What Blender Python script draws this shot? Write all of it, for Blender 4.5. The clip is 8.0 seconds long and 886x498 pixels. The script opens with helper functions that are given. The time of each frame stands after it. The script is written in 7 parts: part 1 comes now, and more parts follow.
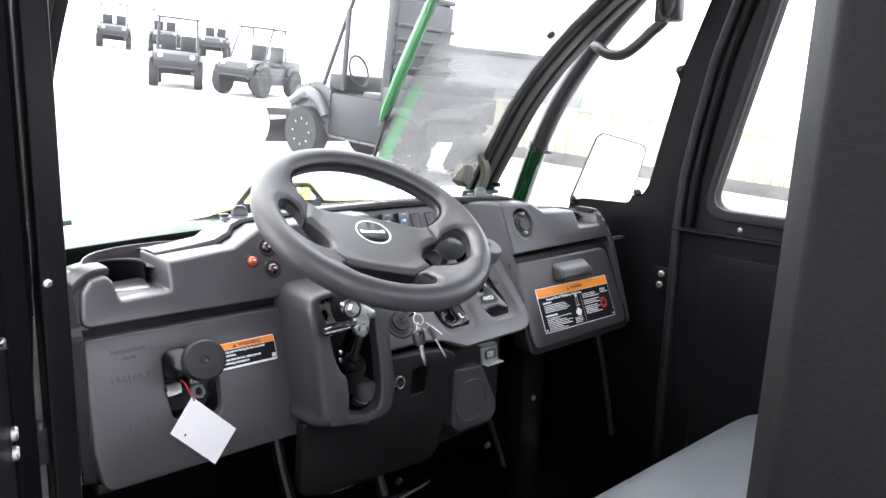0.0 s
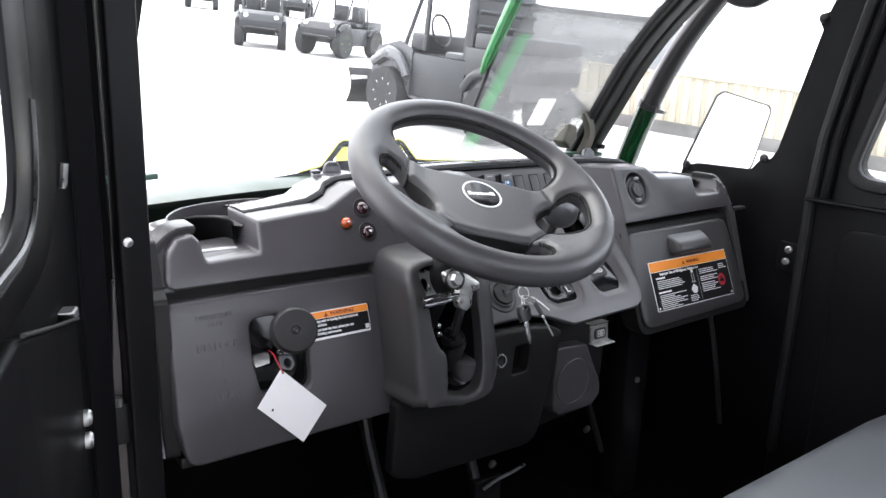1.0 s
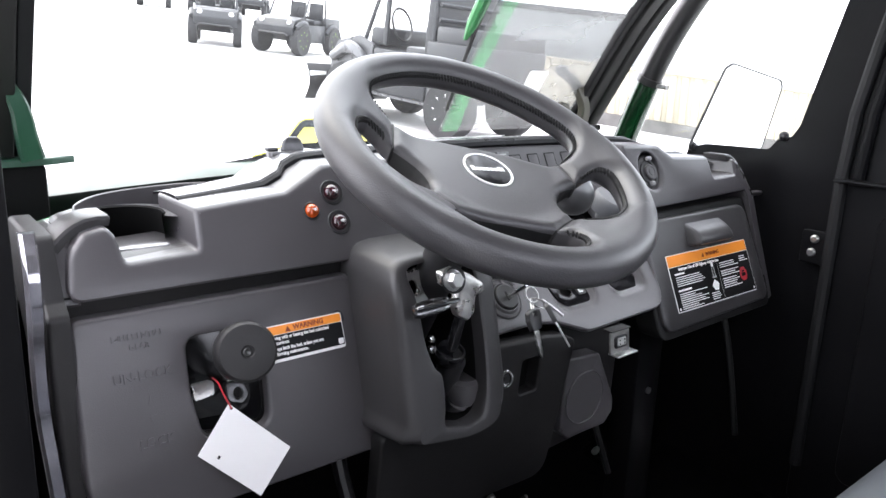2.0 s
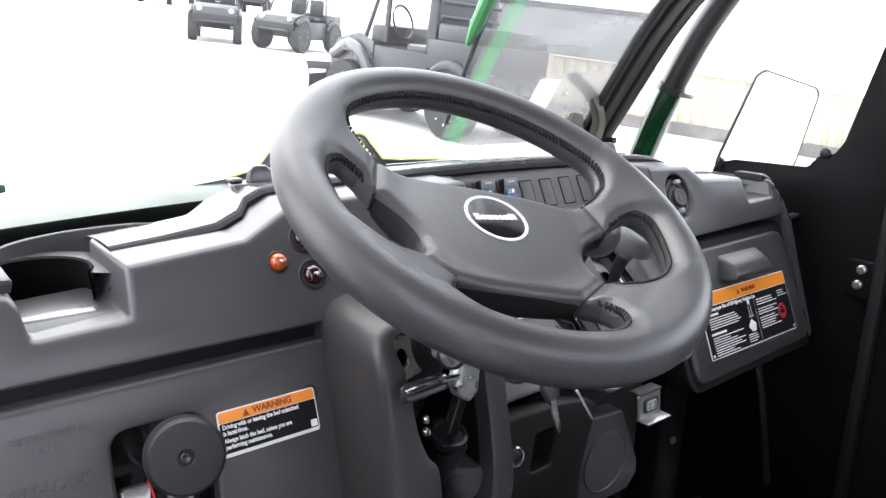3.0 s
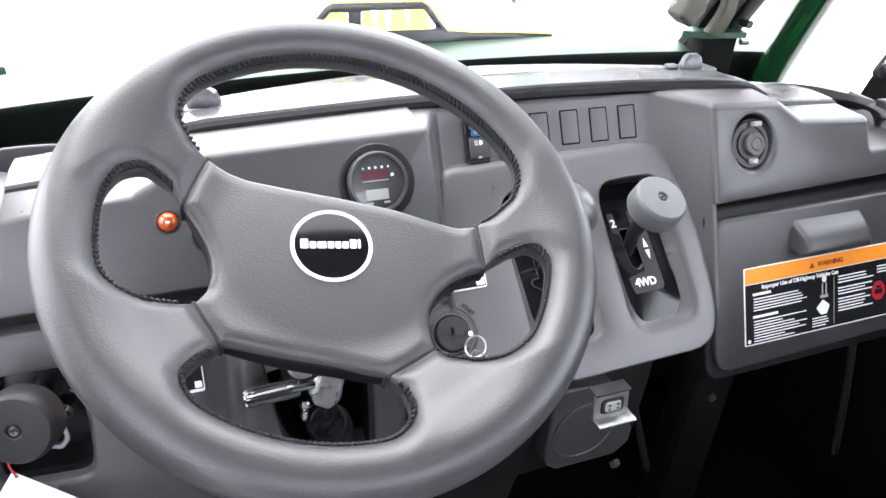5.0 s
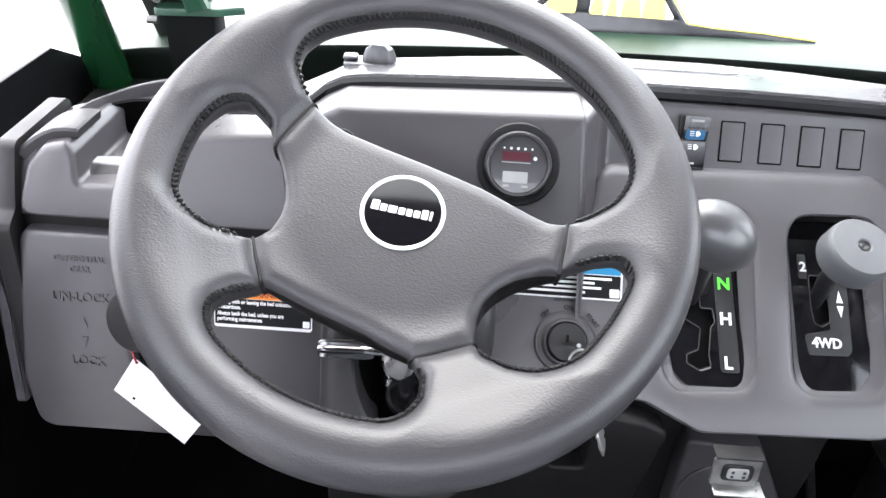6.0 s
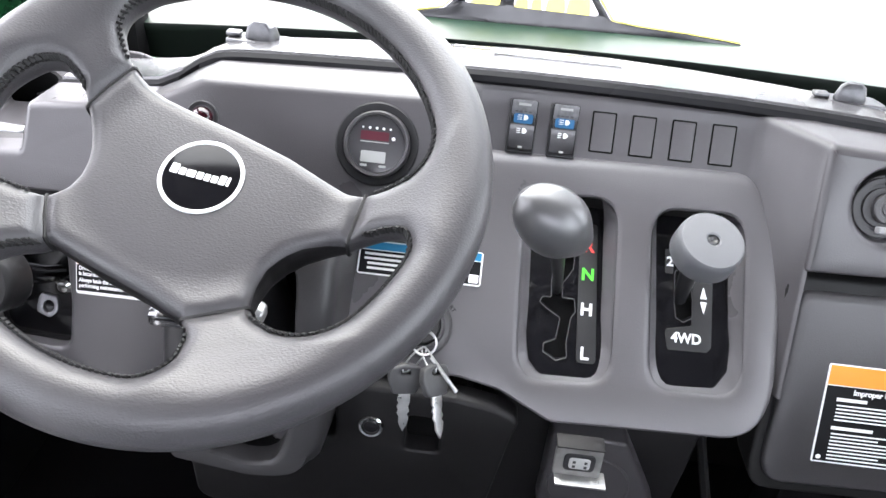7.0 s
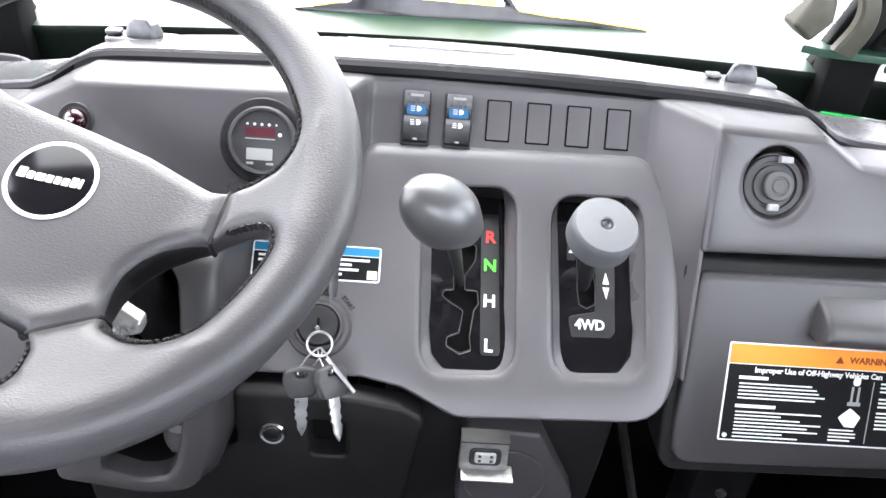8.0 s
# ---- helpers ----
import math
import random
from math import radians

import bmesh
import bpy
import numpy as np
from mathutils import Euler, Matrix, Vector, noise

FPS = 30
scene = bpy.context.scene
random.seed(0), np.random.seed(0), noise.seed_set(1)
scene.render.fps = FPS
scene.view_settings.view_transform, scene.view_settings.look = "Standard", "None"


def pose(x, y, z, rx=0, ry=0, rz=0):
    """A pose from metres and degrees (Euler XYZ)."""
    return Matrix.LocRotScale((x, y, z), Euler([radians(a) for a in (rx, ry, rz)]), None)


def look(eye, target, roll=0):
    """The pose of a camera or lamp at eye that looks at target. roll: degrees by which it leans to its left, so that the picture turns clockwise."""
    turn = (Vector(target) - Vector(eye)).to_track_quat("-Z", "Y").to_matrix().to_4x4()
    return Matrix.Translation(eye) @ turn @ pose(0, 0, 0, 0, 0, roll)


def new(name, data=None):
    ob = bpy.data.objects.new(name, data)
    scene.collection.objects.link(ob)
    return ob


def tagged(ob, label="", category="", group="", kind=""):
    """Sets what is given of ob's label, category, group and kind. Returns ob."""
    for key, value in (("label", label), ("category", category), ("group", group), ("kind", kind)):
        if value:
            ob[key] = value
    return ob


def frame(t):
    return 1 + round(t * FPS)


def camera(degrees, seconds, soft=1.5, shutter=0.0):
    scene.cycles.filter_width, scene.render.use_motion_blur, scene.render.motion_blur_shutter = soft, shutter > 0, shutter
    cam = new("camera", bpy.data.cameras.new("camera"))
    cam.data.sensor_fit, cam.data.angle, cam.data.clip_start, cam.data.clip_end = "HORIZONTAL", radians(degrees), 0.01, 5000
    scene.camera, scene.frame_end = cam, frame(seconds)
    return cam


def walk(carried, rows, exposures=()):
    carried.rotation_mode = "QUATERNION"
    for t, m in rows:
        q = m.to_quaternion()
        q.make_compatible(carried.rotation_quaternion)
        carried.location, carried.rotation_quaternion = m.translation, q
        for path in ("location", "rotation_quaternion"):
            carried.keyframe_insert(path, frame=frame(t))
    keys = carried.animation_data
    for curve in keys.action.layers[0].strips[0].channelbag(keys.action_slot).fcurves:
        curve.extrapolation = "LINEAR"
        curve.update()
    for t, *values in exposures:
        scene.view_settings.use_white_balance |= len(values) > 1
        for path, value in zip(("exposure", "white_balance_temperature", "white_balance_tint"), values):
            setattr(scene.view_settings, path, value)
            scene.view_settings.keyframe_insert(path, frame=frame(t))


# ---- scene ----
import itertools

cam = camera(62.3, 8.0)
PATH = [
    (0, (0.128, 0.112, 1.483), (1.451, 1.563, 1.103), 1.7),
    (0.5, (0.151, 0.184, 1.476), (1.33, 1.745, 1.06), 2.3),
    (1, (0.164, 0.229, 1.46), (1.32, 1.789, 0.978), 2.2),
    (1.2, (0.183, 0.254, 1.449), (1.347, 1.806, 0.963), 2.2),
    (2.3, (0.281, 0.463, 1.397), (1.534, 1.945, 0.914), 1.9),
    (2.5, (0.298, 0.492, 1.399), (1.553, 1.972, 0.912), 1.9),
    (3, (0.357, 0.526, 1.421), (1.59, 2.023, 0.932), 2.0),
    (3.5, (0.442, 0.516, 1.49), (1.601, 2.027, 0.878), 2.1),
    (4, (0.488, 0.509, 1.533), (1.566, 1.973, 0.698), 2.6),
    (4.5, (0.575, 0.51, 1.552), (1.524, 1.962, 0.557), 3.1),
    (5, (0.643, 0.526, 1.554), (1.308, 2.101, 0.515), 3.7),
    (5.2, (0.659, 0.534, 1.548), (1.185, 2.155, 0.502), 3.8),
    (6.3, (0.808, 0.537, 1.532), (0.716, 2.203, 0.43), 3.4),
    (6.5, (0.835, 0.546, 1.528), (0.807, 2.218, 0.43), 4.8),
    (7, (0.895, 0.534, 1.529), (0.845, 2.208, 0.437), 5.6),
    (7.5, (0.931, 0.527, 1.525), (0.945, 2.203, 0.434), 5.2),
    (8, (0.942, 0.546, 1.521), (1.022, 2.227, 0.439), 5.3),
]
walk(cam, [(t, look(eye, target, roll)) for t, eye, target, roll in PATH], [(0, 2.44), (1, 2.14), (2.5, 2.44), (3.5, 2.18), (5, 2.95), (6.5, 2.93), (7, 3.02), (8, 3.33)])

# ---- light: bright overcast day ----
world = bpy.data.worlds.new("overcast")
scene.world = world
world.use_nodes = True
wn, wl = world.node_tree.nodes, world.node_tree.links
wn.clear()
sky = wn.new("ShaderNodeTexSky")
sky.sky_type = "NISHITA"
sky.sun_disc = False
sky.sun_elevation, sky.sun_rotation = radians(55), radians(-20)
sky.air_density, sky.dust_density, sky.ozone_density = 1.0, 4.0, 1.0
soft_sky = wn.new("ShaderNodeMixRGB")
soft_sky.inputs["Fac"].default_value = 0.75
soft_sky.inputs["Color2"].default_value = (9.05, 9.0, 9.85, 1)
bg = wn.new("ShaderNodeBackground")
bg.inputs["Strength"].default_value = 0.15
wout = wn.new("ShaderNodeOutputWorld")
wl.new(sky.outputs[0], soft_sky.inputs["Color1"])
wl.new(soft_sky.outputs[0], bg.inputs["Color"])
wl.new(bg.outputs[0], wout.inputs["Surface"])
sun = new("sun", bpy.data.lights.new("sun", "SUN"))
sun.data.energy, sun.data.angle, sun.data.color = 0.8, radians(100), (1.0, 0.97, 0.95)
sun.matrix_world = look((-6.8 / 1.43, 18.8 / 1.43, 20), (0, 0, 0))


# ---- materials ----
def material(name, colour, rough=0.5, metal=0.0, grain=0.0, grain_size=0.001, vary=0.12, vary_size=0.15, spec=0.5, rough_vary=0.08, coat=0.0):
    m = bpy.data.materials.new(name)
    m.use_nodes = True
    n, l = m.node_tree.nodes, m.node_tree.links
    b = n["Principled BSDF"]
    b.inputs["Metallic"].default_value = metal
    b.inputs["Specular IOR Level"].default_value = spec
    b.inputs["Coat Weight"].default_value = coat
    co = n.new("ShaderNodeTexCoord")
    big = n.new("ShaderNodeTexNoise")
    big.inputs["Scale"].default_value = 1 / vary_size
    big.inputs["Detail"].default_value = 6
    l.new(co.outputs["Object"], big.inputs["Vector"])
    ramp = n.new("ShaderNodeMapRange")
    ramp.inputs["From Min"].default_value, ramp.inputs["From Max"].default_value = 0.3, 0.7
    ramp.inputs["To Min"].default_value, ramp.inputs["To Max"].default_value = 1 - vary, 1 + vary
    l.new(big.outputs["Fac"], ramp.inputs["Value"])
    mul = n.new("ShaderNodeVectorMath")
    mul.operation = "SCALE"
    mul.inputs[0].default_value = colour[:3]
    l.new(ramp.outputs[0], mul.inputs["Scale"])
    l.new(mul.outputs[0], b.inputs["Base Color"])
    rr = n.new("ShaderNodeMapRange")
    rr.inputs["From Min"].default_value, rr.inputs["From Max"].default_value = 0.3, 0.7
    rr.inputs["To Min"].default_value, rr.inputs["To Max"].default_value = max(0.02, rough - rough_vary), min(1, rough + rough_vary)
    l.new(big.outputs["Fac"], rr.inputs["Value"])
    l.new(rr.outputs[0], b.inputs["Roughness"])
    if grain:
        fine = n.new("ShaderNodeTexNoise")
        fine.inputs["Scale"].default_value = 1 / grain_size
        fine.inputs["Detail"].default_value = 3
        l.new(co.outputs["Object"], fine.inputs["Vector"])
        bump = n.new("ShaderNodeBump")
        bump.inputs["Strength"].default_value = grain
        bump.inputs["Distance"].default_value = grain_size * 0.4
        l.new(fine.outputs["Fac"], bump.inputs["Height"])
        l.new(bump.outputs[0], b.inputs["Normal"])
    return m


def leather_material(name, colour, cell=0.0010, relief=0.30, rough=0.40):
    """Embossed leather grain: creased cells of one size over softer, larger ones."""
    m = material(name, colour, rough, 0, 0, vary=0.07, vary_size=0.06, rough_vary=0.04)
    n, l = m.node_tree.nodes, m.node_tree.links
    co, stretch, warp, shift = n.new("ShaderNodeTexCoord"), n.new("ShaderNodeMapping"), n.new("ShaderNodeTexNoise"), n.new("ShaderNodeVectorMath")
    stretch.inputs["Scale"].default_value = (0.62, 1.0, 1.0)
    warp.inputs["Scale"].default_value, warp.inputs["Detail"].default_value = 0.5 / cell, 2
    shift.operation, shift.inputs[1].default_value = "MULTIPLY_ADD", (cell, cell, cell)
    v = n.new("ShaderNodeTexVoronoi")
    v.inputs["Scale"].default_value = 1 / cell
    v.feature = "SMOOTH_F1"
    f = n.new("ShaderNodeTexNoise")
    f.inputs["Scale"].default_value, f.inputs["Detail"].default_value = 0.9 / cell, 2
    l.new(co.outputs["Object"], stretch.inputs["Vector"])
    l.new(co.outputs["Object"], warp.inputs["Vector"])
    l.new(warp.outputs["Color"], shift.inputs[0])
    l.new(stretch.outputs[0], shift.inputs[2])
    l.new(shift.outputs[0], v.inputs["Vector"])
    l.new(shift.outputs[0], f.inputs["Vector"])
    add = n.new("ShaderNodeMath")
    add.operation, add.inputs[1].default_value = "MULTIPLY_ADD", 0.5
    l.new(f.outputs["Fac"], add.inputs[0])
    l.new(v.outputs["Distance"], add.inputs[2])
    bump = n.new("ShaderNodeBump")
    bump.inputs["Strength"].default_value = relief
    bump.inputs["Distance"].default_value = 0.00035
    l.new(add.outputs[0], bump.inputs["Height"])
    l.new(bump.outputs[0], n["Principled BSDF"].inputs["Normal"])
    return m


def glass_material(name, tint=(0.95, 0.97, 0.96), rough=0.0):
    m = bpy.data.materials.new(name)
    m.use_nodes = True
    n, l = m.node_tree.nodes, m.node_tree.links
    n.clear()
    out = n.new("ShaderNodeOutputMaterial")
    tr, gl, mix, fr = n.new("ShaderNodeBsdfTransparent"), n.new("ShaderNodeBsdfGlossy"), n.new("ShaderNodeMixShader"), n.new("ShaderNodeLayerWeight")
    tr.inputs["Color"].default_value = (*tint, 1)
    gl.inputs["Roughness"].default_value = rough
    fr.inputs["Blend"].default_value = 0.5
    power, scale = n.new("ShaderNodeMath"), n.new("ShaderNodeMath")
    power.operation, power.inputs[1].default_value = "POWER", 5.0
    scale.operation, scale.inputs[1].default_value, scale.inputs[2].default_value = "MULTIPLY_ADD", 0.5, 0.03
    l.new(fr.outputs["Facing"], power.inputs[0])
    l.new(power.outputs[0], scale.inputs[0])
    l.new(scale.outputs[0], mix.inputs["Fac"])
    l.new(tr.outputs[0], mix.inputs[1])
    l.new(gl.outputs[0], mix.inputs[2])
    l.new(mix.outputs[0], out.inputs["Surface"])
    return m


def dusty(m, amount=0.06):
    """A film of dust and specks on a pane."""
    n, l = m.node_tree.nodes, m.node_tree.links
    co, big, spots = n.new("ShaderNodeTexCoord"), n.new("ShaderNodeTexNoise"), n.new("ShaderNodeTexVoronoi")
    big.inputs["Scale"].default_value, big.inputs["Detail"].default_value = 3.5, 8
    spots.inputs["Scale"].default_value = 38
    less, mul, add = n.new("ShaderNodeMath"), n.new("ShaderNodeMath"), n.new("ShaderNodeMath")
    less.operation, less.inputs[1].default_value = "LESS_THAN", 0.06
    mul.operation, mul.inputs[1].default_value = "MULTIPLY", amount * 2
    add.operation = "MULTIPLY_ADD"
    add.inputs[1].default_value = 0.035
    l.new(co.outputs["Object"], big.inputs["Vector"])
    l.new(co.outputs["Object"], spots.inputs["Vector"])
    l.new(big.outputs["Fac"], mul.inputs[0])
    l.new(spots.outputs["Distance"], less.inputs[0])
    l.new(less.outputs[0], add.inputs[0])
    l.new(mul.outputs[0], add.inputs[2])
    film, mix = n.new("ShaderNodeBsdfTranslucent"), n.new("ShaderNodeMixShader")
    film.inputs["Color"].default_value = (0.8, 0.8, 0.8, 1)
    out = next(q for q in n if q.type == "OUTPUT_MATERIAL")
    old = out.inputs["Surface"].links[0].from_socket
    l.new(add.outputs[0], mix.inputs["Fac"])
    l.new(old, mix.inputs[1])
    l.new(film.outputs[0], mix.inputs[2])
    l.new(mix.outputs[0], out.inputs["Surface"])
    return m


DASH = material("dash_plastic", (0.052, 0.049, 0.052), 0.33, 0, 0.35, 0.0011, 0.07, 0.12)
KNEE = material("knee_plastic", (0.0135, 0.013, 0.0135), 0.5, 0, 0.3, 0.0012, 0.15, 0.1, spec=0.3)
# darker copy of KNEE with under-dash shade put into its colour
SHADEDBLACK = material("shaded_black_plastic", (0.0085, 0.0082, 0.0085), 0.5, 0, 0.3, 0.0012, 0.15, 0.1, spec=0.25)
# darker copy of DASH; the cowl's weaker light is put into its colour
SHADEDDASH = material("shaded_dash_plastic", (0.029, 0.028, 0.029), 0.42, 0, 0.35, 0.0011, 0.08, 0.12, spec=0.4)
# lighter copy of DASH; brighter light on the upturned panel is in its colour
LITDASH = material("lit_dash_plastic", (0.090, 0.086, 0.090), 0.34, 0, 0.35, 0.0011, 0.07, 0.12)
# darker copy of DASH for the glovebox door
GLOVE = material("glovebox_plastic", (0.037, 0.0355, 0.037), 0.38, 0, 0.35, 0.0011, 0.07, 0.12)
LID = material("lid_plastic", (0.055, 0.054, 0.056), 0.24, 0, 0.25, 0.0011, 0.08, 0.1)
BLACK = material("black_plastic", (0.012, 0.012, 0.013), 0.45, 0, 0.15, 0.001, 0.15, 0.05)
GATEBLACK = material("gate_black", (0.006, 0.006, 0.007), 0.06, 0, 0.06, 0.002, 0.3, 0.01, spec=0.4, rough_vary=0.05)
GLOSS = material("gloss_black", (0.008, 0.008, 0.009), 0.16, 0, 0, vary=0.2, vary_size=0.02, rough_vary=0.06)
RUBBER = material("rubber", (0.010, 0.010, 0.011), 0.55, 0, 0.2, 0.0008, spec=0.3)
CABIN = material("cab_painted_steel", (0.007, 0.007, 0.0078), 0.32, 0, 0.05, 0.0015, 0.2, 0.2, spec=0.09, rough_vary=0.05)
GAPBLACK = material("gap_black", (0.008, 0.008, 0.008), 0.6, 0, 0.2, 0.002, 0.2, 0.1, spec=0.25)
FRAMEGREY = material("screen_frame_paint", (0.016, 0.016, 0.0155), 0.5, 0, 0.2, 0.002, 0.12, 0.1, spec=0.35)
REARPAINT = material("rear_post_paint", (0.0035, 0.0033, 0.0036), 0.6, 0, 0.2, 0.002, 0.2, 0.1, spec=0.08)
DOORPAINT = material("door_paint", (0.0045, 0.0045, 0.0055), 0.45, 0, 0.05, 0.002, 0.2, 0.2, spec=0.04)
DOORSEAL = material("door_seal", (0.006, 0.006, 0.007), 0.35, 0, 0, spec=0.10)
GAPVIEW = material("gap_view_strip", (0.11, 0.10, 0.096), 0.7, 0, 0.3, 0.003)
TRIMMETAL = material("bright_trim", (0.42, 0.41, 0.45), 0.14, 0.85, 0, vary=0.2, vary_size=0.02)
# near-black: recess shade put into the colour; also the black clamp post
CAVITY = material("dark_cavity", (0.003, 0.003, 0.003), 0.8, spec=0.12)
# black face lightened to grey for the reflection in its glass
GAUGESHEEN = material("gauge_face_sheen", (0.045, 0.044, 0.047), 0.2, 0, 0, vary=0.05, coat=0.5)
SOCKET = material("socket_plastic", (0.046, 0.044, 0.046), 0.45, 0, 0.2, 0.001)
LEATHER = leather_material("wheel_leather", (0.046, 0.0445, 0.047), 0.0010, 0.42, 0.38)
PADSKIN = leather_material("hub_skin", (0.046, 0.0445, 0.047), 0.0010, 0.42, 0.40)
THREAD = material("thread", (0.006, 0.006, 0.006), 0.7)
CHROME = material("chrome", (0.75, 0.75, 0.74), 0.16, 1.0, 0, vary=0.06, vary_size=0.01)
STEEL = material("zinc_steel", (0.50, 0.50, 0.49), 0.34, 1.0, 0.2, 0.0006, 0.15, 0.01)
CASTZINC = material("cast_zinc", (0.36, 0.356, 0.345), 0.3, 0.8, 0.3, 0.002, 0.2, 0.01)
ZINC = material("dull_zinc", (0.26, 0.255, 0.245), 0.42, 0.7, 0.2, 0.001, 0.2, 0.01)
GRIP = material("fluted_grip", (0.16, 0.16, 0.165), 0.14, 0.9, 0, vary=0.1)
LATCH = material("latch_metal", (0.12, 0.12, 0.125), 0.4, 1.0, 0.2, 0.002, 0.2, 0.01)
DARKSTEEL = material("dark_steel", (0.05, 0.05, 0.05), 0.32, 0.6, 0.1, 0.001)
SATIN = material("satin_knob", (0.11, 0.11, 0.112), 0.34, 0.5, 0.1, 0.0006, 0.06, 0.02, rough_vary=0.04)
PUCK = material("matte_knob", (0.105, 0.108, 0.113), 0.5, 0, 0.15, 0.0006, 0.06, 0.02)
WHITE = material("white_print", (0.80, 0.80, 0.79), 0.4, vary=0.04)
PAPER = material("white_card", (0.90, 0.89, 0.88), 0.6, vary=0.03)
ORANGE = material("orange_print", (0.85, 0.28, 0.03), 0.38, vary=0.05)
RUST = material("heading_print", (0.22, 0.035, 0.008), 0.4, vary=0.05)
PRINTBLACK = material("black_print", (0.010, 0.010, 0.011), 0.42, vary=0.1, spec=0.10)
BADGEBLACK = material("badge_black", (0.005, 0.005, 0.006), 0.12, vary=0.1, spec=0.22, rough_vary=0.03)
TABGREY = material("outlet_tab", (0.26, 0.26, 0.265), 0.5, vary=0.1)
OUTLETDARK = material("outlet_rubber", (0.026, 0.025, 0.026), 0.5, 0, 0.2, 0.001)
WORNGREY = material("worn_rocker", (0.11, 0.11, 0.115), 0.4, 0, 0.3, 0.001, 0.3, 0.004)
KEYHEAD = material("key_plastic", (0.045, 0.045, 0.046), 0.5, 0, 0.2, 0.001, 0.15, 0.01)
BLUE = material("blue_print", (0.02, 0.20, 0.38), 0.35, vary=0.05)
SWITCHBLUE = material("switch_blue", (0.012, 0.11, 0.25), 0.35, vary=0.08, vary_size=0.004)
RED = material("red_print", (0.36, 0.015, 0.025), 0.35, vary=0.05)
REDLET = material("red_letter", (0.85, 0.06, 0.05), 0.4, vary=0.03)
GREENLET = material("green_letter", (0.10, 0.75, 0.05), 0.4, vary=0.03)
AMBER = material("amber_lens", (0.36, 0.050, 0.003), 0.06, vary=0.1, coat=0.6)
DARKRED = material("dark_red_lens", (0.022, 0.004, 0.007), 0.06, vary=0.1, coat=0.6)
DISPLAY = material("display", (0.09, 0.02, 0.03), 0.15, vary=0.2)
LCD = material("lcd", (0.36, 0.365, 0.35), 0.25, vary=0.05)
GREEN = material("green_paint", (0.010, 0.16, 0.035), 0.22, 0.0, 0, vary=0.08, coat=0.5)
DARKGREEN = material("dark_green_paint", (0.004, 0.030, 0.010), 0.25, 0.0, 0, vary=0.1, coat=0.3)
CLAMPPAINT = material("olive_clamp", (0.075, 0.070, 0.055), 0.42, 0.2, 0.1, 0.002, 0.15, 0.02)
CLAMPGREEN = material("green_clamp", (0.018, 0.060, 0.036), 0.38, 0.0, 0.1, 0.002, 0.15, 0.02)
YELLOW = material("yellow_decal", (0.88, 0.80, 0.20), 0.15, vary=0.05)
# pale gloss stands in for a bright reflection on the cup ledge
LEDGEGLINT = material("ledge_glint", (0.34, 0.34, 0.35), 0.16, vary=0.06)
VINYL = leather_material("seat_vinyl", (0.098, 0.107, 0.12), 0.002)
GLASS = glass_material("window_glass")
SCREEN = dusty(glass_material("screen_glass"), 0.005)


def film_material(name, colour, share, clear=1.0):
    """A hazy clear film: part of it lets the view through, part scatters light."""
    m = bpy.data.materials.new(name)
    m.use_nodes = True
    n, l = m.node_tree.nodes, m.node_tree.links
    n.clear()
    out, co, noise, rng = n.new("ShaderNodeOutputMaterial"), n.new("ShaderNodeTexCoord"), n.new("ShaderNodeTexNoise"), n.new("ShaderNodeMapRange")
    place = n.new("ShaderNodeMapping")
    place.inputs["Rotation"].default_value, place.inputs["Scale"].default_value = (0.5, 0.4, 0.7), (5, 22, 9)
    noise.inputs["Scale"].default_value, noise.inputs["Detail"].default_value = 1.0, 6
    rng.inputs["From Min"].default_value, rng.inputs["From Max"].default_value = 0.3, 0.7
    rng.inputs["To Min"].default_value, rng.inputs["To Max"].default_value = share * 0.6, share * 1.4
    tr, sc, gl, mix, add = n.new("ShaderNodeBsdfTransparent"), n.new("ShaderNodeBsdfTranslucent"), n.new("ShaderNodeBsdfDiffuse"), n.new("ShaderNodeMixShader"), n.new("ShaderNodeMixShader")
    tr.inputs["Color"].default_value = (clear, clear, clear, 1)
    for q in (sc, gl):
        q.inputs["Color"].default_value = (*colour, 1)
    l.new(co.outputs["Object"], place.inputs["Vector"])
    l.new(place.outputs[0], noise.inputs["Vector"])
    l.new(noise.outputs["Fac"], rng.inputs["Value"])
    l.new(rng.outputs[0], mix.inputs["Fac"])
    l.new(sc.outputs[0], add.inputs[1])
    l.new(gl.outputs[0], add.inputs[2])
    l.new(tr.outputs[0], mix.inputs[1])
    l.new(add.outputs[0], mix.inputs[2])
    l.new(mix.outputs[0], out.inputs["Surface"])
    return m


# windscreen glare and a green reflection, imitated by scattering layers
GLAREHAZE = film_material("glare_haze", (0.34, 0.345, 0.345), 0.30, 0.50)
GREENGLARE = film_material("green_glare", (0.04, 0.40, 0.11), 0.26, 1.0)
STICKER = film_material("sticker_paper", (0.85, 0.85, 0.84), 0.68, 0.9)
MIRROR = material("mirror_glass", (0.85, 0.86, 0.86), 0.03, 1.0, vary=0.02, rough_vary=0.0)
GROUND = material("pale_concrete", (0.46, 0.453, 0.44), 0.85, 0, 0.4, 0.02, 0.12, 1.5)
FENCE = material("cream_fence", (0.40, 0.36, 0.28), 0.7, 0, 0.2, 0.01, 0.15, 0.8)
BASE = material("grey_stone", (0.12, 0.115, 0.11), 0.85, 0, 0.5, 0.03, 0.3, 0.3)
TYRE = material("tyre_rubber", (0.014, 0.014, 0.015), 0.75, 0, 0.3, 0.01)
SILVER = material("silver_body", (0.10, 0.10, 0.105), 0.3, 0.5, 0, vary=0.08)
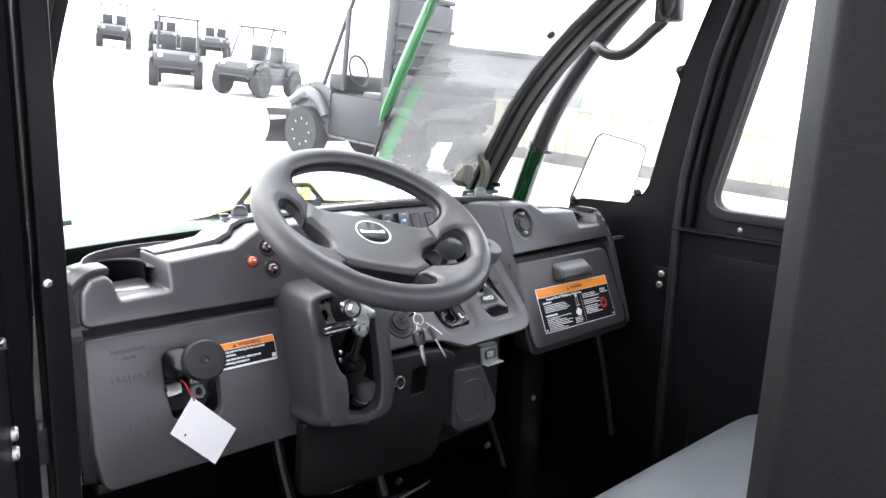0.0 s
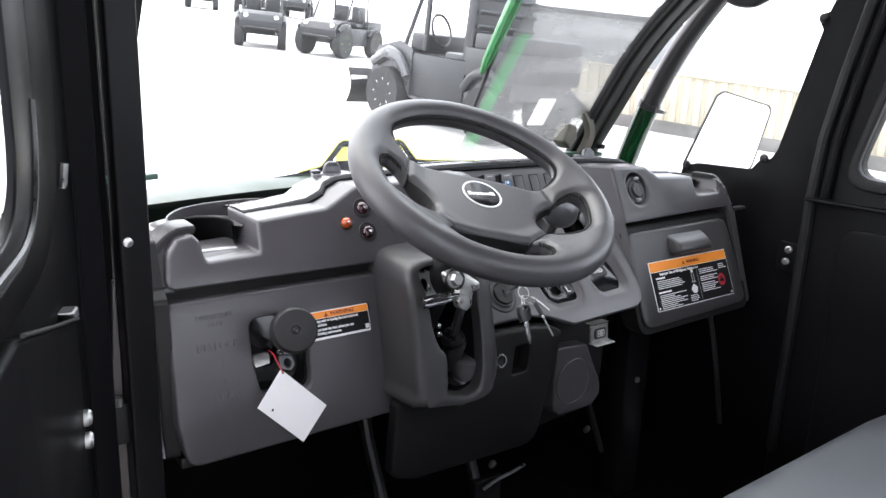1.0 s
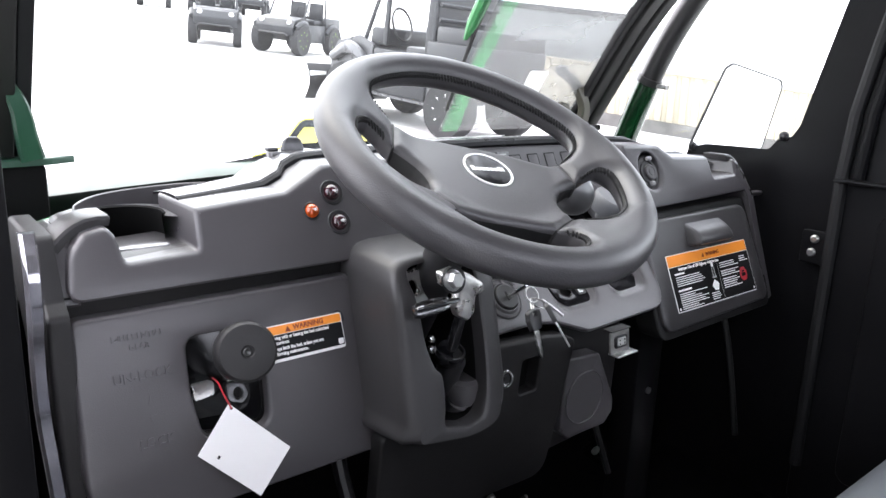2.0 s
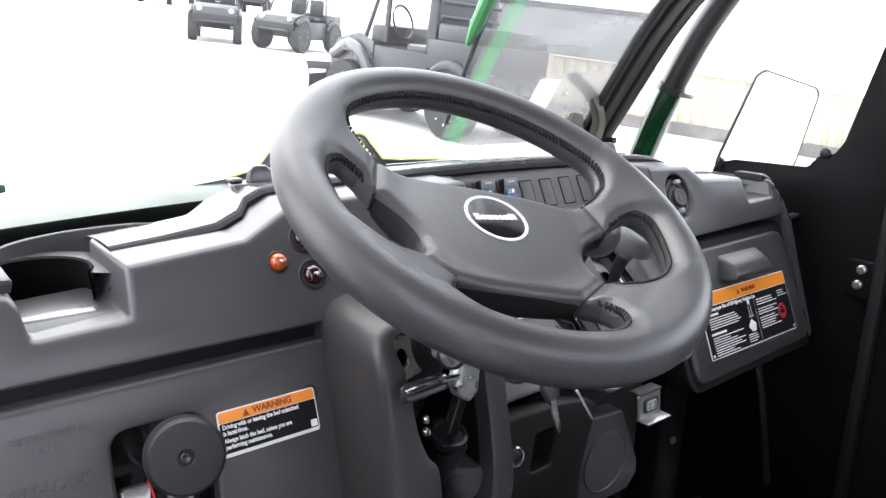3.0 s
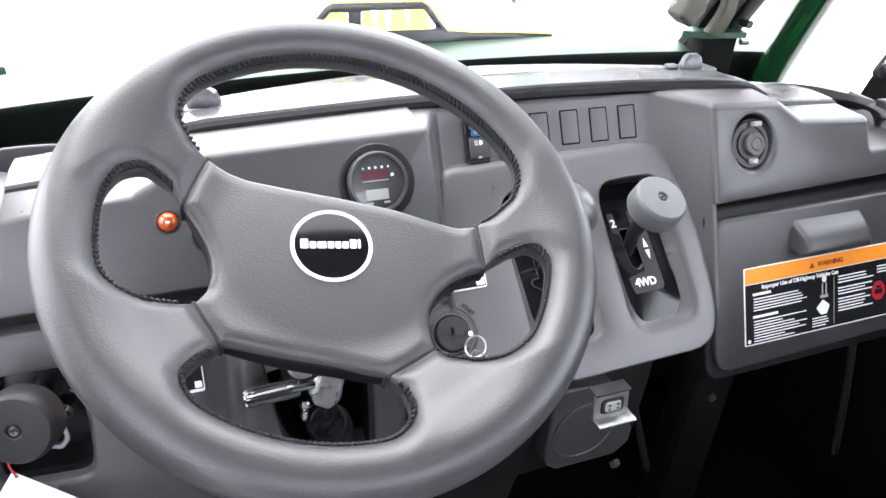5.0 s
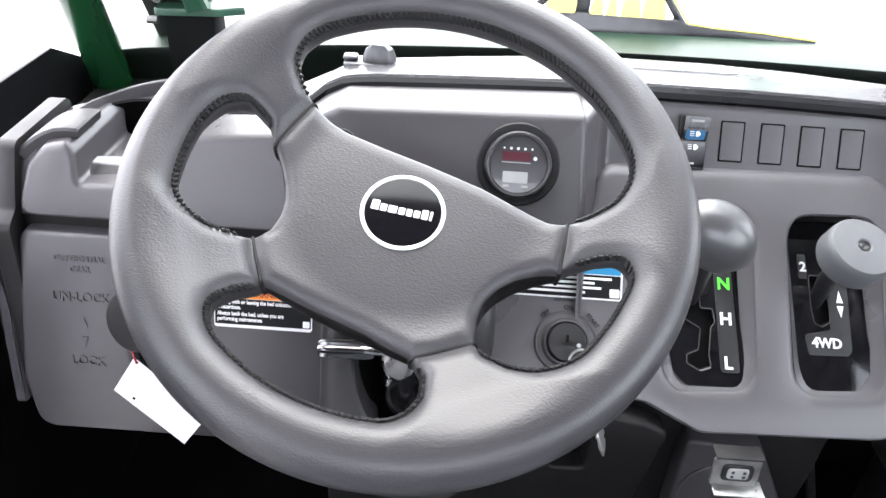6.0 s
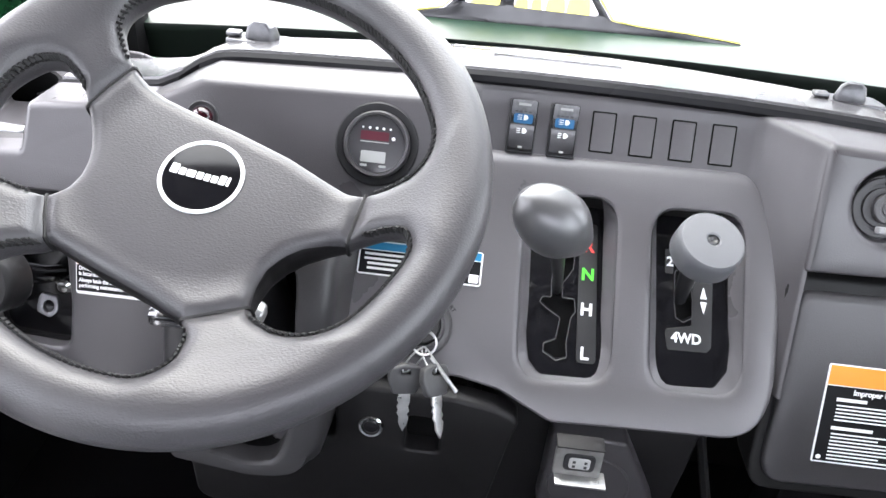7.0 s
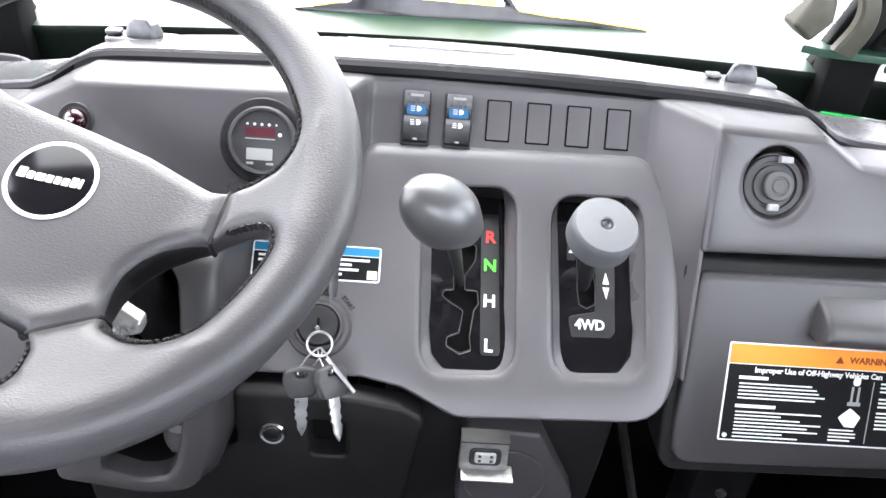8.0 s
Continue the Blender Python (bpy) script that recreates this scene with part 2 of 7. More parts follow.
DARKBODY = material("dark_body", (0.013, 0.014, 0.017), 0.4, 0, 0, vary=0.15)
LIME = material("lime_body", (0.35, 0.60, 0.04), 0.35, vary=0.1)


# ---- mesh helpers ----
def rp(points, r, seg=5):
    """A closed outline with its corners rounded: points are (a, b) or (a, b, radius)."""
    out, k = [], len(points)
    for i, p in enumerate(points):
        c = Vector(p[:2])
        rad = p[2] if len(p) > 2 else r
        a, b = Vector(points[i - 1][:2]) - c, Vector(points[(i + 1) % k][:2]) - c
        la, lb = a.length, b.length
        a.normalize(), b.normalize()
        ang = math.acos(max(-1, min(1, a.dot(b))))
        if rad < 1e-6 or ang > 3.1:
            out.append((c.x, c.y))
            continue
        cut = min(rad / math.tan(ang / 2), la * 0.48, lb * 0.48)
        p0, p1 = c + a * cut, c + b * cut
        for j in range(seg + 1):
            u = j / seg
            q = p0 * (1 - u) ** 2 + c * 2 * u * (1 - u) + p1 * u * u
            out.append((q.x, q.y))
    return out


def rect(x0, z0, x1, z1, r=0.0, seg=4):
    return rp([(x0, z0), (x1, z0), (x1, z1), (x0, z1)], r, seg)


def circle(cx, cy, r, seg=32):
    return [(cx + r * math.cos(2 * math.pi * i / seg), cy + r * math.sin(2 * math.pi * i / seg)) for i in range(seg)]


def area(loop):
    return 0.5 * sum(a[0] * b[1] - b[0] * a[1] for a, b in zip(loop, loop[1:] + loop[:1]))


def inset(loop, o):
    """The loop moved to its left by o."""
    out, k = [], len(loop)
    for i in range(k):
        p0, p, p1 = Vector(loop[i - 1]), Vector(loop[i]), Vector(loop[(i + 1) % k])
        d0, d1 = (p - p0), (p1 - p)
        if d0.length < 1e-9 or d1.length < 1e-9:
            d0 = d1 = d0 if d0.length > d1.length else d1
        d0, d1 = d0.normalized(), d1.normalized()
        n0, n1 = Vector((-d0.y, d0.x)), Vector((-d1.y, d1.x))
        m = n0 + n1
        m = m.normalized() if m.length > 1e-6 else n0
        out.append(tuple(p + m * (o / max(0.4, m.dot(n0)))))
    return out


def slab(loops, t, bevel=0.0, m=None, back=True, bm=None):
    """A plate t thick with an outline and holes, its front edges rounded, laid by the map m: (a, b, height) to a place."""
    bm = bm or bmesh.new()
    m = m or (lambda a, b, c: (a, b, c))
    loops = [lp if (area(lp) > 0) == (i == 0) else lp[::-1] for i, lp in enumerate(loops)]
    steps = [(0.0, 0.0), (0.0, t - bevel)] + [(bevel * (1 - math.cos(a)), t - bevel + bevel * math.sin(a)) for a in (radians(30), radians(60), radians(90))] if bevel else [(0.0, 0.0), (0.0, t)]
    first, last = [], []
    for lp in loops:
        rings = [[bm.verts.new(m(a, b, h)) for a, b in inset(lp, o)] for o, h in steps]
        k = len(lp)
        for r0, r1 in zip(rings, rings[1:]):
            for i in range(k):
                f = bm.faces.new((r0[i], r0[(i + 1) % k], r1[(i + 1) % k], r1[i]))
                f.smooth = bool(bevel)
        first.append(rings[0]), last.append(rings[-1])
    for rings in ([last, first] if back else [last]):
        edges = []
        for r in rings:
            for i in range(len(r)):
                e = bm.edges.get((r[i], r[(i + 1) % len(r)])) or bm.edges.new((r[i], r[(i + 1) % len(r)]))
                edges.append(e)
        bmesh.ops.triangle_fill(bm, edges=edges, use_beauty=True, use_dissolve=False)
    bmesh.ops.recalc_face_normals(bm, faces=bm.faces)
    return bm


def lofted(rings, closed=True, caps=False, bm=None, smooth=True):
    """A skin over rings of places, all of one length."""
    bm = bm or bmesh.new()
    vs = [[bm.verts.new(p) for p in r] for r in rings]
    k = len(rings[0])
    for r0, r1 in zip(vs, vs[1:]):
        for i in range(k if closed else k - 1):
            f = bm.faces.new((r0[i], r0[(i + 1) % k], r1[(i + 1) % k], r1[i]))
            f.smooth = smooth
    if caps:
        for r in (vs[0], vs[-1]):
            bm.faces.new(r)
    bmesh.ops.recalc_face_normals(bm, faces=bm.faces)
    return bm


def revolved(profile, m=None, seg=32, bm=None, smooth=True, base_cap=True):
    """A turned body: profile of (radius, height) about the axis of the pose m."""
    bm = bm or bmesh.new()
    m = m or Matrix()
    rings = [[m @ Vector((r * math.cos(2 * math.pi * i / seg), r * math.sin(2 * math.pi * i / seg), h)) for i in range(seg)] for r, h in profile if r > 1e-6]
    lofted(rings, True, False, bm, smooth)
    bm.verts.ensure_lookup_table()
    base = len(bm.verts) - len(rings) * seg
    if base_cap:
        bm.faces.new([bm.verts[base + i] for i in range(seg)])
    if profile[-1][0] < 0.0035:
        bm.faces.new([bm.verts[len(bm.verts) - seg + i] for i in range(seg)])
    bmesh.ops.recalc_face_normals(bm, faces=bm.faces)
    return bm


def spline(points, steps=6):
    """A smooth line through the points."""
    p = [Vector(q) for q in points]
    out = []
    for i in range(len(p) - 1):
        p0, p1, p2, p3 = p[max(0, i - 1)], p[i], p[i + 1], p[min(len(p) - 1, i + 2)]
        for j in range(steps):
            u = j / steps
            out.append(0.5 * ((2 * p1) + (p2 - p0) * u + (2 * p0 - 5 * p1 + 4 * p2 - p3) * u * u + (3 * p1 - p0 - 3 * p2 + p3) * u ** 3))
    return out + [p[-1]]


def tube(points, r, seg=12, bm=None, caps=True):
    """A round bar along the points; r is a radius or one for each point."""
    pts = [Vector(q) for q in points]
    rad = r if isinstance(r, (list, tuple)) else [r] * len(pts)
    rings, up = [], None
    for i, p in enumerate(pts):
        d = (pts[min(i + 1, len(pts) - 1)] - pts[max(0, i - 1)]).normalized()
        if up is None:
            up = d.orthogonal().normalized()
        up = (up - d * up.dot(d)).normalized()
        side = d.cross(up)
        rings.append([p + rad[i] * (up * math.cos(2 * math.pi * j / seg) + side * math.sin(2 * math.pi * j / seg)) for j in range(seg)])
    return lofted(rings, True, caps, bm)


def box(x0, y0, z0, x1, y1, z1, bevel=0.003, bm=None, m=None):
    bm = bm or bmesh.new()
    old = set(bm.verts)
    bmesh.ops.create_cube(bm, size=1)
    vs = [v for v in bm.verts if v not in old]
    for v in vs:
        v.co = Vector((x0 + (v.co.x + 0.5) * (x1 - x0), y0 + (v.co.y + 0.5) * (y1 - y0), z0 + (v.co.z + 0.5) * (z1 - z0)))
    if bevel:
        es = list({e for v in vs for e in v.link_edges})
        got = bmesh.ops.bevel(bm, geom=es, offset=bevel, segments=2, profile=0.5, affect="EDGES")
        vs = [v for v in bm.verts if v not in old]
    if m:
        bmesh.ops.transform(bm, matrix=m, verts=vs)
    return bm


def part(name, bm, mat, parent=None, label=""):
    """One mesh object, under a thing or a part."""
    me = bpy.data.meshes.new(name)
    bm.to_mesh(me)
    bm.free()
    for p in me.polygons:
        p.use_smooth = True
    me.set_sharp_from_angle(angle=radians(32))
    me.materials.append(mat)
    ob = new(name, me)
    if parent:
        ob.parent = parent
        ob.matrix_parent_inverse = parent.matrix_world.inverted()
    if label:
        tagged(ob, label)
    return ob


def thing(name, label, category, at=(0, 0, 0), group="", kind=""):
    ob = new(name)
    ob.empty_display_size = 0.05
    ob.location = at
    ob.matrix_world = Matrix.Translation(at)
    return tagged(ob, label, category, group, kind)


def shear(y0, z0, k, depth=0.0):
    """The map onto a face that leans by k (metres ahead per metre up) through (y0, z0): x, z and the height out of a body depth deep."""
    return lambda a, b, c: (a, y0 + k * (b - z0) + depth - c, b)


def facing(x, y, z, k=0.5):
    """A pose on a leaning face: its z axis points out of it, x to the right."""
    n = Vector((0, -1, k)).normalized()
    up = Vector((0, k, 1)).normalized()
    m = Matrix((Vector((1, 0, 0)), up, n)).transposed().to_4x4()
    return Matrix.Translation((x, y, z)) @ m


def on(m):
    return lambda a, b, c: m @ Vector((a, b, c))


def letters(text, size, m, thick=0.0004, align="CENTER", squeeze=1.0):
    """Raised letters on the pose m."""
    cu = bpy.data.curves.new("letters", "FONT")
    cu.offset = size * 0.028
    cu.body, cu.size, cu.extrude, cu.align_x, cu.align_y, cu.resolution_u = text, size, thick, align, "CENTER", 3
    tmp = bpy.data.objects.new("letters", cu)
    me = bpy.data.meshes.new_from_object(tmp)
    bm = bmesh.new()
    bm.from_mesh(me)
    bpy.data.objects.remove(tmp)
    bpy.data.meshes.remove(me)
    bmesh.ops.transform(bm, matrix=m @ Matrix.Diagonal((squeeze, 1, 1, 1)), verts=bm.verts)
    return bm


def bars(rows, m, thick=0.0003, bm=None):
    """Plain bars (x0, y0, x1, y1) on the pose m."""
    bm = bm or bmesh.new()
    for x0, y0, x1, y1 in rows:
        slab([rect(x0, y0, x1, y1)], thick, 0, on(m), True, bm)
    return bm


U = (1.088, 1.25, 0.5)
UPPER = lambda depth: shear(*U, depth)

# ---- setting: lot, cab shell ----
def lot(x, y):
    """The height of the sloping lot."""
    return -0.03 * x + 0.098 * y


def make_ground():
    bm = bmesh.new()
    q = [-600, -200, -60, -20, 0, 20, 60, 200, 600]
    g = [[bm.verts.new((x, y, lot(x, y))) for x in q] for y in q]
    for j in range(len(q) - 1):
        for i in range(len(q) - 1):
            bm.faces.new((g[j][i], g[j][i + 1], g[j + 1][i + 1], g[j + 1][i]))
    return tagged(part("ground", bm, GROUND), "pale concrete lot bleached by bright daylight", "ground", kind="structure")


make_ground()
XL, XR = 0.285, 1.600
floor_plate = tagged(part("floor", box(XL - 0.0095, -0.25, 0.57, XR, 1.42, 0.60), CABIN), "black steel cab floor in deep shade", "floor", kind="structure")
# firewall coloured near-black for the unlit void below the dash
firewall = tagged(part("wall_front", box(XL, 1.40, 0.60, XR, 1.43, 1.165), CAVITY), "firewall under the dashboard, black with painted shade", "wall", kind="structure")
# roof out of view, added to close the cab and hold back skylight
roof = tagged(part("ceiling", box(XL - 0.02, -0.30, 1.97, XR + 0.02, 1.02, 2.00), CABIN), "unseen black cab roof panel", "roof", kind="structure")


# unseen rear panel; its opening is sized to light the dash
tagged(part("wall_rear", slab([rect(XL, 0.57, XR, 1.97, 0.02), rect(XL + 0.06, 1.50, XR - 0.06, 1.90, 0.05)], 0.03, 0.004, lambda a, b, c: (a, -0.28 + c, b)), CABIN), "unseen black cab rear panel, opening added to let light in", "wall", kind="structure")


def sideways(x, depth=0.0):
    """The map onto the inner face of the passenger side: y, z and the height towards the cab."""
    return lambda a, b, c: (x + depth - c, a, b)


def make_passenger_side():
    t = thing("cab_side_panel", "black steel side panel below the passenger quarter window", "panel", (XR, 1.2, 0.9))
    out = [(0.93, 0.60), (1.44, 0.60), (1.44, 1.10), (1.30, 1.17), (1.262, 1.225), (1.252, 1.262, 0.008), (1.215, 1.273, 0.01), (1.085, 1.276, 0.012), (1.068, 1.298, 0.01), (1.045, 1.302, 0.01), (1.033, 1.323),
           (0.978, 1.555, 0.0), (0.985, 1.568, 0.006), (0.985, 1.584, 0.006), (0.970, 1.588, 0.0), (0.920, 1.721), (0.835, 1.96), (0.78, 1.96), (0.862, 1.712), (0.901, 1.593), (0.926, 1.466), (0.945, 1.354), (0.951, 1.273), (0.951, 1.24)]
    part("side_sheet", slab([rp(out, 0.004)], 0.006, 0.0015, sideways(XR, 0.0)), CABIN, t)
    for y, z in ((1.058, 1.302), (0.978, 1.576)):
        part("bolt", revolved([(0.009, 0), (0.009, 0.004), (0.007, 0.007), (0.003, 0.009)], Matrix.Translation((XR - 0.006, y, z)) @ pose(0, 0, 0, 0, -90, 0), 16), BLACK, t)
    for y, z in ((0.966, 1.131), (0.969, 1.106)):
        part("bolt", revolved([(0.0075, 0), (0.0075, 0.004), (0.005, 0.006), (0.002, 0.006)], Matrix.Translation((XR - 0.028, y, z)) @ pose(0, 0, 0, 0, -90, 0), 16), STEEL, t, "zinc bolt head")
    part("hinge_plate", slab([rect(0.945, 1.085, 0.99, 1.145, 0.006)], 0.006, 0.002, sideways(XR - 0.022, 0.0)), CABIN, t)
    part("ledge", box(1.515, 1.085, 1.190, XR - 0.004, 1.10, 1.197, 0.002), DASH, t)
    return t


make_passenger_side()


def make_passenger_door():
    t = thing("cab_door", "closed black passenger door with a large rounded window", "door", (XR, 0.5, 1.2))
    out = [(-0.12, 0.62), (0.9495, 0.62), (0.9495, 1.27), (0.9430, 1.354), (0.9240, 1.466), (0.8985, 1.593), (0.860, 1.712), (0.785, 1.93), (-0.12, 1.93)]
    win = [(0.02, 1.286), (0.868, 1.290, 0.035), (0.748, 1.76, 0.05), (0.02, 1.76)]
    part("door_frame", slab([rp(out, 0.02), rp(win, 0.03)], 0.022, 0.004, sideways(XR, 0.0)), CABIN, t)
    ins = [(0.0, 1.264), (0.888, 1.268, 0.045), (0.764, 1.785, 0.06), (0.0, 1.785)]
    part("window_seal", slab([rp(ins, 0.04), rp(win, 0.03)], 0.012, 0.004, sideways(XR - 0.022, 0.0)), RUBBER, t, "black rubber window seal")
    part("pane", slab([rp(win, 0.03)], 0.004, 0, sideways(XR - 0.006)), GLASS, t, "clear window pane").visible_shadow = False
    part("sill_rib", box(XR - 0.046, -0.1, 1.236, XR - 0.022, 0.945, 1.242, 0.002), CABIN, t)
    part("front_rib", tube([(XR - 0.028, 0.912, 1.245), (XR - 0.028, 0.905, 1.354), (XR - 0.028, 0.886, 1.466), (XR - 0.028, 0.860, 1.593), (XR - 0.028, 0.822, 1.712), (XR - 0.028, 0.750, 1.92)], 0.009, 10), CABIN, t)
    part("front_rib", tube([(XR - 0.024, 0.940, 0.70), (XR - 0.024, 0.940, 1.24), (XR - 0.024, 0.933, 1.354), (XR - 0.024, 0.914, 1.466), (XR - 0.024, 0.888, 1.593), (XR - 0.024, 0.850, 1.712), (XR - 0.024, 0.776, 1.92)], 0.011, 10), RUBBER, t)
    part("lower_panel", slab([rect(-0.06, 0.70, 0.87, 1.195, 0.03)], 0.006, 0.003, sideways(XR - 0.022)), CABIN, t)
    part("bolt", revolved([(0.006, 0), (0.006, 0.003), (0.003, 0.005)], Matrix.Translation((XR - 0.022, 0.80, 1.253)) @ pose(0, 0, 0, 0, -90, 0), 12), STEEL, t)
    return t


make_passenger_door()


def tube_pillar(x, sign):
    t = thing("roll_cage_post", "dark steel roll cage tube, painted green below its clamp", "post", (x, 1.42, 1.20), group="roll cage posts")
    line = spline([(x, 1.425, 1.172), (x, 1.398, 1.258), (x, 1.346, 1.392), (x, 1.284, 1.510), (x, 1.194, 1.628), (x, 1.085, 1.735), (x, 0.97, 1.82), (x, 0.84, 1.88), (x, 0.60, 1.93), (x, -0.22, 1.945)], 6)
    cut = 12
    part("post_foot", tube(line[:cut + 1], 0.0245, 18), DARKGREEN, t, "dark green painted tube foot")
    part("post_tube", tube(line[cut:], 0.0235, 18), DARKSTEEL, t)
    c = line[cut]
    d = (line[cut + 1] - line[cut - 1]).normalized()
    part("clamp", tube([c - d * 0.007, c + d * 0.007], 0.0265, 18), DARKSTEEL, t)
    part("clamp_screw", tube([c + Vector((-0.004 * sign, -0.024, -0.012)), c + Vector((-0.004 * sign, -0.048, -0.014))], 0.005, 10), STEEL, t)
    return t


tube_pillar(1.600 - 0.028, 1)
tube_pillar(0.285 + 0.028, -1)


def windscreen():
    t = thing("windscreen", "clear raked windscreen in a black frame", "windscreen", (0.94, 1.42, 1.30))
    foot, head = Vector((0, 1.475, 1.275)), Vector((0, 1.06, 1.93))
    up = (head - foot).normalized()
    nrm = Vector((0, -up.z, up.y))
    h = (head - foot).length
    bend = lambda b: Vector((0, -1.1, 0)) * max(0.0, b - 0.22) ** 2
    m = lambda a, b, c: Vector((a, 0, 0)) + foot + up * b + nrm * c + bend(b)
    for x, s in ((1.440, 1), (0.440, -1)):
        run = [-0.05 + (h + 0.05) * i / 16 for i in range(17)]
        band = lambda lo, hi: [(x + s * lo, b) for b in run] + [(x + s * hi, b) for b in reversed(run)]
        part("side_rail", slab([band(0.0, 0.018)], 0.016, 0.003, m), RUBBER, t)
        part("side_frame", slab([band(0.0185, 0.0495)], 0.022, 0.004, m), FRAMEGREY, t)
        part("side_frame", slab([band(0.0505, 0.0820)], 0.026, 0.005, m), FRAMEGREY, t)
    pane = [0.03 + (h - 0.075) * i / 16 for i in range(17)]
    part("top_frame", slab([rp([(0.33, h - 0.05), (1.555, h - 0.05), (1.555, h + 0.02), (0.33, h + 0.02)], 0.01)], 0.024, 0.004, m), BLACK, t)
    part("sticker", slab([rect(1.262, 0.085, 1.312, 0.155, 0.006)], 0.0008, 0, lambda a, b, c: m(a, b, 0.006 + c)), STICKER, t, "small white windscreen sticker")
    part("glass_stud", revolved([(0.009, 0), (0.009, 0.006), (0.006, 0.009), (0.001, 0.010)], Matrix.Translation(m(1.400, 0.44, 0.004)) @ nrm.to_track_quat("Z", "Y").to_matrix().to_4x4(), 16), BLACK, t)
    part("pane", lofted([[m(0.40, b, 0.0) for b in pane], [m(1.50, b, 0.0) for b in pane], [m(1.50, b, 0.004) for b in pane], [m(0.40, b, 0.004) for b in pane], [m(0.40, b, 0.0) for b in pane]], False), SCREEN, t, "clear windscreen pane").visible_shadow = False
    # painted glare haze over scuffed glass, then the painted green reflection
    part("glare_haze_film", lofted([[m(x, 0.02 + 0.0375 * i, 0.0046) for i in range(17)] for x in (1.106, 1.27, 1.438)], False), GLAREHAZE, t, "scuffed film with painted glare haze on the glass").visible_shadow = False
    part("green_glare_strip", slab([rp([(1.112, 0.02), (1.150, 0.02), (1.142, 0.14), (1.148, 0.30), (1.118, 0.30), (1.110, 0.14)], 0.006)], 0.0003, 0, lambda a, b, c: m(a, b, 0.0053 + c), False), GREENGLARE, t, "pale green strip painted as a reflection on the glass").visible_shadow = False
    return t


windscreen()

# ---- dashboard ----
dash = thing("dashboard", "dark grey moulded plastic dashboard with cup pocket, switches and shift gates", "dashboard", (0.94, 1.2, 1.2))


def make_dash_shell():
    left = [(0.388, 1.196, 0.012), (0.790, 1.196, 0.0), (0.8750, 1.196, 0.004), (0.8695, 1.300, 0.006), (0.662, 1.295, 0.012), (0.612, 1.271, 0.012), (0.512, 1.263, 0.006), (0.508, 1.226, 0.004),
            (0.4405, 1.223, 0.006), (0.437, 1.246, 0.008), (0.430, 1.255, 0.008), (0.410, 1.251, 0.01), (0.396, 1.236, 0.02)]
    part("driver_fascia", slab([rp(left, 0.006)], 0.105, 0.0055, UPPER(0.105)), DASH, dash)
    right = [(1.1835, 1.200, 0.004), (1.519, 1.208, 0.012), (1.503, 1.256, 0.012), (1.490, 1.263, 0.006), (1.481, 1.237, 0.003), (1.412, 1.236, 0.003), (1.411, 1.269, 0.005), (1.312, 1.274, 0.012),
             (1.282, 1.293, 0.014), (1.1885, 1.297, 0.006)]
    part("passenger_fascia", slab([rp(right, 0.006), circle(1.2420, 1.2555, 0.0275)], 0.105, 0.006, UPPER(0.105)), DASH, dash)
    # switch recess: its back, walls, soft corners and the shelf over it are one moulding
    sl = lambda z: (1.088 + 0.5 * (z - 1.25), 1.157 + 0.52 * (z - 1.27))
    def plan(z, keep=lambda x: True):
        f, b = sl(z)
        l, r = -0.053 * (z - 1.196), 0.0515 * (z - 1.20)
        wall = lambda a, c: [(a[0] + (c[0] - a[0]) * u, a[1] + (c[1] - a[1]) * u) for u in (0.0, 0.25, 0.5, 0.75, 1.0)]
        pts = [(0.8715 + l, f + 0.0032), (0.8742 + l, f + 0.0048)] + wall((0.8768 + l, f + 0.0085), (0.889, b - 0.013)) + [(0.8955, b - 0.0035), (0.905, b), (0.960, b), (1.080, b), (1.134, b), (1.1475, b - 0.0035)]
        pts += wall((1.1565, b - 0.013), (1.1815 + r, f + 0.0085)) + [(1.1840 + r, f + 0.0048), (1.1868 + r, f + 0.0032)]
        return [(p.x, p.y) for p in spline([(x, y, 0) for x, y in pts], 5) if keep(p.x)]
    def eased(r, up, y_end=None):
        path = plan(1.2885)
        out = []
        for i, (x, y) in enumerate(path):
            (x0, y0), (x1, y1) = path[max(0, i - 2)], path[min(len(path) - 1, i + 2)]
            n = Vector((y0 - y1, x1 - x0, 0)).normalized()
            out.append((x + n.x * r, y + n.y * r if y_end is None else y_end, 1.2885 + up))
        return out
    rows = [[(x, y, z) for x, y in plan(z)] for z in (1.236, 1.25, 1.265, 1.278, 1.2885)]
    rows += [eased(0.008 * (1 - math.cos(a)), 0.008 * math.sin(a)) for a in (0.3, 0.6, 0.9, 1.2, 1.5)] + [eased(0.010, 0.0083), eased(0.008, 0.009, 1.205)]
    part("switch_recess", lofted(rows, False), DASH, dash)
    for keep in (lambda x: x < 0.8895, lambda x: x > 1.152):
        part("recess_wall", lofted([[(x, y, z) for x, y in plan(z, keep)] for z in (1.10, 1.15, 1.18, 1.21, 1.237)], False), DASH, dash)
    # end mouldings
    part("fascia_end", slab([rp([(0.3735, 1.190), (0.3735, 1.222, 0.01), (0.384, 1.243, 0.01), (0.402, 1.248), (0.402, 1.190)], 0.004)], 0.093, 0.006, UPPER(0.105)), DASH, dash)
    part("end_moulding", slab([rp([(1.03, 1.00), (1.075, 1.00), (1.19, 1.20), (1.19, 1.255), (1.09, 1.252), (1.065, 1.20), (1.05, 1.19)], 0.01)], 0.018, 0.004, lambda a, b, c: (0.386 - c, a, b)), KNEE, dash)
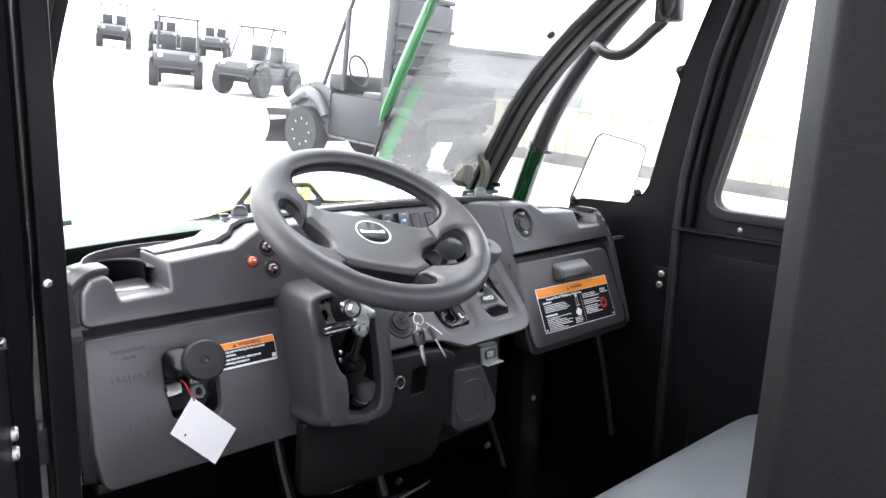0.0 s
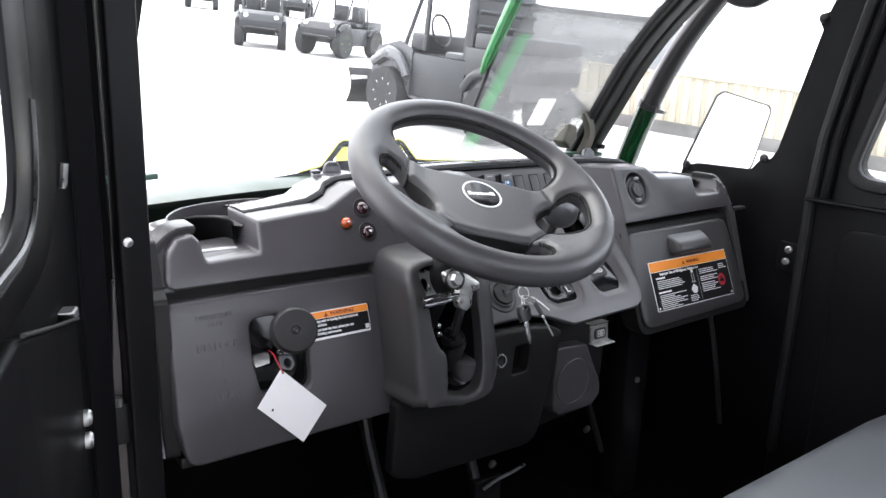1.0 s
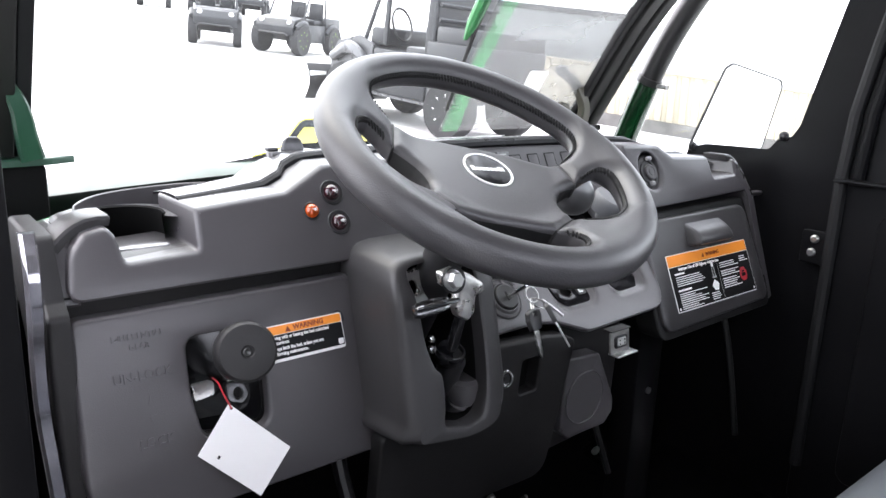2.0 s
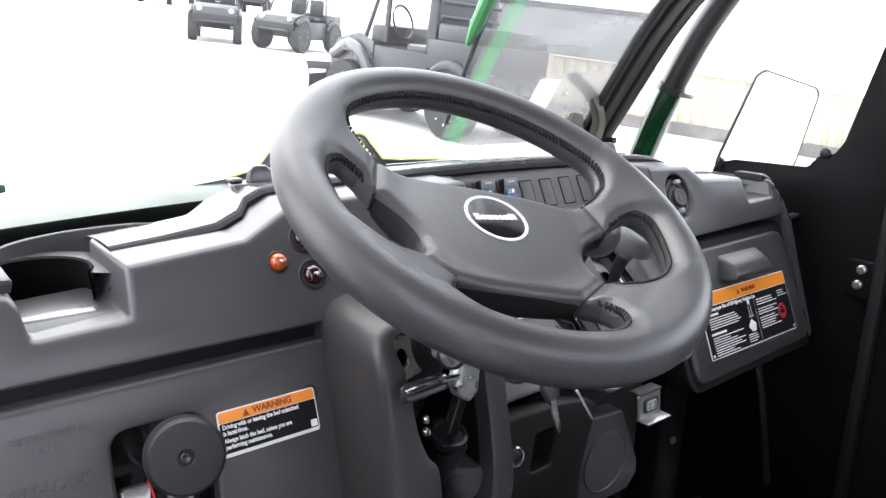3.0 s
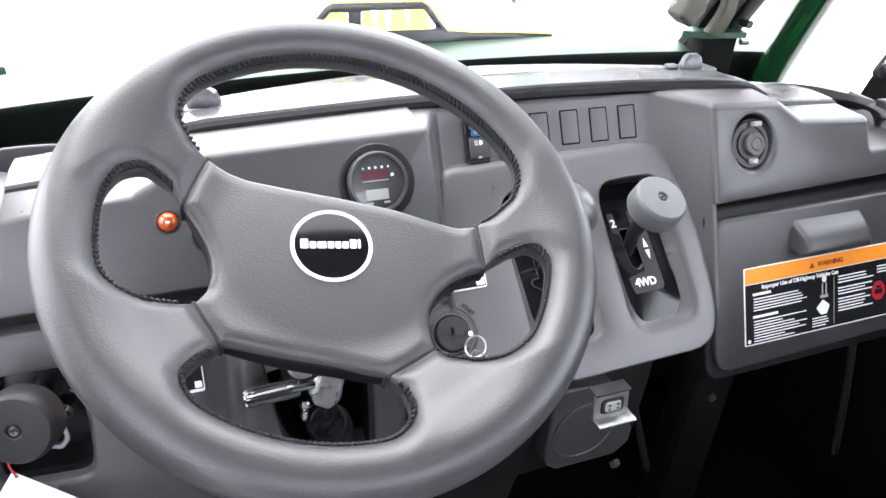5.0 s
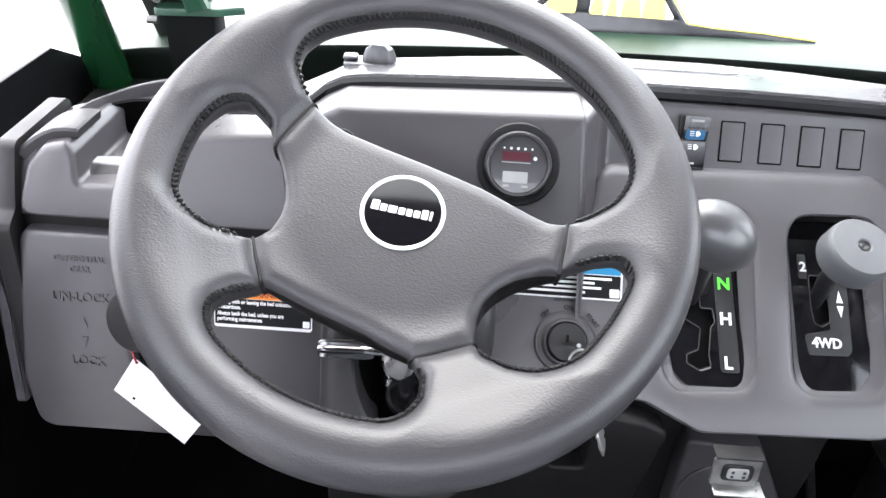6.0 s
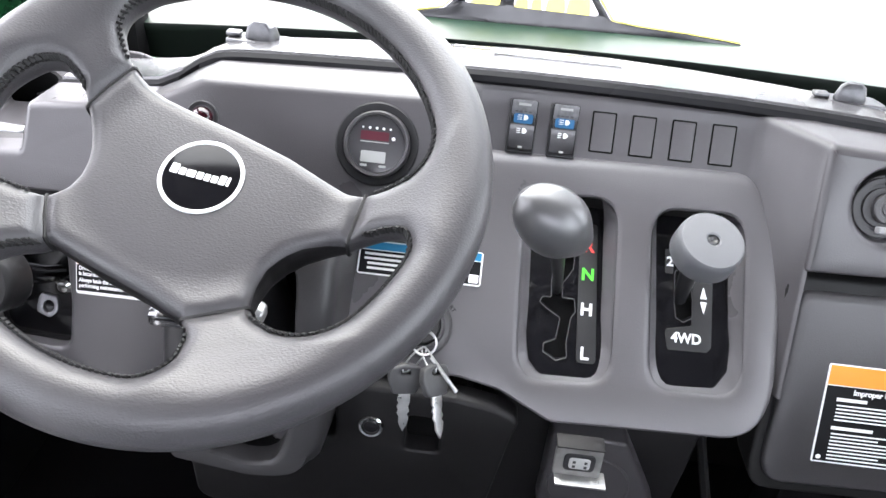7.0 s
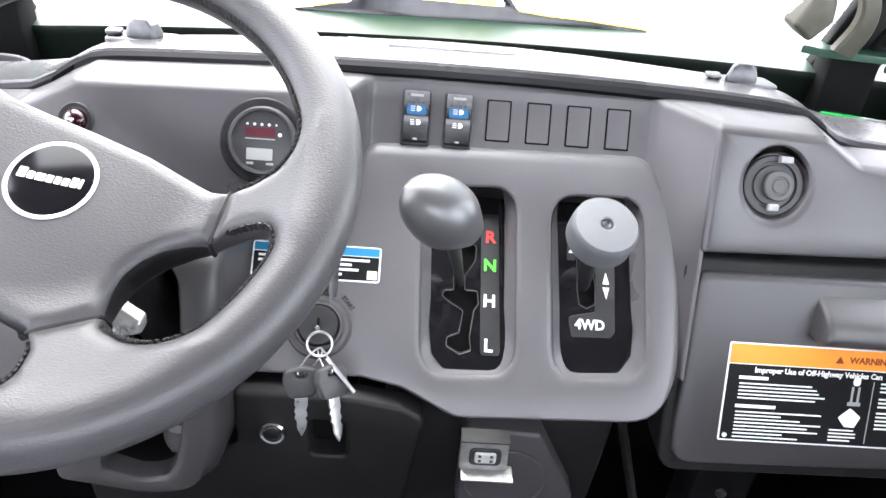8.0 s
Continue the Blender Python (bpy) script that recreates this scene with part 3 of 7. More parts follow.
    strip = spline([(0.363, 1.060, 1.262), (0.361, 1.040, 1.235), (0.360, 1.036, 1.20), (0.360, 1.046, 1.16), (0.360, 1.047, 1.11), (0.361, 1.038, 1.07), (0.363, 1.024, 1.01)], 5)
    part("end_trim", lofted([[(p.x - 0.006, p.y + 0.004, p.z), (p.x - 0.004, p.y, p.z), (p.x + 0.004, p.y, p.z), (p.x + 0.006, p.y + 0.004, p.z), (p.x + 0.006, p.y + 0.012, p.z), (p.x - 0.006, p.y + 0.012, p.z)] for p in strip], True, True), TRIMMETAL, dash, "bright glossy edge trim")
    part("end_moulding", slab([rp([(1.00, 1.02), (1.12, 1.00), (1.17, 1.20), (1.16, 1.25), (1.09, 1.245), (1.062, 1.20)], 0.01)], 0.022, 0.006, lambda a, b, c: (1.497 + c, a, b)), DASH, dash)


make_dash_shell()

L_PANEL = lambda z: 1.046 + 0.36 * (z - 1.145) + (max(0, 1.12 - z) ** 2) * 0.9


def make_lower_panel():
    m = lambda a, b, c: (a, L_PANEL(b) + 0.02 - c, b)
    out = [(0.3865, 1.182, 0.01), (0.380, 1.05, 0.05), (0.388, 0.997, 0.02), (0.672, 0.997, 0.0), (0.664, 1.182, 0.0)]
    gate = [(0.480, 1.151), (0.548, 1.151), (0.552, 1.10), (0.549, 1.056), (0.484, 1.060), (0.478, 1.10)]
    part("driver_lower_panel", slab([rp(out, 0.012, 6), rp(gate, 0.014)], 0.02, 0.004, m), DASH, dash)
    bm = slab([rp(gate, 0.014)], 0.004, 0, lambda a, b, c: (a, L_PANEL(b) + 0.05 - c, b))
    lofted([[(a, L_PANEL(b) + 0.012, b) for a, b in rp(gate, 0.014)], [(a, L_PANEL(b) + 0.05, b) for a, b in rp(gate, 0.014)]], True, False, bm)
    part("lock_recess", bm, GLOSS, dash)
    # dark strip painted in for the shaded underside of the fascia
    part("seam", box(0.386, 1.074, 1.172, 0.665, 1.10, 1.200, 0), SHADEDBLACK, dash)
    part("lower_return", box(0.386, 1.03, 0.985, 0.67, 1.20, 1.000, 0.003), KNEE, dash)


make_lower_panel()


def make_shift_panel():
    P = (1.138, 1.247, 0.92)
    out = [(0.787, 1.196, 0.0), (0.880, 1.196, 0.0), (0.893, 1.244, 0.02), (1.150, 1.248, 0.03), (1.171, 1.205, 0.03), (1.175, 1.165), (1.171, 1.0775, 0.06),
           (0.985, 1.074, 0.03), (0.940, 1.090, 0.03), (0.905, 1.095, 0.02), (0.787, 1.094, 0.0)]
    g1 = [(0.946, 1.219), (1.029, 1.221), (1.034, 1.102), (0.954, 1.099)]
    g2 = [(1.060, 1.218), (1.142, 1.220), (1.146, 1.104), (1.067, 1.102)]
    loops = [rp(out, 0.01, 8), rp(g1, 0.021, 6), rp(g2, 0.021, 6)]
    part("shift_panel", slab(loops, 0.013, 0.006, shear(*P, 0.013), False), LITDASH, dash)
    # the rolled skirt along the panel's lower edge
    face = lambda z: P[0] + P[2] * (z - P[1])
    edge = rp([(1.1755, 1.200), (1.175, 1.165), (1.1705, 1.078, 0.06), (0.985, 1.0745), (0.940, 1.0905), (0.905, 1.0955), (0.787, 1.0945)], 0.03, 8)[3:-3]
    normal = []
    for i in range(len(edge)):
        (x0, z0), (x1, z1) = edge[max(0, i - 1)], edge[min(len(edge) - 1, i + 1)]
        normal.append(Vector((z1 - z0, x0 - x1, 0)).normalized())
    rows = []
    for d, o in ((0.0030, -0.0070), (0.0007, -0.0055), (0.0014, -0.003), (0.0045, 0.0005), (0.010, 0.003), (0.018, 0.004), (0.03, 0.003), (0.10, 0.0)):
        rows.append([(a - n.x * o, face(b - n.y * o) + d, b - n.y * o) for (a, b), n in zip(edge, normal)])
    part("shift_panel_skirt", lofted(rows, False), LITDASH, dash)
    for g in (g1, g2):
        gl = rp(g, 0.021, 6)
        plate = lambda z: 1.026 + 1.32 * (z - 1.117)
        cx, cz = sum(p[0] for p in g) / 4, sum(p[1] for p in g) / 4
        rings = []
        for u, s in ((0.0, 1.0), (0.2, 0.965), (0.5, 0.89), (0.8, 0.825), (1.0, 0.795)):
            rings.append([(cx + (a - cx) * s, (1 - u) * (face(cz + (b - cz) * s) + 0.004) + u * max(plate(cz + (b - cz) * s), face(cz + (b - cz) * s) + 0.007), cz + (b - cz) * (1 - 0.08 * (1 - s) / 0.18)) for a, b in gl])
        part("gate_bezel", lofted(rings, True), LITDASH, dash)


make_shift_panel()


def make_column_cowl():
    """One soft moulding from the lower panel round the column's opening."""
    C = lambda z: 0.935 + 0.25 * (z - 1.034) + (7 * (z - 1.165) ** 2 if z > 1.165 else 0.0)
    pairs = [((0.662, 1.026), (0.709, 1.040)), ((0.6625, 1.050), (0.7105, 1.058)), ((0.663, 1.075), (0.712, 1.075)), ((0.6635, 1.092), (0.711, 1.092)), ((0.664, 1.101), (0.7035, 1.101)), ((0.6645, 1.122), (0.696, 1.122)),
             ((0.665, 1.150), (0.693, 1.150)), ((0.6655, 1.174), (0.6895, 1.176)), ((0.668, 1.192), (0.6860, 1.192)), ((0.677, 1.2065), (0.6890, 1.2005)), ((0.700, 1.2125), (0.705, 1.2040)), ((0.760, 1.2135), (0.755, 1.2050)),
             ((0.794, 1.2105), (0.768, 1.200)), ((0.8015, 1.190), (0.7725, 1.185)), ((0.802, 1.150), (0.773, 1.150)), ((0.802, 1.100), (0.7725, 1.100)), ((0.800, 1.060), (0.768, 1.060)), ((0.788, 1.026), (0.757, 1.038)), ((0.735, 1.018), (0.733, 1.033))]
    def ring(k):
        ctrl = [(p[k][0], p[k][1], 0) for p in pairs]
        return [(p.x, p.y) for p in spline(ctrl[-2:] + ctrl + ctrl[:2], 6)][12:-12]
    outer, hole = ring(0), ring(1)
    mid = (0.735, 1.12)
    def row(s, d, spread=0.0, seat=None):
        out = []
        for (a, b), (c, e) in zip(outer, hole):
            x, z = a + (c - a) * s, b + (e - b) * s
            x, z = x + (x - mid[0]) * spread, z + (z - mid[1]) * spread
            low = max(0.0, 1.05 - z)
            y = C(max(z, 1.02)) + d
            if seat is not None:
                back = L_PANEL(max(z, 1.0)) + 0.014 if x < 0.70 else C(z) + 0.10
                y = y + (back - y) * seat
            out.append((x, y + low * (0.5 if s < 0.3 else 0.0), z))
        return out
    rows = [row(0, 0.015, 0.05, 1.0), row(0, 0.015, 0.035, 0.66), row(0, 0.015, 0.020, 0.33), row(0, 0.0155, 0.004, 0.1), row(0.02, 0.0105), row(0.08, 0.0062), row(0.18, 0.0028), row(0.32, 0.0008), row(0.55, 0.0), row(0.78, 0.0), row(0.92, 0.0004), row(0.985, 0.002), row(1.0, 0.005), row(1.0, 0.020)]
    part("column_cowl", lofted([r + r[:1] for r in rows], False), SHADEDDASH, dash)
    # throat and cavity near-black: shade inside the cowl is painted in
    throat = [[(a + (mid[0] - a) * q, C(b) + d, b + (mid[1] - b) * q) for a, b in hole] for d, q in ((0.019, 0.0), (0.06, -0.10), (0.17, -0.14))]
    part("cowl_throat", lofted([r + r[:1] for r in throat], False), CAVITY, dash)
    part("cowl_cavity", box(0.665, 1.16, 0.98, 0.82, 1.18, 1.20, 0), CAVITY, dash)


make_column_cowl()


def make_knee_panels():
    K = lambda z: 0.984 - 0.10 * (z - 1.04) + max(0, z - 1.055) * 0.2
    m = lambda a, b, c: (a, K(b) + 0.02 - c, b)
    out = [(0.802, 1.086), (0.85, 1.086), (0.905, 1.084), (0.94, 1.078), (0.962, 1.068), (0.957, 1.050, 0.01), (0.945, 0.94, 0.02), (0.935, 0.875, 0.03), (0.70, 0.885, 0.04), (0.66, 0.90, 0.02), (0.66, 1.02), (0.802, 1.02), (0.802, 1.055), (0.802, 1.075)]
    slot = rect(0.864, 1.014, 0.895, 1.060, 0.006)
    part("knee_panel", slab([rp(out, 0.01), slot], 0.02, 0.004, m), SHADEDBLACK, dash)
    # near-black sheet painted in for the shade inside the slot
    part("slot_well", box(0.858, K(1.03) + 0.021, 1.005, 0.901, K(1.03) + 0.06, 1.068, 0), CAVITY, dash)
    b = revolved([(0.0112, 0), (0.0112, 0.0035), (0.0100, 0.0052), (0.0082, 0.0048), (0.0076, 0.0020)], facing(0.834, K(1.0455), 1.0455, 0.1), 40)
    part("lighter_ring", b, CHROME, dash, "small chrome ring")
    part("lighter_cap", revolved([(0.0078, 0.0), (0.0078, 0.0026), (0.0062, 0.0038), (0.0004, 0.0040)], facing(0.834, K(1.0455), 1.0455, 0.1), 32), GLOSS, dash, "black lighter cap")
    # pale cover with a round rim
    N = lambda z: 1.030
    m2 = lambda a, b, c: (a, N(b) + 0.03 - c, b)
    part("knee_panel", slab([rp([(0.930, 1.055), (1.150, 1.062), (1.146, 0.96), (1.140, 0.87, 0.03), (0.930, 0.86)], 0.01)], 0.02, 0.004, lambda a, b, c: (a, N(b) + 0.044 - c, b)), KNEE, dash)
    cover = rp([(1.001, 1.014), (1.074, 1.008), (1.117, 0.925), (1.118, 0.905), (1.100, 0.887), (1.018, 0.887), (1.001, 0.902)], 0.008)
    part("knee_cover", slab([cover], 0.03, 0.004, m2), DASH, dash)
    ring = [(0.041, 0.0), (0.041, 0.0015), (0.040, 0.0022), (0.039, 0.0012), (0.039, 0.0008), (0.002, 0.0008)]
    part("cover_disc", revolved(ring, facing(1.046, N(0.946) - 0.0005, 0.946, 0.0), 48), DASH, dash)


make_knee_panels()


def make_glovebox():
    t = thing("glovebox", "dark grey glovebox door with a moulded pull", "glovebox", (1.33, 1.05, 1.1))
    G = (1.036, 1.131, 0.43)
    out = [(1.186, 1.183, 0.012), (1.484, 1.186, 0.02), (1.490, 1.03, 0.02), (1.180, 1.024, 0.02)]
    part("door_panel", slab([rp(out, 0.01)], 0.022, 0.005, shear(*G, 0.022)), GLOVE, t)
    rim = [(1.176, 1.193, 0.014), (1.500, 1.196, 0.02), (1.515, 1.10), (1.500, 1.015, 0.02), (1.172, 1.012, 0.02)]
    # surround blackened to imitate the shaded gap round the door
    part("surround", slab([rp(rim, 0.01)], 0.04, 0.004, shear(G[0] + 0.008, G[1], G[2], 0.04)), GAPBLACK, t)
    m = shear(*G, 0.0)
    a0, a1, z1, z0 = 1.288, 1.400, 1.172, 1.138
    rings = []
    for u, s, q in ((0.0, 1.0, 0.0), (0.012, 0.99, 0.0), (0.019, 0.975, 0.0015), (0.0235, 0.95, 0.004), (0.0255, 0.90, 0.008)):
        lp = rp([(a0 + (1 - s) * 0.06, z0 + u * 0.15 + q), (a1 - (1 - s) * 0.06 - u * 0.3, z0 + u * 0.15 + q), (a1 - (1 - s) * 0.06 - 0.004 - u * 0.3, z1 - u * 0.35 - q), (a0 + (1 - s) * 0.06 + 0.004, z1 - u * 0.35 - q)], 0.006)
        rings.append([m(a, b, u) for a, b in lp])
    part("pull", lofted(rings, True, True), GLOVE, t)
    return t


make_glovebox()


def make_lid():
    t = thing("scuttle_cover", "glossy dark plastic cover on the dash top with pale lettering plate", "cover", (0.94, 1.22, 1.29))
    prof = [(0.515, 1.266), (0.56, 1.270), (0.607, 1.276), (0.628, 1.286), (0.641, 1.2935), (0.655, 1.300), (0.667, 1.3020), (0.68, 1.303), (0.70, 1.3036), (0.725, 1.3043), (0.76, 1.305), (0.85, 1.307), (0.94, 1.308), (1.03, 1.308), (1.12, 1.307), (1.20, 1.305), (1.235, 1.3036), (1.262, 1.302), (1.274, 1.3000), (1.285, 1.297), (1.297, 1.290), (1.31, 1.282), (1.322, 1.279), (1.335, 1.277), (1.41, 1.272)]
    def front(x):
        return 1.178 - 0.06 * abs(x - 0.95) ** 2 * 2 if 0.64 < x < 1.29 else 1.150
    rows = []
    for x, z in prof:
        f, d = front(x), x - 0.95
        b, e = 1.380 - 0.407 * d * d, 1.2653 + 0.0175 * d - 0.116 * d * d + 0.27 * d ** 4
        ease = lambda u: u * u * (3 - 2 * u)
        w = ease(min(1, max(0, (x - 0.600) / 0.10))) * ease(min(1, max(0, (1.335 - x) / 0.055)))
        b, e = 1.225 + (b - 1.225) * w, z - 0.006 + (e - z + 0.006) * w
        row = [(x, f, z - 0.018), (x, f, z - 0.003), (x, f + 0.003, z)]
        for u in (0.1, 0.3, 0.55, 0.8, 0.97):
            row.append((x, f + 0.003 + (b - f - 0.003) * u, z + (e - z) * u ** 1.5 + 0.0015 * math.sin(math.pi * u)))
        rows.append(row + [(x, b, e - 0.003), (x, b - 0.002, e - 0.02)])
    part("lid_panel", lofted(rows, False), LID, t)
    lip = []
    for x, z in prof:
        f = front(x)
        e = 0.0 if 0.64 < x < 1.29 else 0.008
        lip.append([(x, f + 0.002, z - 0.002), (x, f - 0.002, z - 0.001), (x, f - 0.007, z - 0.004), (x, f - 0.0085, z - 0.009), (x, f - 0.006, z - 0.013 - e), (x, f + 0.002, z - 0.014 - e)])
    part("edge_trim", lofted(lip, True, True), DOORSEAL, t, "black rubber edge trim")
    part("badge_outline", bars([(-0.105, -0.012, 0.10, -0.0105), (-0.09, 0.0105, 0.115, 0.012), (-0.05, -0.006, 0.075, 0.006)], Matrix.Translation((0.955, 1.245, 1.3022)) @ pose(0, 0, 0, -9, 0, 0), 0.001), WHITE, t, "pale lettering plate")
    return t


make_lid()


def make_latch(x, y, z):
    t = thing("lid_latch", "grey plated metal turn latch on the dash lid", "latch", (x, y, z), group="lid latches")
    part("base", slab([rp([(x - 0.035, y - 0.012), (x + 0.035, y - 0.012), (x + 0.028, y + 0.014), (x - 0.028, y + 0.014)], 0.006)], 0.006, 0.002, lambda a, b, c: (a, b, z + c)), LATCH, t)
    part("thumb_turn", lofted([[(x + a * s, y + b * s, z + h) for a, b in rp([(-0.018, -0.006), (0.012, -0.009), (0.018, 0.006), (-0.010, 0.009)], 0.005)] for s, h in ((1.0, 0.006), (1.0, 0.009), (0.8, 0.018), (0.45, 0.022))], True, True), LATCH, t)
    part("catch", box(x - 0.034, y - 0.006, z + 0.006, x - 0.020, y + 0.006, z + 0.011, 0.002), LATCH, t)
    return t


make_latch(0.682, 1.219, 1.293)
make_latch(1.242, 1.222, 1.294)


def make_cup_pocket(x, s, label):
    """A round pocket sunk in the end of the dash; s is 1 where the outer end lies towards smaller x."""
    t = thing("cup_holder", label, "cup holder", (x, 1.15, 1.2), group="cup holders")
    def arc(r, z, cx, cy, a0=-32, a1=222, k=1.0):
        return [(x + s * (cx + r * math.cos(radians(a0 + (a1 - a0) * i / 40))), cy + k * r * math.sin(radians(a0 + (a1 - a0) * i / 40)), z) for i in range(41)]
    # wall and floor near-black; the pocket's shade is in the colour
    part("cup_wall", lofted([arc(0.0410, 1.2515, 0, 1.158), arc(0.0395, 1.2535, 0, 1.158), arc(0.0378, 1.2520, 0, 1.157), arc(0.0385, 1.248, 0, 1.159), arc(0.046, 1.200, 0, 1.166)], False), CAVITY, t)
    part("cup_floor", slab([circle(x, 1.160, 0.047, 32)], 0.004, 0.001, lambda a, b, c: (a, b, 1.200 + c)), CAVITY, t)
    part("cup_ledge", slab([rp([(x - 0.030, 1.107), (x + 0.030, 1.107), (x + 0.031, 1.120), (x, 1.123), (x - 0.031, 1.120)], 0.006)], 0.006, 0.002, lambda a, b, c: (a, b, 1.2225 + c)), LEDGEGLINT if s > 0 else LID, t)
    if s > 0:
        prof = [(1.073, 1.205), (1.0755, 1.2165), (1.079, 1.2185), (1.090, 1.2220), (1.1045, 1.2268), (1.1075, 1.2268), (1.1085, 1.2255), (1.1085, 1.205)]
        part("cup_lip", lofted([[(x + dx, py, pz) for py, pz in prof] for dx in (-0.030, -0.026, 0.010, 0.040, 0.044)], False), SHADEDDASH, t)
    part("collar", lofted([arc(0.0405, 1.2505, 0, 1.158), arc(0.052, 1.249, 0, 1.162), arc(0.066, 1.248, 0.004, 1.168), arc(0.070, 1.236, 0.004, 1.168)], False), DASH, t)
    back = spline([(x - 0.046 * s, 1.118, 1.262), (x - 0.040 * s, 1.165, 1.262), (x - 0.010 * s, 1.215, 1.262), (x + 0.035 * s, 1.238, 1.263), (x + 0.085 * s, 1.232, 1.266), (x + 0.110 * s, 1.215, 1.268)], 6)
    part("rear_wall", lofted([[(p.x, p.y, p.z - 0.03), (p.x, p.y, p.z - 0.001), (p.x, p.y + 0.0015, p.z), (p.x - 0.001 * s, p.y + 0.004, p.z - 0.0005), (p.x - 0.002 * s, p.y + 0.006, p.z - 0.03)] for p in back], False), DASH, t)
    return t


make_cup_pocket(0.4625, 1, "dark round cup holder sunk in the driver end of the dash")
make_cup_pocket(1.4465, -1, "dark round pocket sunk in the passenger end of the dash")


def make_wing_caps():
    """Raised trim caps over the outermost lobes of the dash."""
    t = thing("dash_end_caps", "dark plastic trim caps on the dash ends", "trim", (0.41, 1.1, 1.25))
    ends = ([(0.4365, 1.2585), (0.4355, 1.2587), (0.426, 1.2590), (0.416, 1.2580), (0.407, 1.2548), (0.400, 1.2508), (0.393, 1.2455), (0.386, 1.2390)],
            [(1.4825, 1.2640), (1.4835, 1.2642), (1.492, 1.2640), (1.500, 1.2620), (1.507, 1.2570), (1.512, 1.2500), (1.515, 1.240)])
    for pts in ends:
        rows = []
        for i, (x, z) in enumerate(pts):
            (x0, z0), (x1, z1) = pts[max(0, i - 1)], pts[min(len(pts) - 1, i + 1)]
            n = Vector((z1 - z0, x0 - x1)).normalized() * (1 if x1 < x0 else -1)
            y = 1.100 + 0.5 * (z - 1.255)
            k = 0.6 if i == 0 else 1.0
            rows.append([(x + n.x * h, yy, z + n.y * h) for yy, h in ((y, -0.0055 * k), (y - 0.0006, 0.001 * k), (y + 0.0008, 0.0036 * k), (y + 0.004, 0.0046 * k), (y + 0.040, 0.0046 * k), (y + 0.045, 0.003), (y + 0.045, -0.0055 * k))])
        part("trim_cap", lofted(rows, True, True), SHADEDDASH, t)
    return t


make_wing_caps()

# ---- steering wheel ----
WC = Vector((0.7364, 0.9197, 1.3226))
WM = Matrix.Translation(WC) @ Matrix((Vector((0.99988, 0.00751, -0.01321)), Vector((0, 0.86933, 0.49422)), Vector((0.01519, -0.49417, 0.86923)))).transposed().to_4x4()
WHEEL_R, WHEEL_TUBE = 0.1558, 0.0174
HUB_OUTLINE = [(-0.0691, 0.0705), (-0.056, 0.0605), (-0.043, 0.0535), (-0.018, 0.0435), (0.0094, 0.0335), (0.0453, 0.0190), (0.0736, 0.0040), (0.086, -0.0030), (0.0973, -0.0055), (0.0960, -0.022), (0.0918, -0.039),
               (0.080, -0.0405), (0.0666, -0.0453), (0.0565, -0.0525), (0.049, -0.0615), (0.0450, -0.073), (0.0435, -0.0868), (0.027, -0.0945), (0.0095, -0.0985), (-0.0045, -0.0925), (-0.0181, -0.0858), (-0.034, -0.0795),
               (-0.049, -0.0735), (-0.065, -0.0665), (-0.081, -0.0593), (-0.0875, -0.046), (-0.0911, -0.031), (-0.0830, -0.022), (-0.0793, -0.0119), (-0.0785, -0.002), (-0.0797, 0.0083), (-0.0835, 0.022), (-0.0892, 0.0369), (-0.0805, 0.054)]
# each spoke: its two flanks from the hub's seam out into the rim
SPOKE_FLANKS = [
    ([(-0.0691, 0.0705), (-0.0760, 0.0800), (-0.0815, 0.095), (-0.0822, 0.112), (-0.078, 0.134)], [(-0.0892, 0.0369), (-0.0960, 0.0520), (-0.108, 0.0605), (-0.1230, 0.0600), (-0.1445, 0.050)]),
    ([(0.0918, -0.039), (0.0990, -0.0362), (0.112, -0.0335), (0.1247, -0.0340), (0.1465, -0.045)], [(0.0973, -0.0055), (0.1104, -0.0015), (0.122, 0.005), (0.1325, 0.0150), (0.1482, 0.0334)]),
    ([(0.0095, -0.0985), (0.0115, -0.1035), (0.0157, -0.1110), (0.0152, -0.1231), (0.0060, -0.1505)], [(0.0435, -0.0868), (0.0495, -0.0945), (0.0620, -0.1010), (0.0800, -0.1056), (0.1080, -0.1085)]),
    ([(-0.0911, -0.031), (-0.1010, -0.0306), (-0.1130, -0.0290), (-0.1250, -0.0240), (-0.1490, -0.0160)], [(-0.081, -0.0593), (-0.0835, -0.0640), (-0.0935, -0.0700), (-0.1040, -0.0800), (-0.1115, -0.1030)]),
]
WHEEL_HOLES = [(0.035, 0.075), (-0.105, 0.012), (-0.035, -0.108), (0.085, -0.070)]


def flat_distance(x, y, poly):
    """Distance to the edge of a flat outline, negative inside it."""
    best, inside = np.full(x.shape, 1e9), np.zeros(x.shape, bool)
    for (ax, ay), (bx, by) in zip(poly, poly[1:] + poly[:1]):
        ex, ey = bx - ax, by - ay
        u = np.clip(((x - ax) * ex + (y - ay) * ey) / (ex * ex + ey * ey + 1e-12), 0, 1)
        best = np.minimum(best, (x - ax - u * ex) ** 2 + (y - ay - u * ey) ** 2)
        inside ^= ((ay > y) != (by > y)) & (x < ex * (y - ay) / (by - ay + 1e-12) + ax)
    return np.where(inside, -1.0, 1.0) * np.sqrt(best)


def blend(a, b, k):
    h = np.maximum(k - np.abs(a - b), 0) / k
    return np.minimum(a, b) - h * h * k * 0.25


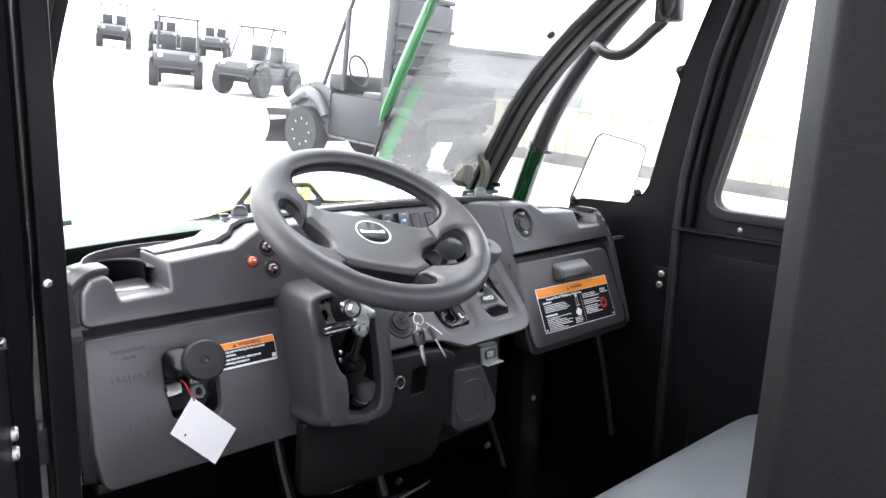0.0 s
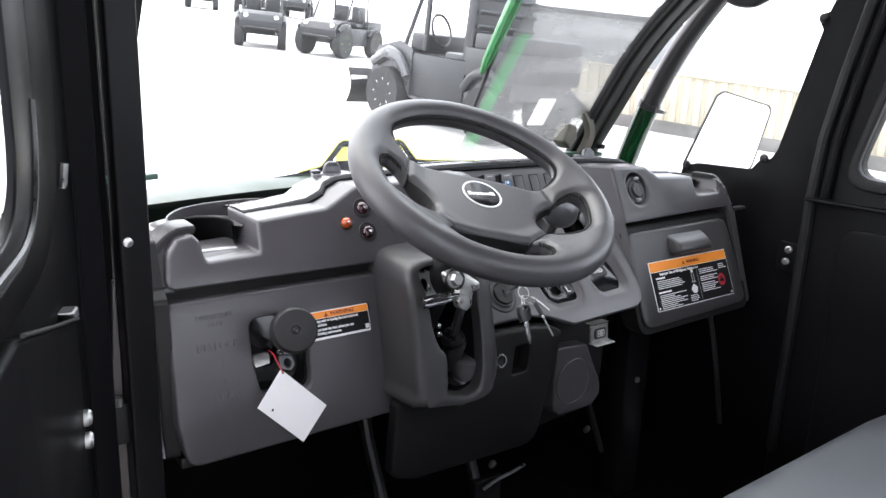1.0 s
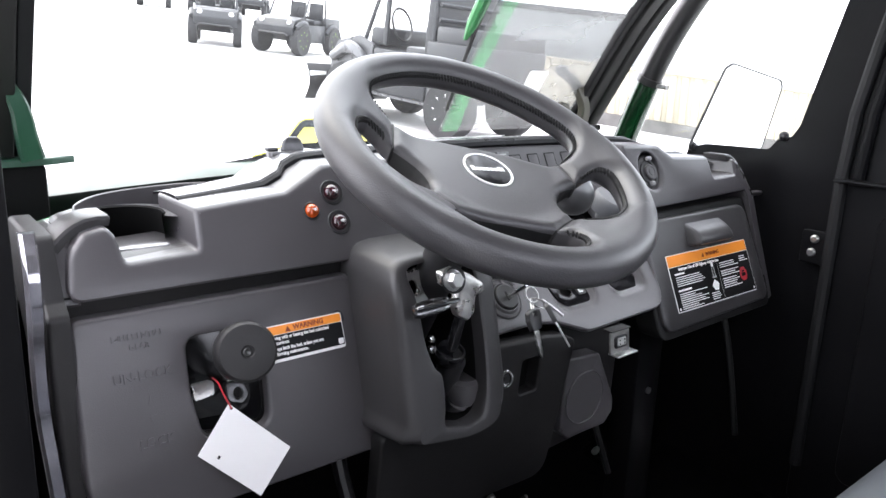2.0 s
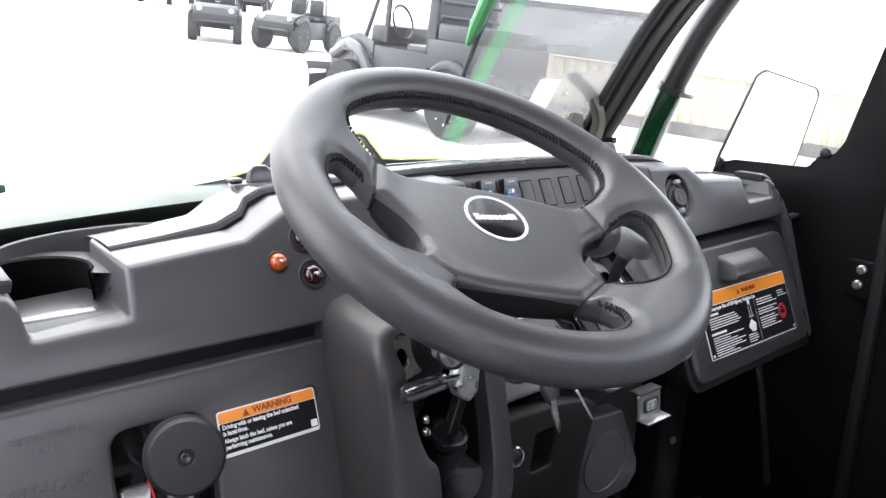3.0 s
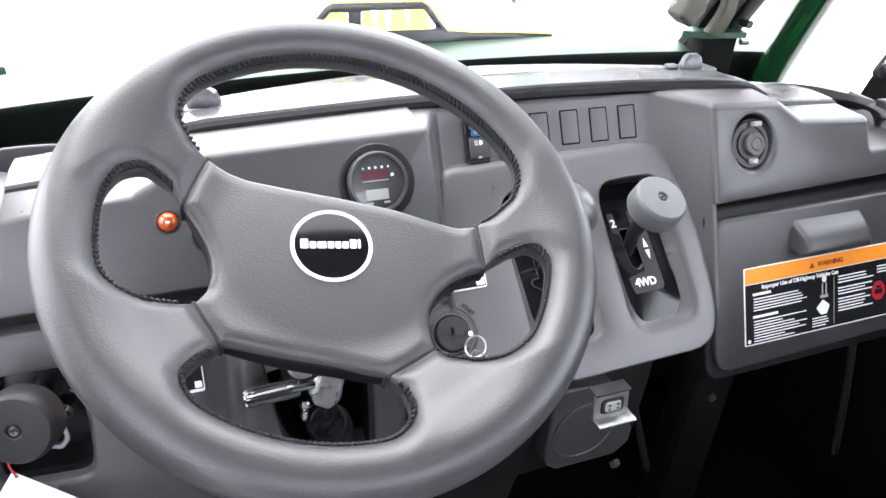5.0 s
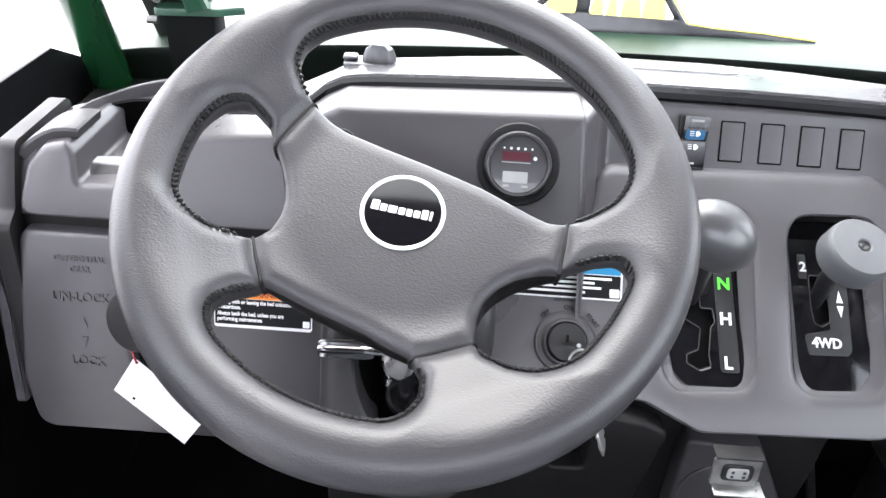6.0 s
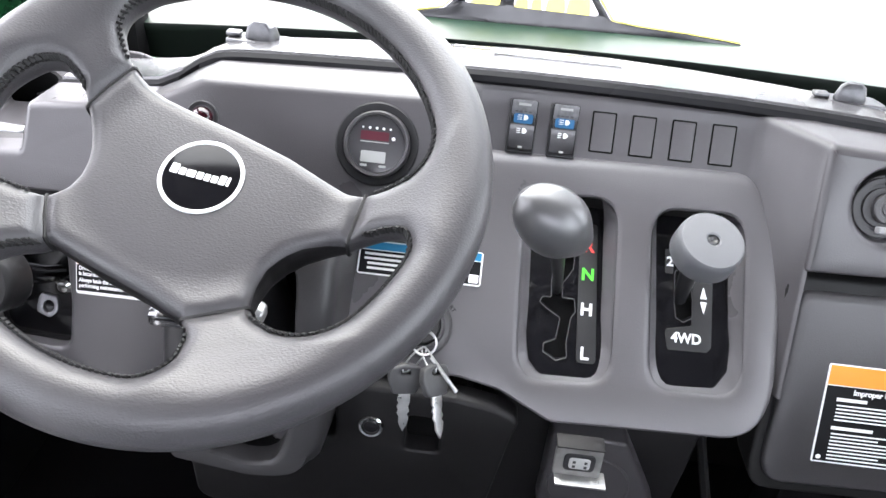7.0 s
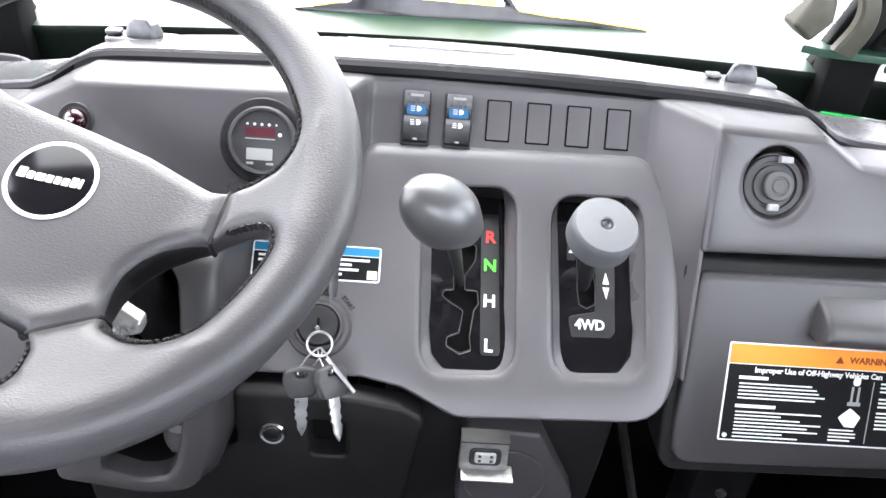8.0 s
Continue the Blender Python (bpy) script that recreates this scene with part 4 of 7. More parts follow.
def spider(x, y):
    """The flat outline of hub and spokes together."""
    d = flat_distance(x, y, HUB_OUTLINE)
    for a, b in SPOKE_FLANKS:
        d = blend(d, flat_distance(x, y, a + b[::-1]), 0.004)
    return d


def wheel_middle(rho):
    u = np.clip((rho - 0.07) / 0.075, 0, 1)
    u = u * u * (3 - 2 * u)
    return -0.0285 + 0.0255 * u, 0.0170 - 0.0040 * u


def wheel_body(x, y, h, flat=None):
    """The swelling body of rim, spokes and hub as a distance from its skin."""
    rho = np.sqrt(x * x + y * y)
    mid, half = wheel_middle(rho)
    r = 0.0105
    p, q = (spider(x, y) if flat is None else flat) + r, np.abs(h - mid) - half + r + 0.9 * np.clip(rho - 0.02, 0, 0.08) ** 2 * 0.25
    plate = np.sqrt(np.maximum(p, 0) ** 2 + np.maximum(q, 0) ** 2) + np.minimum(np.maximum(p, q), 0) - r
    ring = np.sqrt((rho - WHEEL_R) ** 2 + h * h) - WHEEL_TUBE
    return blend(ring, plate, 0.017)


def skin_mesh(values, origin, step):
    """Quads over the zero of a field on a grid: one corner in each cell that the skin crosses."""
    neg = values < 0
    shape = np.array(values.shape) - 1
    total, count = np.zeros((*shape, 3)), np.zeros(tuple(shape))
    corners = list(itertools.product((0, 1), repeat=3))
    cut = lambda f, c: f[c[0]:c[0] + shape[0], c[1]:c[1] + shape[1], c[2]:c[2] + shape[2]]
    for c in corners:
        for axis in range(3):
            if c[axis]:
                continue
            e = tuple(v + (i == axis) for i, v in enumerate(c))
            a, b = cut(values, c), cut(values, e)
            hit = (a < 0) != (b < 0)
            u = np.where(hit, a / np.where(hit, a - b, 1), 0)
            for i in range(3):
                total[..., i] += hit * (c[i] + (u if i == axis else 0))
            count += hit
    used = count > 0
    number = np.full(tuple(shape), -1)
    number[used] = np.arange(used.sum())
    cells = np.argwhere(used)
    places = origin + step * (cells + total[used] / count[used][:, None])
    faces = []
    for axis in range(3):
        b, c = (axis + 1) % 3, (axis + 2) % 3
        lo, hi = [slice(1, n) for n in shape], [slice(1, n) for n in shape]
        hi[axis] = slice(2, shape[axis] + 1)
        first, second = neg[tuple(lo)], neg[tuple(hi)]
        at = np.argwhere(first != second) + 1
        turn = second[tuple((at - 1).T)]
        ring = []
        for db, dc in ((0, 0), (1, 0), (1, 1), (0, 1)):
            w = at.copy()
            w[:, b] -= db
            w[:, c] -= dc
            ring.append(number[tuple(w.T)])
        quad = np.stack(ring, 1)
        quad[turn] = quad[turn][:, ::-1]
        faces.append(quad)
    return places, np.concatenate(faces)


def wheel_shell():
    """The skin split along the four seams into leather and hub pad."""
    step = 0.00165
    gx = np.arange(-0.180, 0.180, step)
    gh = np.arange(-0.052, 0.026, step)
    fx, fy = np.meshgrid(gx, gx, indexing="ij")
    flat = spider(fx, fy)
    x, y, h = np.meshgrid(gx, gx, gh, indexing="ij")
    places, quads = skin_mesh(wheel_body(x, y, h, flat[:, :, None]), np.array([gx[0], gx[0], gh[0]]), step)
    bm = bmesh.new()
    vs = [bm.verts.new(p) for p in places]
    for q in quads:
        bm.faces.new([vs[i] for i in q])
    for _ in range(2):
        bmesh.ops.smooth_vert(bm, verts=bm.verts, factor=0.5, use_axis_x=True, use_axis_y=True, use_axis_z=True)
    for a, b in SPOKE_FLANKS:
        p, q = Vector((*a[0], 0)), Vector((*b[0], 0))
        d, mid = (q - p).normalized(), (p + q) / 2
        near = [f for f in bm.faces if (f.calc_center_median() - mid).xy.length < (q - p).length * 0.5 + 0.008 and abs((f.calc_center_median() - p).xy.cross(d.xy)) < 0.004]
        geom = near + list({e for f in near for e in f.edges}) + list({v for f in near for v in f.verts})
        bmesh.ops.bisect_plane(bm, geom=geom, plane_co=p, plane_no=Vector((-d.y, d.x, 0)), dist=1e-5)
    centre = np.array([f.calc_center_median()[:2] for f in bm.faces])
    # the hub pad ends at the seams, and takes in the rolled flanks between them
    cells = flat_distance(centre[:, 0], centre[:, 1], HUB_OUTLINE)
    on_hub = np.array(cells < 0.012)
    for a, b in SPOKE_FLANKS:
        p, q = Vector(a[0]), Vector(b[0])
        d = (q - p).normalized()
        out = Vector((-d.y, d.x)) if (Vector((-d.y, d.x))).dot((Vector(a[2]) - p)) > 0 else Vector((d.y, -d.x))
        u, v = (centre - np.array(p)) @ np.array(d), (centre - np.array(p)) @ np.array(out)
        on_hub &= ~((v > 0) & (u > -0.03) & (u < (q - p).length + 0.03))
    for f, hub in zip(bm.faces, on_hub):
        f.material_index = int(hub)
    halves = []
    for keep in (0, 1):
        half = bm.copy()
        bmesh.ops.delete(half, geom=[f for f in half.faces if f.material_index != keep], context="FACES")
        for f in half.faces:
            f.material_index = 0
        bmesh.ops.transform(half, matrix=WM, verts=half.verts)
        halves.append(half)
    bm.free()
    return halves


def skin_hit(start, way, far=0.08):
    """The first place along a line, from inside the body or out of a hole, where the skin is crossed."""
    s = np.linspace(0, far, 240)
    f = wheel_body(start[0] + way[0] * s, start[1] + way[1] * s, start[2] + way[2] * s)
    turn = np.nonzero((f[1:] < 0) != (f[:-1] < 0))[0]
    if not len(turn):
        return None
    i = turn[0]
    u = s[i] + (s[i + 1] - s[i]) * f[i] / (f[i] - f[i + 1])
    return Vector((start[0] + way[0] * u, start[1] + way[1] * u, start[2] + way[2] * u))


def make_wheel():
    t = thing("steering_wheel", "grey leather-covered four-spoke steering wheel with round hub badge", "steering wheel", WC)
    leather, hub = wheel_shell()
    part("rim", leather, LEATHER, t)
    # the pad's skin ends behind its rounded edge; a black cover closes the hub from behind
    inv = WM.inverted()
    bmesh.ops.bisect_plane(hub, geom=list(hub.faces) + list(hub.edges) + list(hub.verts), plane_co=WM @ Vector((0, 0, -0.0168)), plane_no=WM.to_3x3() @ Vector((0, 0, 1)), dist=1e-5)
    back = hub.copy()
    for bm, keep in ((hub, True), (back, False)):
        bmesh.ops.delete(bm, geom=[f for f in bm.faces if ((inv @ f.calc_center_median()).z > -0.0168) != keep], context="FACES")
    part("hub_pad", hub, PADSKIN, t)
    part("hub_cover", back, SHADEDBLACK, t, "black plastic rear cover of the hub")
    for a, b in SPOKE_FLANKS:
        p, q = Vector(a[0]), Vector(b[0])
        d, mid = (q - p).normalized(), (p + q) / 2
        low, _ = wheel_middle(np.array(mid.length))
        line = [skin_hit((mid.x, mid.y, float(low)), (d.x * math.cos(w), d.y * math.cos(w), math.sin(w))) for w in [radians(-25 + 230 * i / 40) for i in range(41)]]
        part("seam", tube([WM @ v for v in line if v], 0.0013, 6), THREAD, t, "black seam line")
    # laced stitches round the holes, on the leather alone
    for cx, cy in WHEEL_HOLES:
        run, runs, last = [], [], None
        for i in range(721):
            w = 2 * math.pi * i / 720
            p = skin_hit((cx, cy, 0.0), (math.cos(w), math.sin(w), 0.0), 0.2)
            for _ in range(3):
                if p:
                    m, _half = wheel_middle(np.array(p.xy.length))
                    p = skin_hit((cx, cy, float(m) + 0.0075), (math.cos(w), math.sin(w), 0.0), 0.2)
            leather_here = p and float(flat_distance(np.array([p.x]), np.array([p.y]), HUB_OUTLINE)[0]) > 0.004
            if not leather_here:
                if len(run) > 4:
                    runs.append(run)
                run, last = [], None
                continue
            if last is not None and (p - last).length > 0.012:
                if len(run) > 4:
                    runs.append(run)
                run, last = [], None
            if last is None or (p - last).length > 0.0033:
                run.append((p, Vector((-math.cos(w), -math.sin(w), 0))))
                last = p
        if len(run) > 4:
            runs.append(run)
        for run in runs:
            bm = bmesh.new()
            for (p, n), (q, _n) in zip(run, run[1:]):
                out, along = n * 0.0002, (q - p)
                tube([WM @ v for v in (p + out + Vector((0, 0, -0.0030)), p + out + n * 0.0008 + along * 0.45, p + out - n * 0.0006 + along * 0.9 + Vector((0, 0, 0.0032)))], [0.0009, 0.0013, 0.0009], 5, bm)
            part("stitching", bm, THREAD, t, "black laced stitching")
            part("leather_joint", tube([WM @ (p + n * 0.0001) for p, n in run], 0.0005, 5), THREAD, t)
    top = skin_hit((-0.0037, -0.0063, -0.03), (0, 0, 1))
    bc = WM @ Matrix.Translation((-0.0037, -0.0063, top.z - 0.0006))
    part("badge_ring", revolved([(0.0262, 0), (0.0262, 0.0014), (0.0254, 0.0020), (0.0240, 0.0016), (0.0234, 0.0008)], bc, 56), WHITE, t, "white badge ring")
    badge = part("badge", slab([circle(0, 0, 0.0236, 48)], 0.0012, 0.0002, on(bc)), BADGEBLACK, t, "gloss black hub badge")
    x = -0.0198
    for w, h in ((0.0058, 0.0066), (0.0049, 0.0048), (0.0064, 0.0048), (0.0049, 0.0048), (0.0045, 0.0048), (0.0049, 0.0048), (0.0050, 0.0064), (0.0026, 0.0064)):
        block = slab([rp([(x, -0.0024), (x + w - 0.0010, -0.0024), (x + w - 0.0010, h - 0.0024), (x, h - 0.0024)], 0.0006, 3)], 0.0004, 0, on(bc @ Matrix.Translation((0, 0, 0.0013)) @ pose(0, 0, 0, 0, 0, -9)))
        part("badge_mark", block, WHITE, badge, "white mark on the badge")
        x += w
    # back boss and steering column
    part("boss", revolved([(0.038, -0.043), (0.036, -0.062), (0.030, -0.085), (0.026, -0.10)], WM, 32), BLACK, t)
    return t


make_wheel()


def make_column():
    t = thing("steering_column", "black steering column with zinc tilt clamp and lever", "steering column", WM @ Vector((0, 0, -0.2)))
    ax = lambda h: WM @ Vector((0.0, 0.0, -h))
    part("column_tube", tube([ax(0.09), ax(0.13), ax(0.20), ax(0.30)], 0.022, 20), BLACK, t)
    part("joint_boot", tube([(0.766, 0.978, 1.068), (0.766, 0.978, 1.064), (0.766, 0.978, 1.047), (0.766, 0.978, 1.0445), (0.766, 0.979, 1.043), (0.767, 0.979, 1.040), (0.767, 0.984, 1.028), (0.767, 0.985, 1.0265), (0.767, 0.986, 1.024), (0.768, 1.000, 1.000)],
         [0.016, 0.0205, 0.0210, 0.0205, 0.0180, 0.0205, 0.0205, 0.0180, 0.0200, 0.019], 28), SOCKET, t, "grey ribbed rubber boot")
    part("joint_housing", tube([(0.741, 0.973, 1.106), (0.744, 0.976, 1.092), (0.746, 0.984, 1.074), (0.748, 0.995, 1.05)], [0.0145, 0.0155, 0.0140, 0.010], 20), BLACK, t)
    part("gas_strut", tube([(0.7365, 0.953, 1.160), (0.7345, 0.966, 1.112)], 0.0068, 14), GLOSS, t)
    part("strut_cup", revolved([(0.012, -0.016), (0.0168, -0.008), (0.0178, 0.0), (0.0168, 0.003), (0.0140, 0.003), (0.0125, -0.002), (0.002, -0.003)], Matrix.Translation((0.7355, 0.969, 1.108)) @ pose(0, 0, 0, 24, 0, 0), 32), GLOSS, t)
    lug = rp([(0.703, 1.204), (0.722, 1.207), (0.742, 1.197), (0.757, 1.187), (0.757, 1.178), (0.745, 1.175), (0.741, 1.158), (0.731, 1.1515), (0.720, 1.158), (0.717, 1.168), (0.722, 1.178), (0.726, 1.184), (0.713, 1.186), (0.704, 1.192)], 0.004)
    part("tilt_clamp", slab([lug], 0.012, 0.004, lambda a, b, c: (a, 0.954 - c + 0.2 * (b - 1.18), b)), CASTZINC, t, "bright cast zinc tilt clamp")
    plate = [(0.670, 1.160), (0.704, 1.167), (0.717, 1.181), (0.706, 1.193), (0.695, 1.202), (0.673, 1.200)]
    part("tilt_plate", slab([rp(plate, 0.003), [(0.6865 + 0.0062 * math.cos(a), 1.1825 + 0.0085 * math.sin(a)) for a in [2 * math.pi * k / 20 for k in range(20)]]], 0.003, 0.0008, lambda a, b, c: (a + 0.015, 0.996 - c + 0.25 * (b - 1.18), b - 0.005)), CASTZINC, t, "zinc bracket plate with a hole")
    nm = facing(0.7135, 0.9445, 1.1965, 0.25)
    part("clamp_bolt", revolved([(0.0086, 0), (0.0086, 0.008), (0.0074, 0.0100), (0.002, 0.0100)], nm, 6), STEEL, t, "zinc hex bolt head")
    part("bolt_flange", revolved([(0.0112, 0), (0.0112, 0.0018), (0.0090, 0.0030), (0.004, 0.0030)], nm, 28), STEEL, t)
    part("washer", revolved([(0.0140, -0.004), (0.0140, 0.001), (0.004, 0.001)], nm @ Matrix.Translation((0.003, 0, 0)), 24), RUBBER, t)
    part("lever_rod", tube([(0.722, 0.944, 1.1745), (0.702, 0.945, 1.1745)], 0.0030, 10), CHROME, t)
    rows = []
    for x, k, z in ((0.6690, 0.35, 1.1705), (0.6698, 0.72, 1.1705), (0.672, 0.92, 1.1706), (0.679, 1.0, 1.1708), (0.692, 0.97, 1.1713), (0.704, 0.92, 1.1716), (0.7095, 0.86, 1.1718), (0.7112, 0.75, 1.1719), (0.7116, 0.35, 1.1719)):
        rows.append([(x, 0.948 + k * 0.0065 * math.cos(a) * (1 - 0.15 * math.cos(6 * a)), z + k * 0.0078 * math.sin(a) * (1 - 0.14 * math.cos(6 * a))) for a in [2 * math.pi * q / 48 for q in range(48)]])
    part("lever_grip", lofted(rows, True, True), GRIP, t, "fluted glossy dark lever grip")
    for dz in (0.0, -0.012):
        part("stud", revolved([(0.0045, 0), (0.0045, 0.006), (0.0030, 0.0075), (0.0008, 0.008)], facing(0.720, 0.985, 1.120 + dz, 0.2), 12), CHROME, t, "bright stud end")
    part("wiring", tube(spline([(0.70, 1.06, 1.16), (0.712, 1.02, 1.12), (0.708, 1.03, 1.08), (0.72, 1.05, 1.03)], 5), 0.004, 8), BLACK, t)
    return t


make_column()

# ---- instruments and controls ----
def up_face(x, z, out=0.0):
    """A pose on the upper fascia."""
    n = Vector((0, -1, 0.5)).normalized()
    return Matrix.Translation(n * out) @ facing(x, U[0] + U[2] * (z - U[1]), z, 0.5)


def make_gauge():
    t = thing("hour_meter", "round black gauge with red digital display and small lcd", "gauge", up_face(0.8145, 1.2610).translation)
    m = up_face(0.8145, 1.2610)
    part("bezel", revolved([(0.0352, -0.004), (0.0352, 0.0005), (0.0338, 0.0024), (0.0300, 0.0018), (0.0282, 0.0012)], m, 56), RUBBER, t)
    part("bezel_ring", revolved([(0.0282, 0.0), (0.0278, 0.005), (0.0264, 0.0072), (0.0246, 0.0066), (0.0236, 0.003)], m, 56), SOCKET, t)
    part("face", slab([circle(0, 0, 0.0237, 48)], 0.0035, 0, on(m)), GAUGESHEEN, t, "black gauge face greyed by painted glass sheen")
    part("display", slab([rect(-0.014, 0.003, 0.010, 0.0105, 0.001)], 0.0006, 0, on(m @ Matrix.Translation((0, 0, 0.0035)))), DISPLAY, t, "dark red digital display")
    part("display_line", bars([(-0.014, 0.0012, 0.010, 0.0020)], m @ Matrix.Translation((0, 0, 0.0035))), LCD, t)
    part("lcd_window", slab([rect(-0.0125, -0.0155, 0.0085, -0.006, 0.001)], 0.0007, 0, on(m @ Matrix.Translation((0, 0, 0.0035)))), LCD, t, "pale lcd window")
    for i in range(5):
        part("lamp_dot", slab([circle(-0.0125 + 0.0058 * i, 0.0132, 0.0009 + 0.0003 * (i in (1, 2, 3)), 12)], 0.0005, 0, on(m @ Matrix.Translation((0, 0, 0.0035)))), WHITE, t)
    part("lamp_dot", slab([circle(0.0138, 0.0056, 0.0016, 14)], 0.0006, 0, on(m @ Matrix.Translation((0, 0, 0.0035)))), WHITE, t)
    for x in (-0.0095, 0.0065):
        part("button", slab([rp([(x - 0.003, -0.0192), (x + 0.003, -0.0192), (x + 0.003, -0.0172), (x - 0.003, -0.0172)], 0.0008)], 0.0006, 0, on(m @ Matrix.Translation((0, 0, 0.0035)))), LCD, t)
    return t


make_gauge()


def make_warning_lamp(x, z, lens, label, size):
    m = up_face(x, z)
    t = thing("indicator_lamp", label, "indicator lamp", m.translation, group="dash indicator lamps")
    part("bezel", revolved([(size * 1.50, -0.003), (size * 1.50, 0.0006), (size * 1.40, 0.0014), (size * 1.12, 0.0005), (size * 0.97, -0.003)] if lens is DARKRED else [(size * 1.24, -0.003), (size * 1.24, 0.0006), (size * 1.10, 0.0012), (size * 0.98, 0.0008), (size * 0.95, -0.002)], m, 32), BLACK, t)
    part("lens", revolved([(size * 0.96, -0.001), (size * 0.95, 0.002), (size * 0.80, 0.0048), (size * 0.5, 0.0068), (size * 0.2, 0.0077), (0.0003, 0.0079)], m, 28), lens, t)
    part("symbol", bars([(-size * 0.24, -size * 0.08, size * 0.20, size * 0.10), (-size * 0.06, -size * 0.22, size * 0.06, -size * 0.08)], m @ Matrix.Translation((0, 0, 0.0078)), 0.0007), WHITE, t, "white symbol")
    return t


make_warning_lamp(0.6357, 1.2501, AMBER, "amber domed indicator lamp", 0.0082)
make_warning_lamp(0.6645, 1.2666, DARKRED, "dark red indicator lamp in a black ring", 0.0095)
make_warning_lamp(0.6655, 1.2362, DARKRED, "dark red indicator lamp in a black ring", 0.0095)


def make_switch(x, z):
    """Rocker switch on the recessed strip."""
    m = facing(x, 1.157 + 0.52 * (z - 1.27), z, 0.52)
    t = thing("rocker_switch", "black rocker switch with blue lamp symbol", "switch", m.translation, group="rocker switches")
    part("bezel", slab([rect(-0.0128, -0.0245, 0.0128, 0.0235, 0.002)], 0.004, 0.0015, on(m)), BLACK, t)
    prof = [(-0.0225, 0.004), (-0.020, 0.0065), (-0.004, 0.0068), (0.002, 0.0075), (0.018, 0.0135), (0.0215, 0.0135), (0.0225, 0.011), (0.0225, 0.004)]
    rows = [[m @ Vector((xx, b, h if abs(xx) < 0.0112 else h - 0.0010)) for b, h in prof] for xx in (-0.0116, -0.0108, 0.0108, 0.0116)]
    part("rocker", lofted(rows, True, True, smooth=False), GLOSS, t)
    tilt = lambda b, h: m @ Matrix.Translation((0, b, h)) @ pose(0, 0, 0, 18, 0, 0)
    part("top_bar", bars([(-0.0055, 0.0006, 0.0055, 0.0028)], tilt(0.0165, 0.0137), 0.0003), LCD, t)
    part("top_bar", bars([(-0.0080 + 0.0040 * i, -0.0052, -0.0054 + 0.0040 * i, -0.0040) for i in range(4)], tilt(0.0165, 0.0137), 0.0003), SOCKET, t)
    part("top_cap", slab([rect(-0.0110, -0.0072, 0.0110, 0.0056, 0.0015)], 0.0006, 0.0002, on(tilt(0.0165, 0.0130))), WORNGREY, t, "worn grey rocker end")
    part("blue_lens", slab([rect(-0.0085, -0.0044, 0.0085, 0.0042, 0.002)], 0.0005, 0, on(tilt(0.0062, 0.0098))), SWITCHBLUE, t, "blue printed lens")
    lamp = rp([(0.0002, -0.0026), (0.0030, -0.0022), (0.0046, 0.0), (0.0030, 0.0022), (0.0002, 0.0026)], 0.001)
    part("lamp_symbol", bars([(-0.0052, y - 0.0003, -0.0012, y + 0.0003) for y in (-0.0018, 0.0, 0.0018)], tilt(0.0070, 0.0106), 0.0003, slab([lamp], 0.0003, 0, on(tilt(0.0070, 0.0106)))), WHITE, t)
    fl = lambda b, h: m @ Matrix.Translation((0, b, h))
    part("lamp_symbol", bars([(-0.0048, y - 0.0003, -0.0012, y + 0.0003) for y in (-0.0018, 0.0, 0.0018)], fl(-0.0045, 0.0070), 0.0003, slab([lamp], 0.0003, 0, on(fl(-0.0045, 0.0070)))), WHITE, t)
    part("foot_bar", bars([(-0.002, -0.0008, 0.002, 0.0008)], fl(-0.019, 0.0068), 0.0003), LCD, t)
    return t


make_switch(0.9365, 1.2655)
make_switch(0.9735, 1.2650)


def make_blanks():
    for i in range(4):
        x = 1.0095 + 0.0358 * i
        z = 1.2675
        m = facing(x, 1.157 + 0.52 * (z - 1.27), z, 0.52)
        # near-black ring painted for the shaded groove round the blank
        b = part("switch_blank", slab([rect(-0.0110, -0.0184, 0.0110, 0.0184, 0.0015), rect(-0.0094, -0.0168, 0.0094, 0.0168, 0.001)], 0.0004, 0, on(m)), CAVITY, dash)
        part("blank_face", slab([rect(-0.0095, -0.0169, 0.0095, 0.0169, 0.001)], 0.0009, 0.0003, on(m)), DASH, b)


make_blanks()

PLATE = (1.030, 1.117, 1.30)


def on_plate(x, z, out=0.0):
    m = facing(x, PLATE[0] + PLATE[2] * (z - PLATE[1]), z, PLATE[2])
    return m @ Matrix.Translation((0, 0, out))


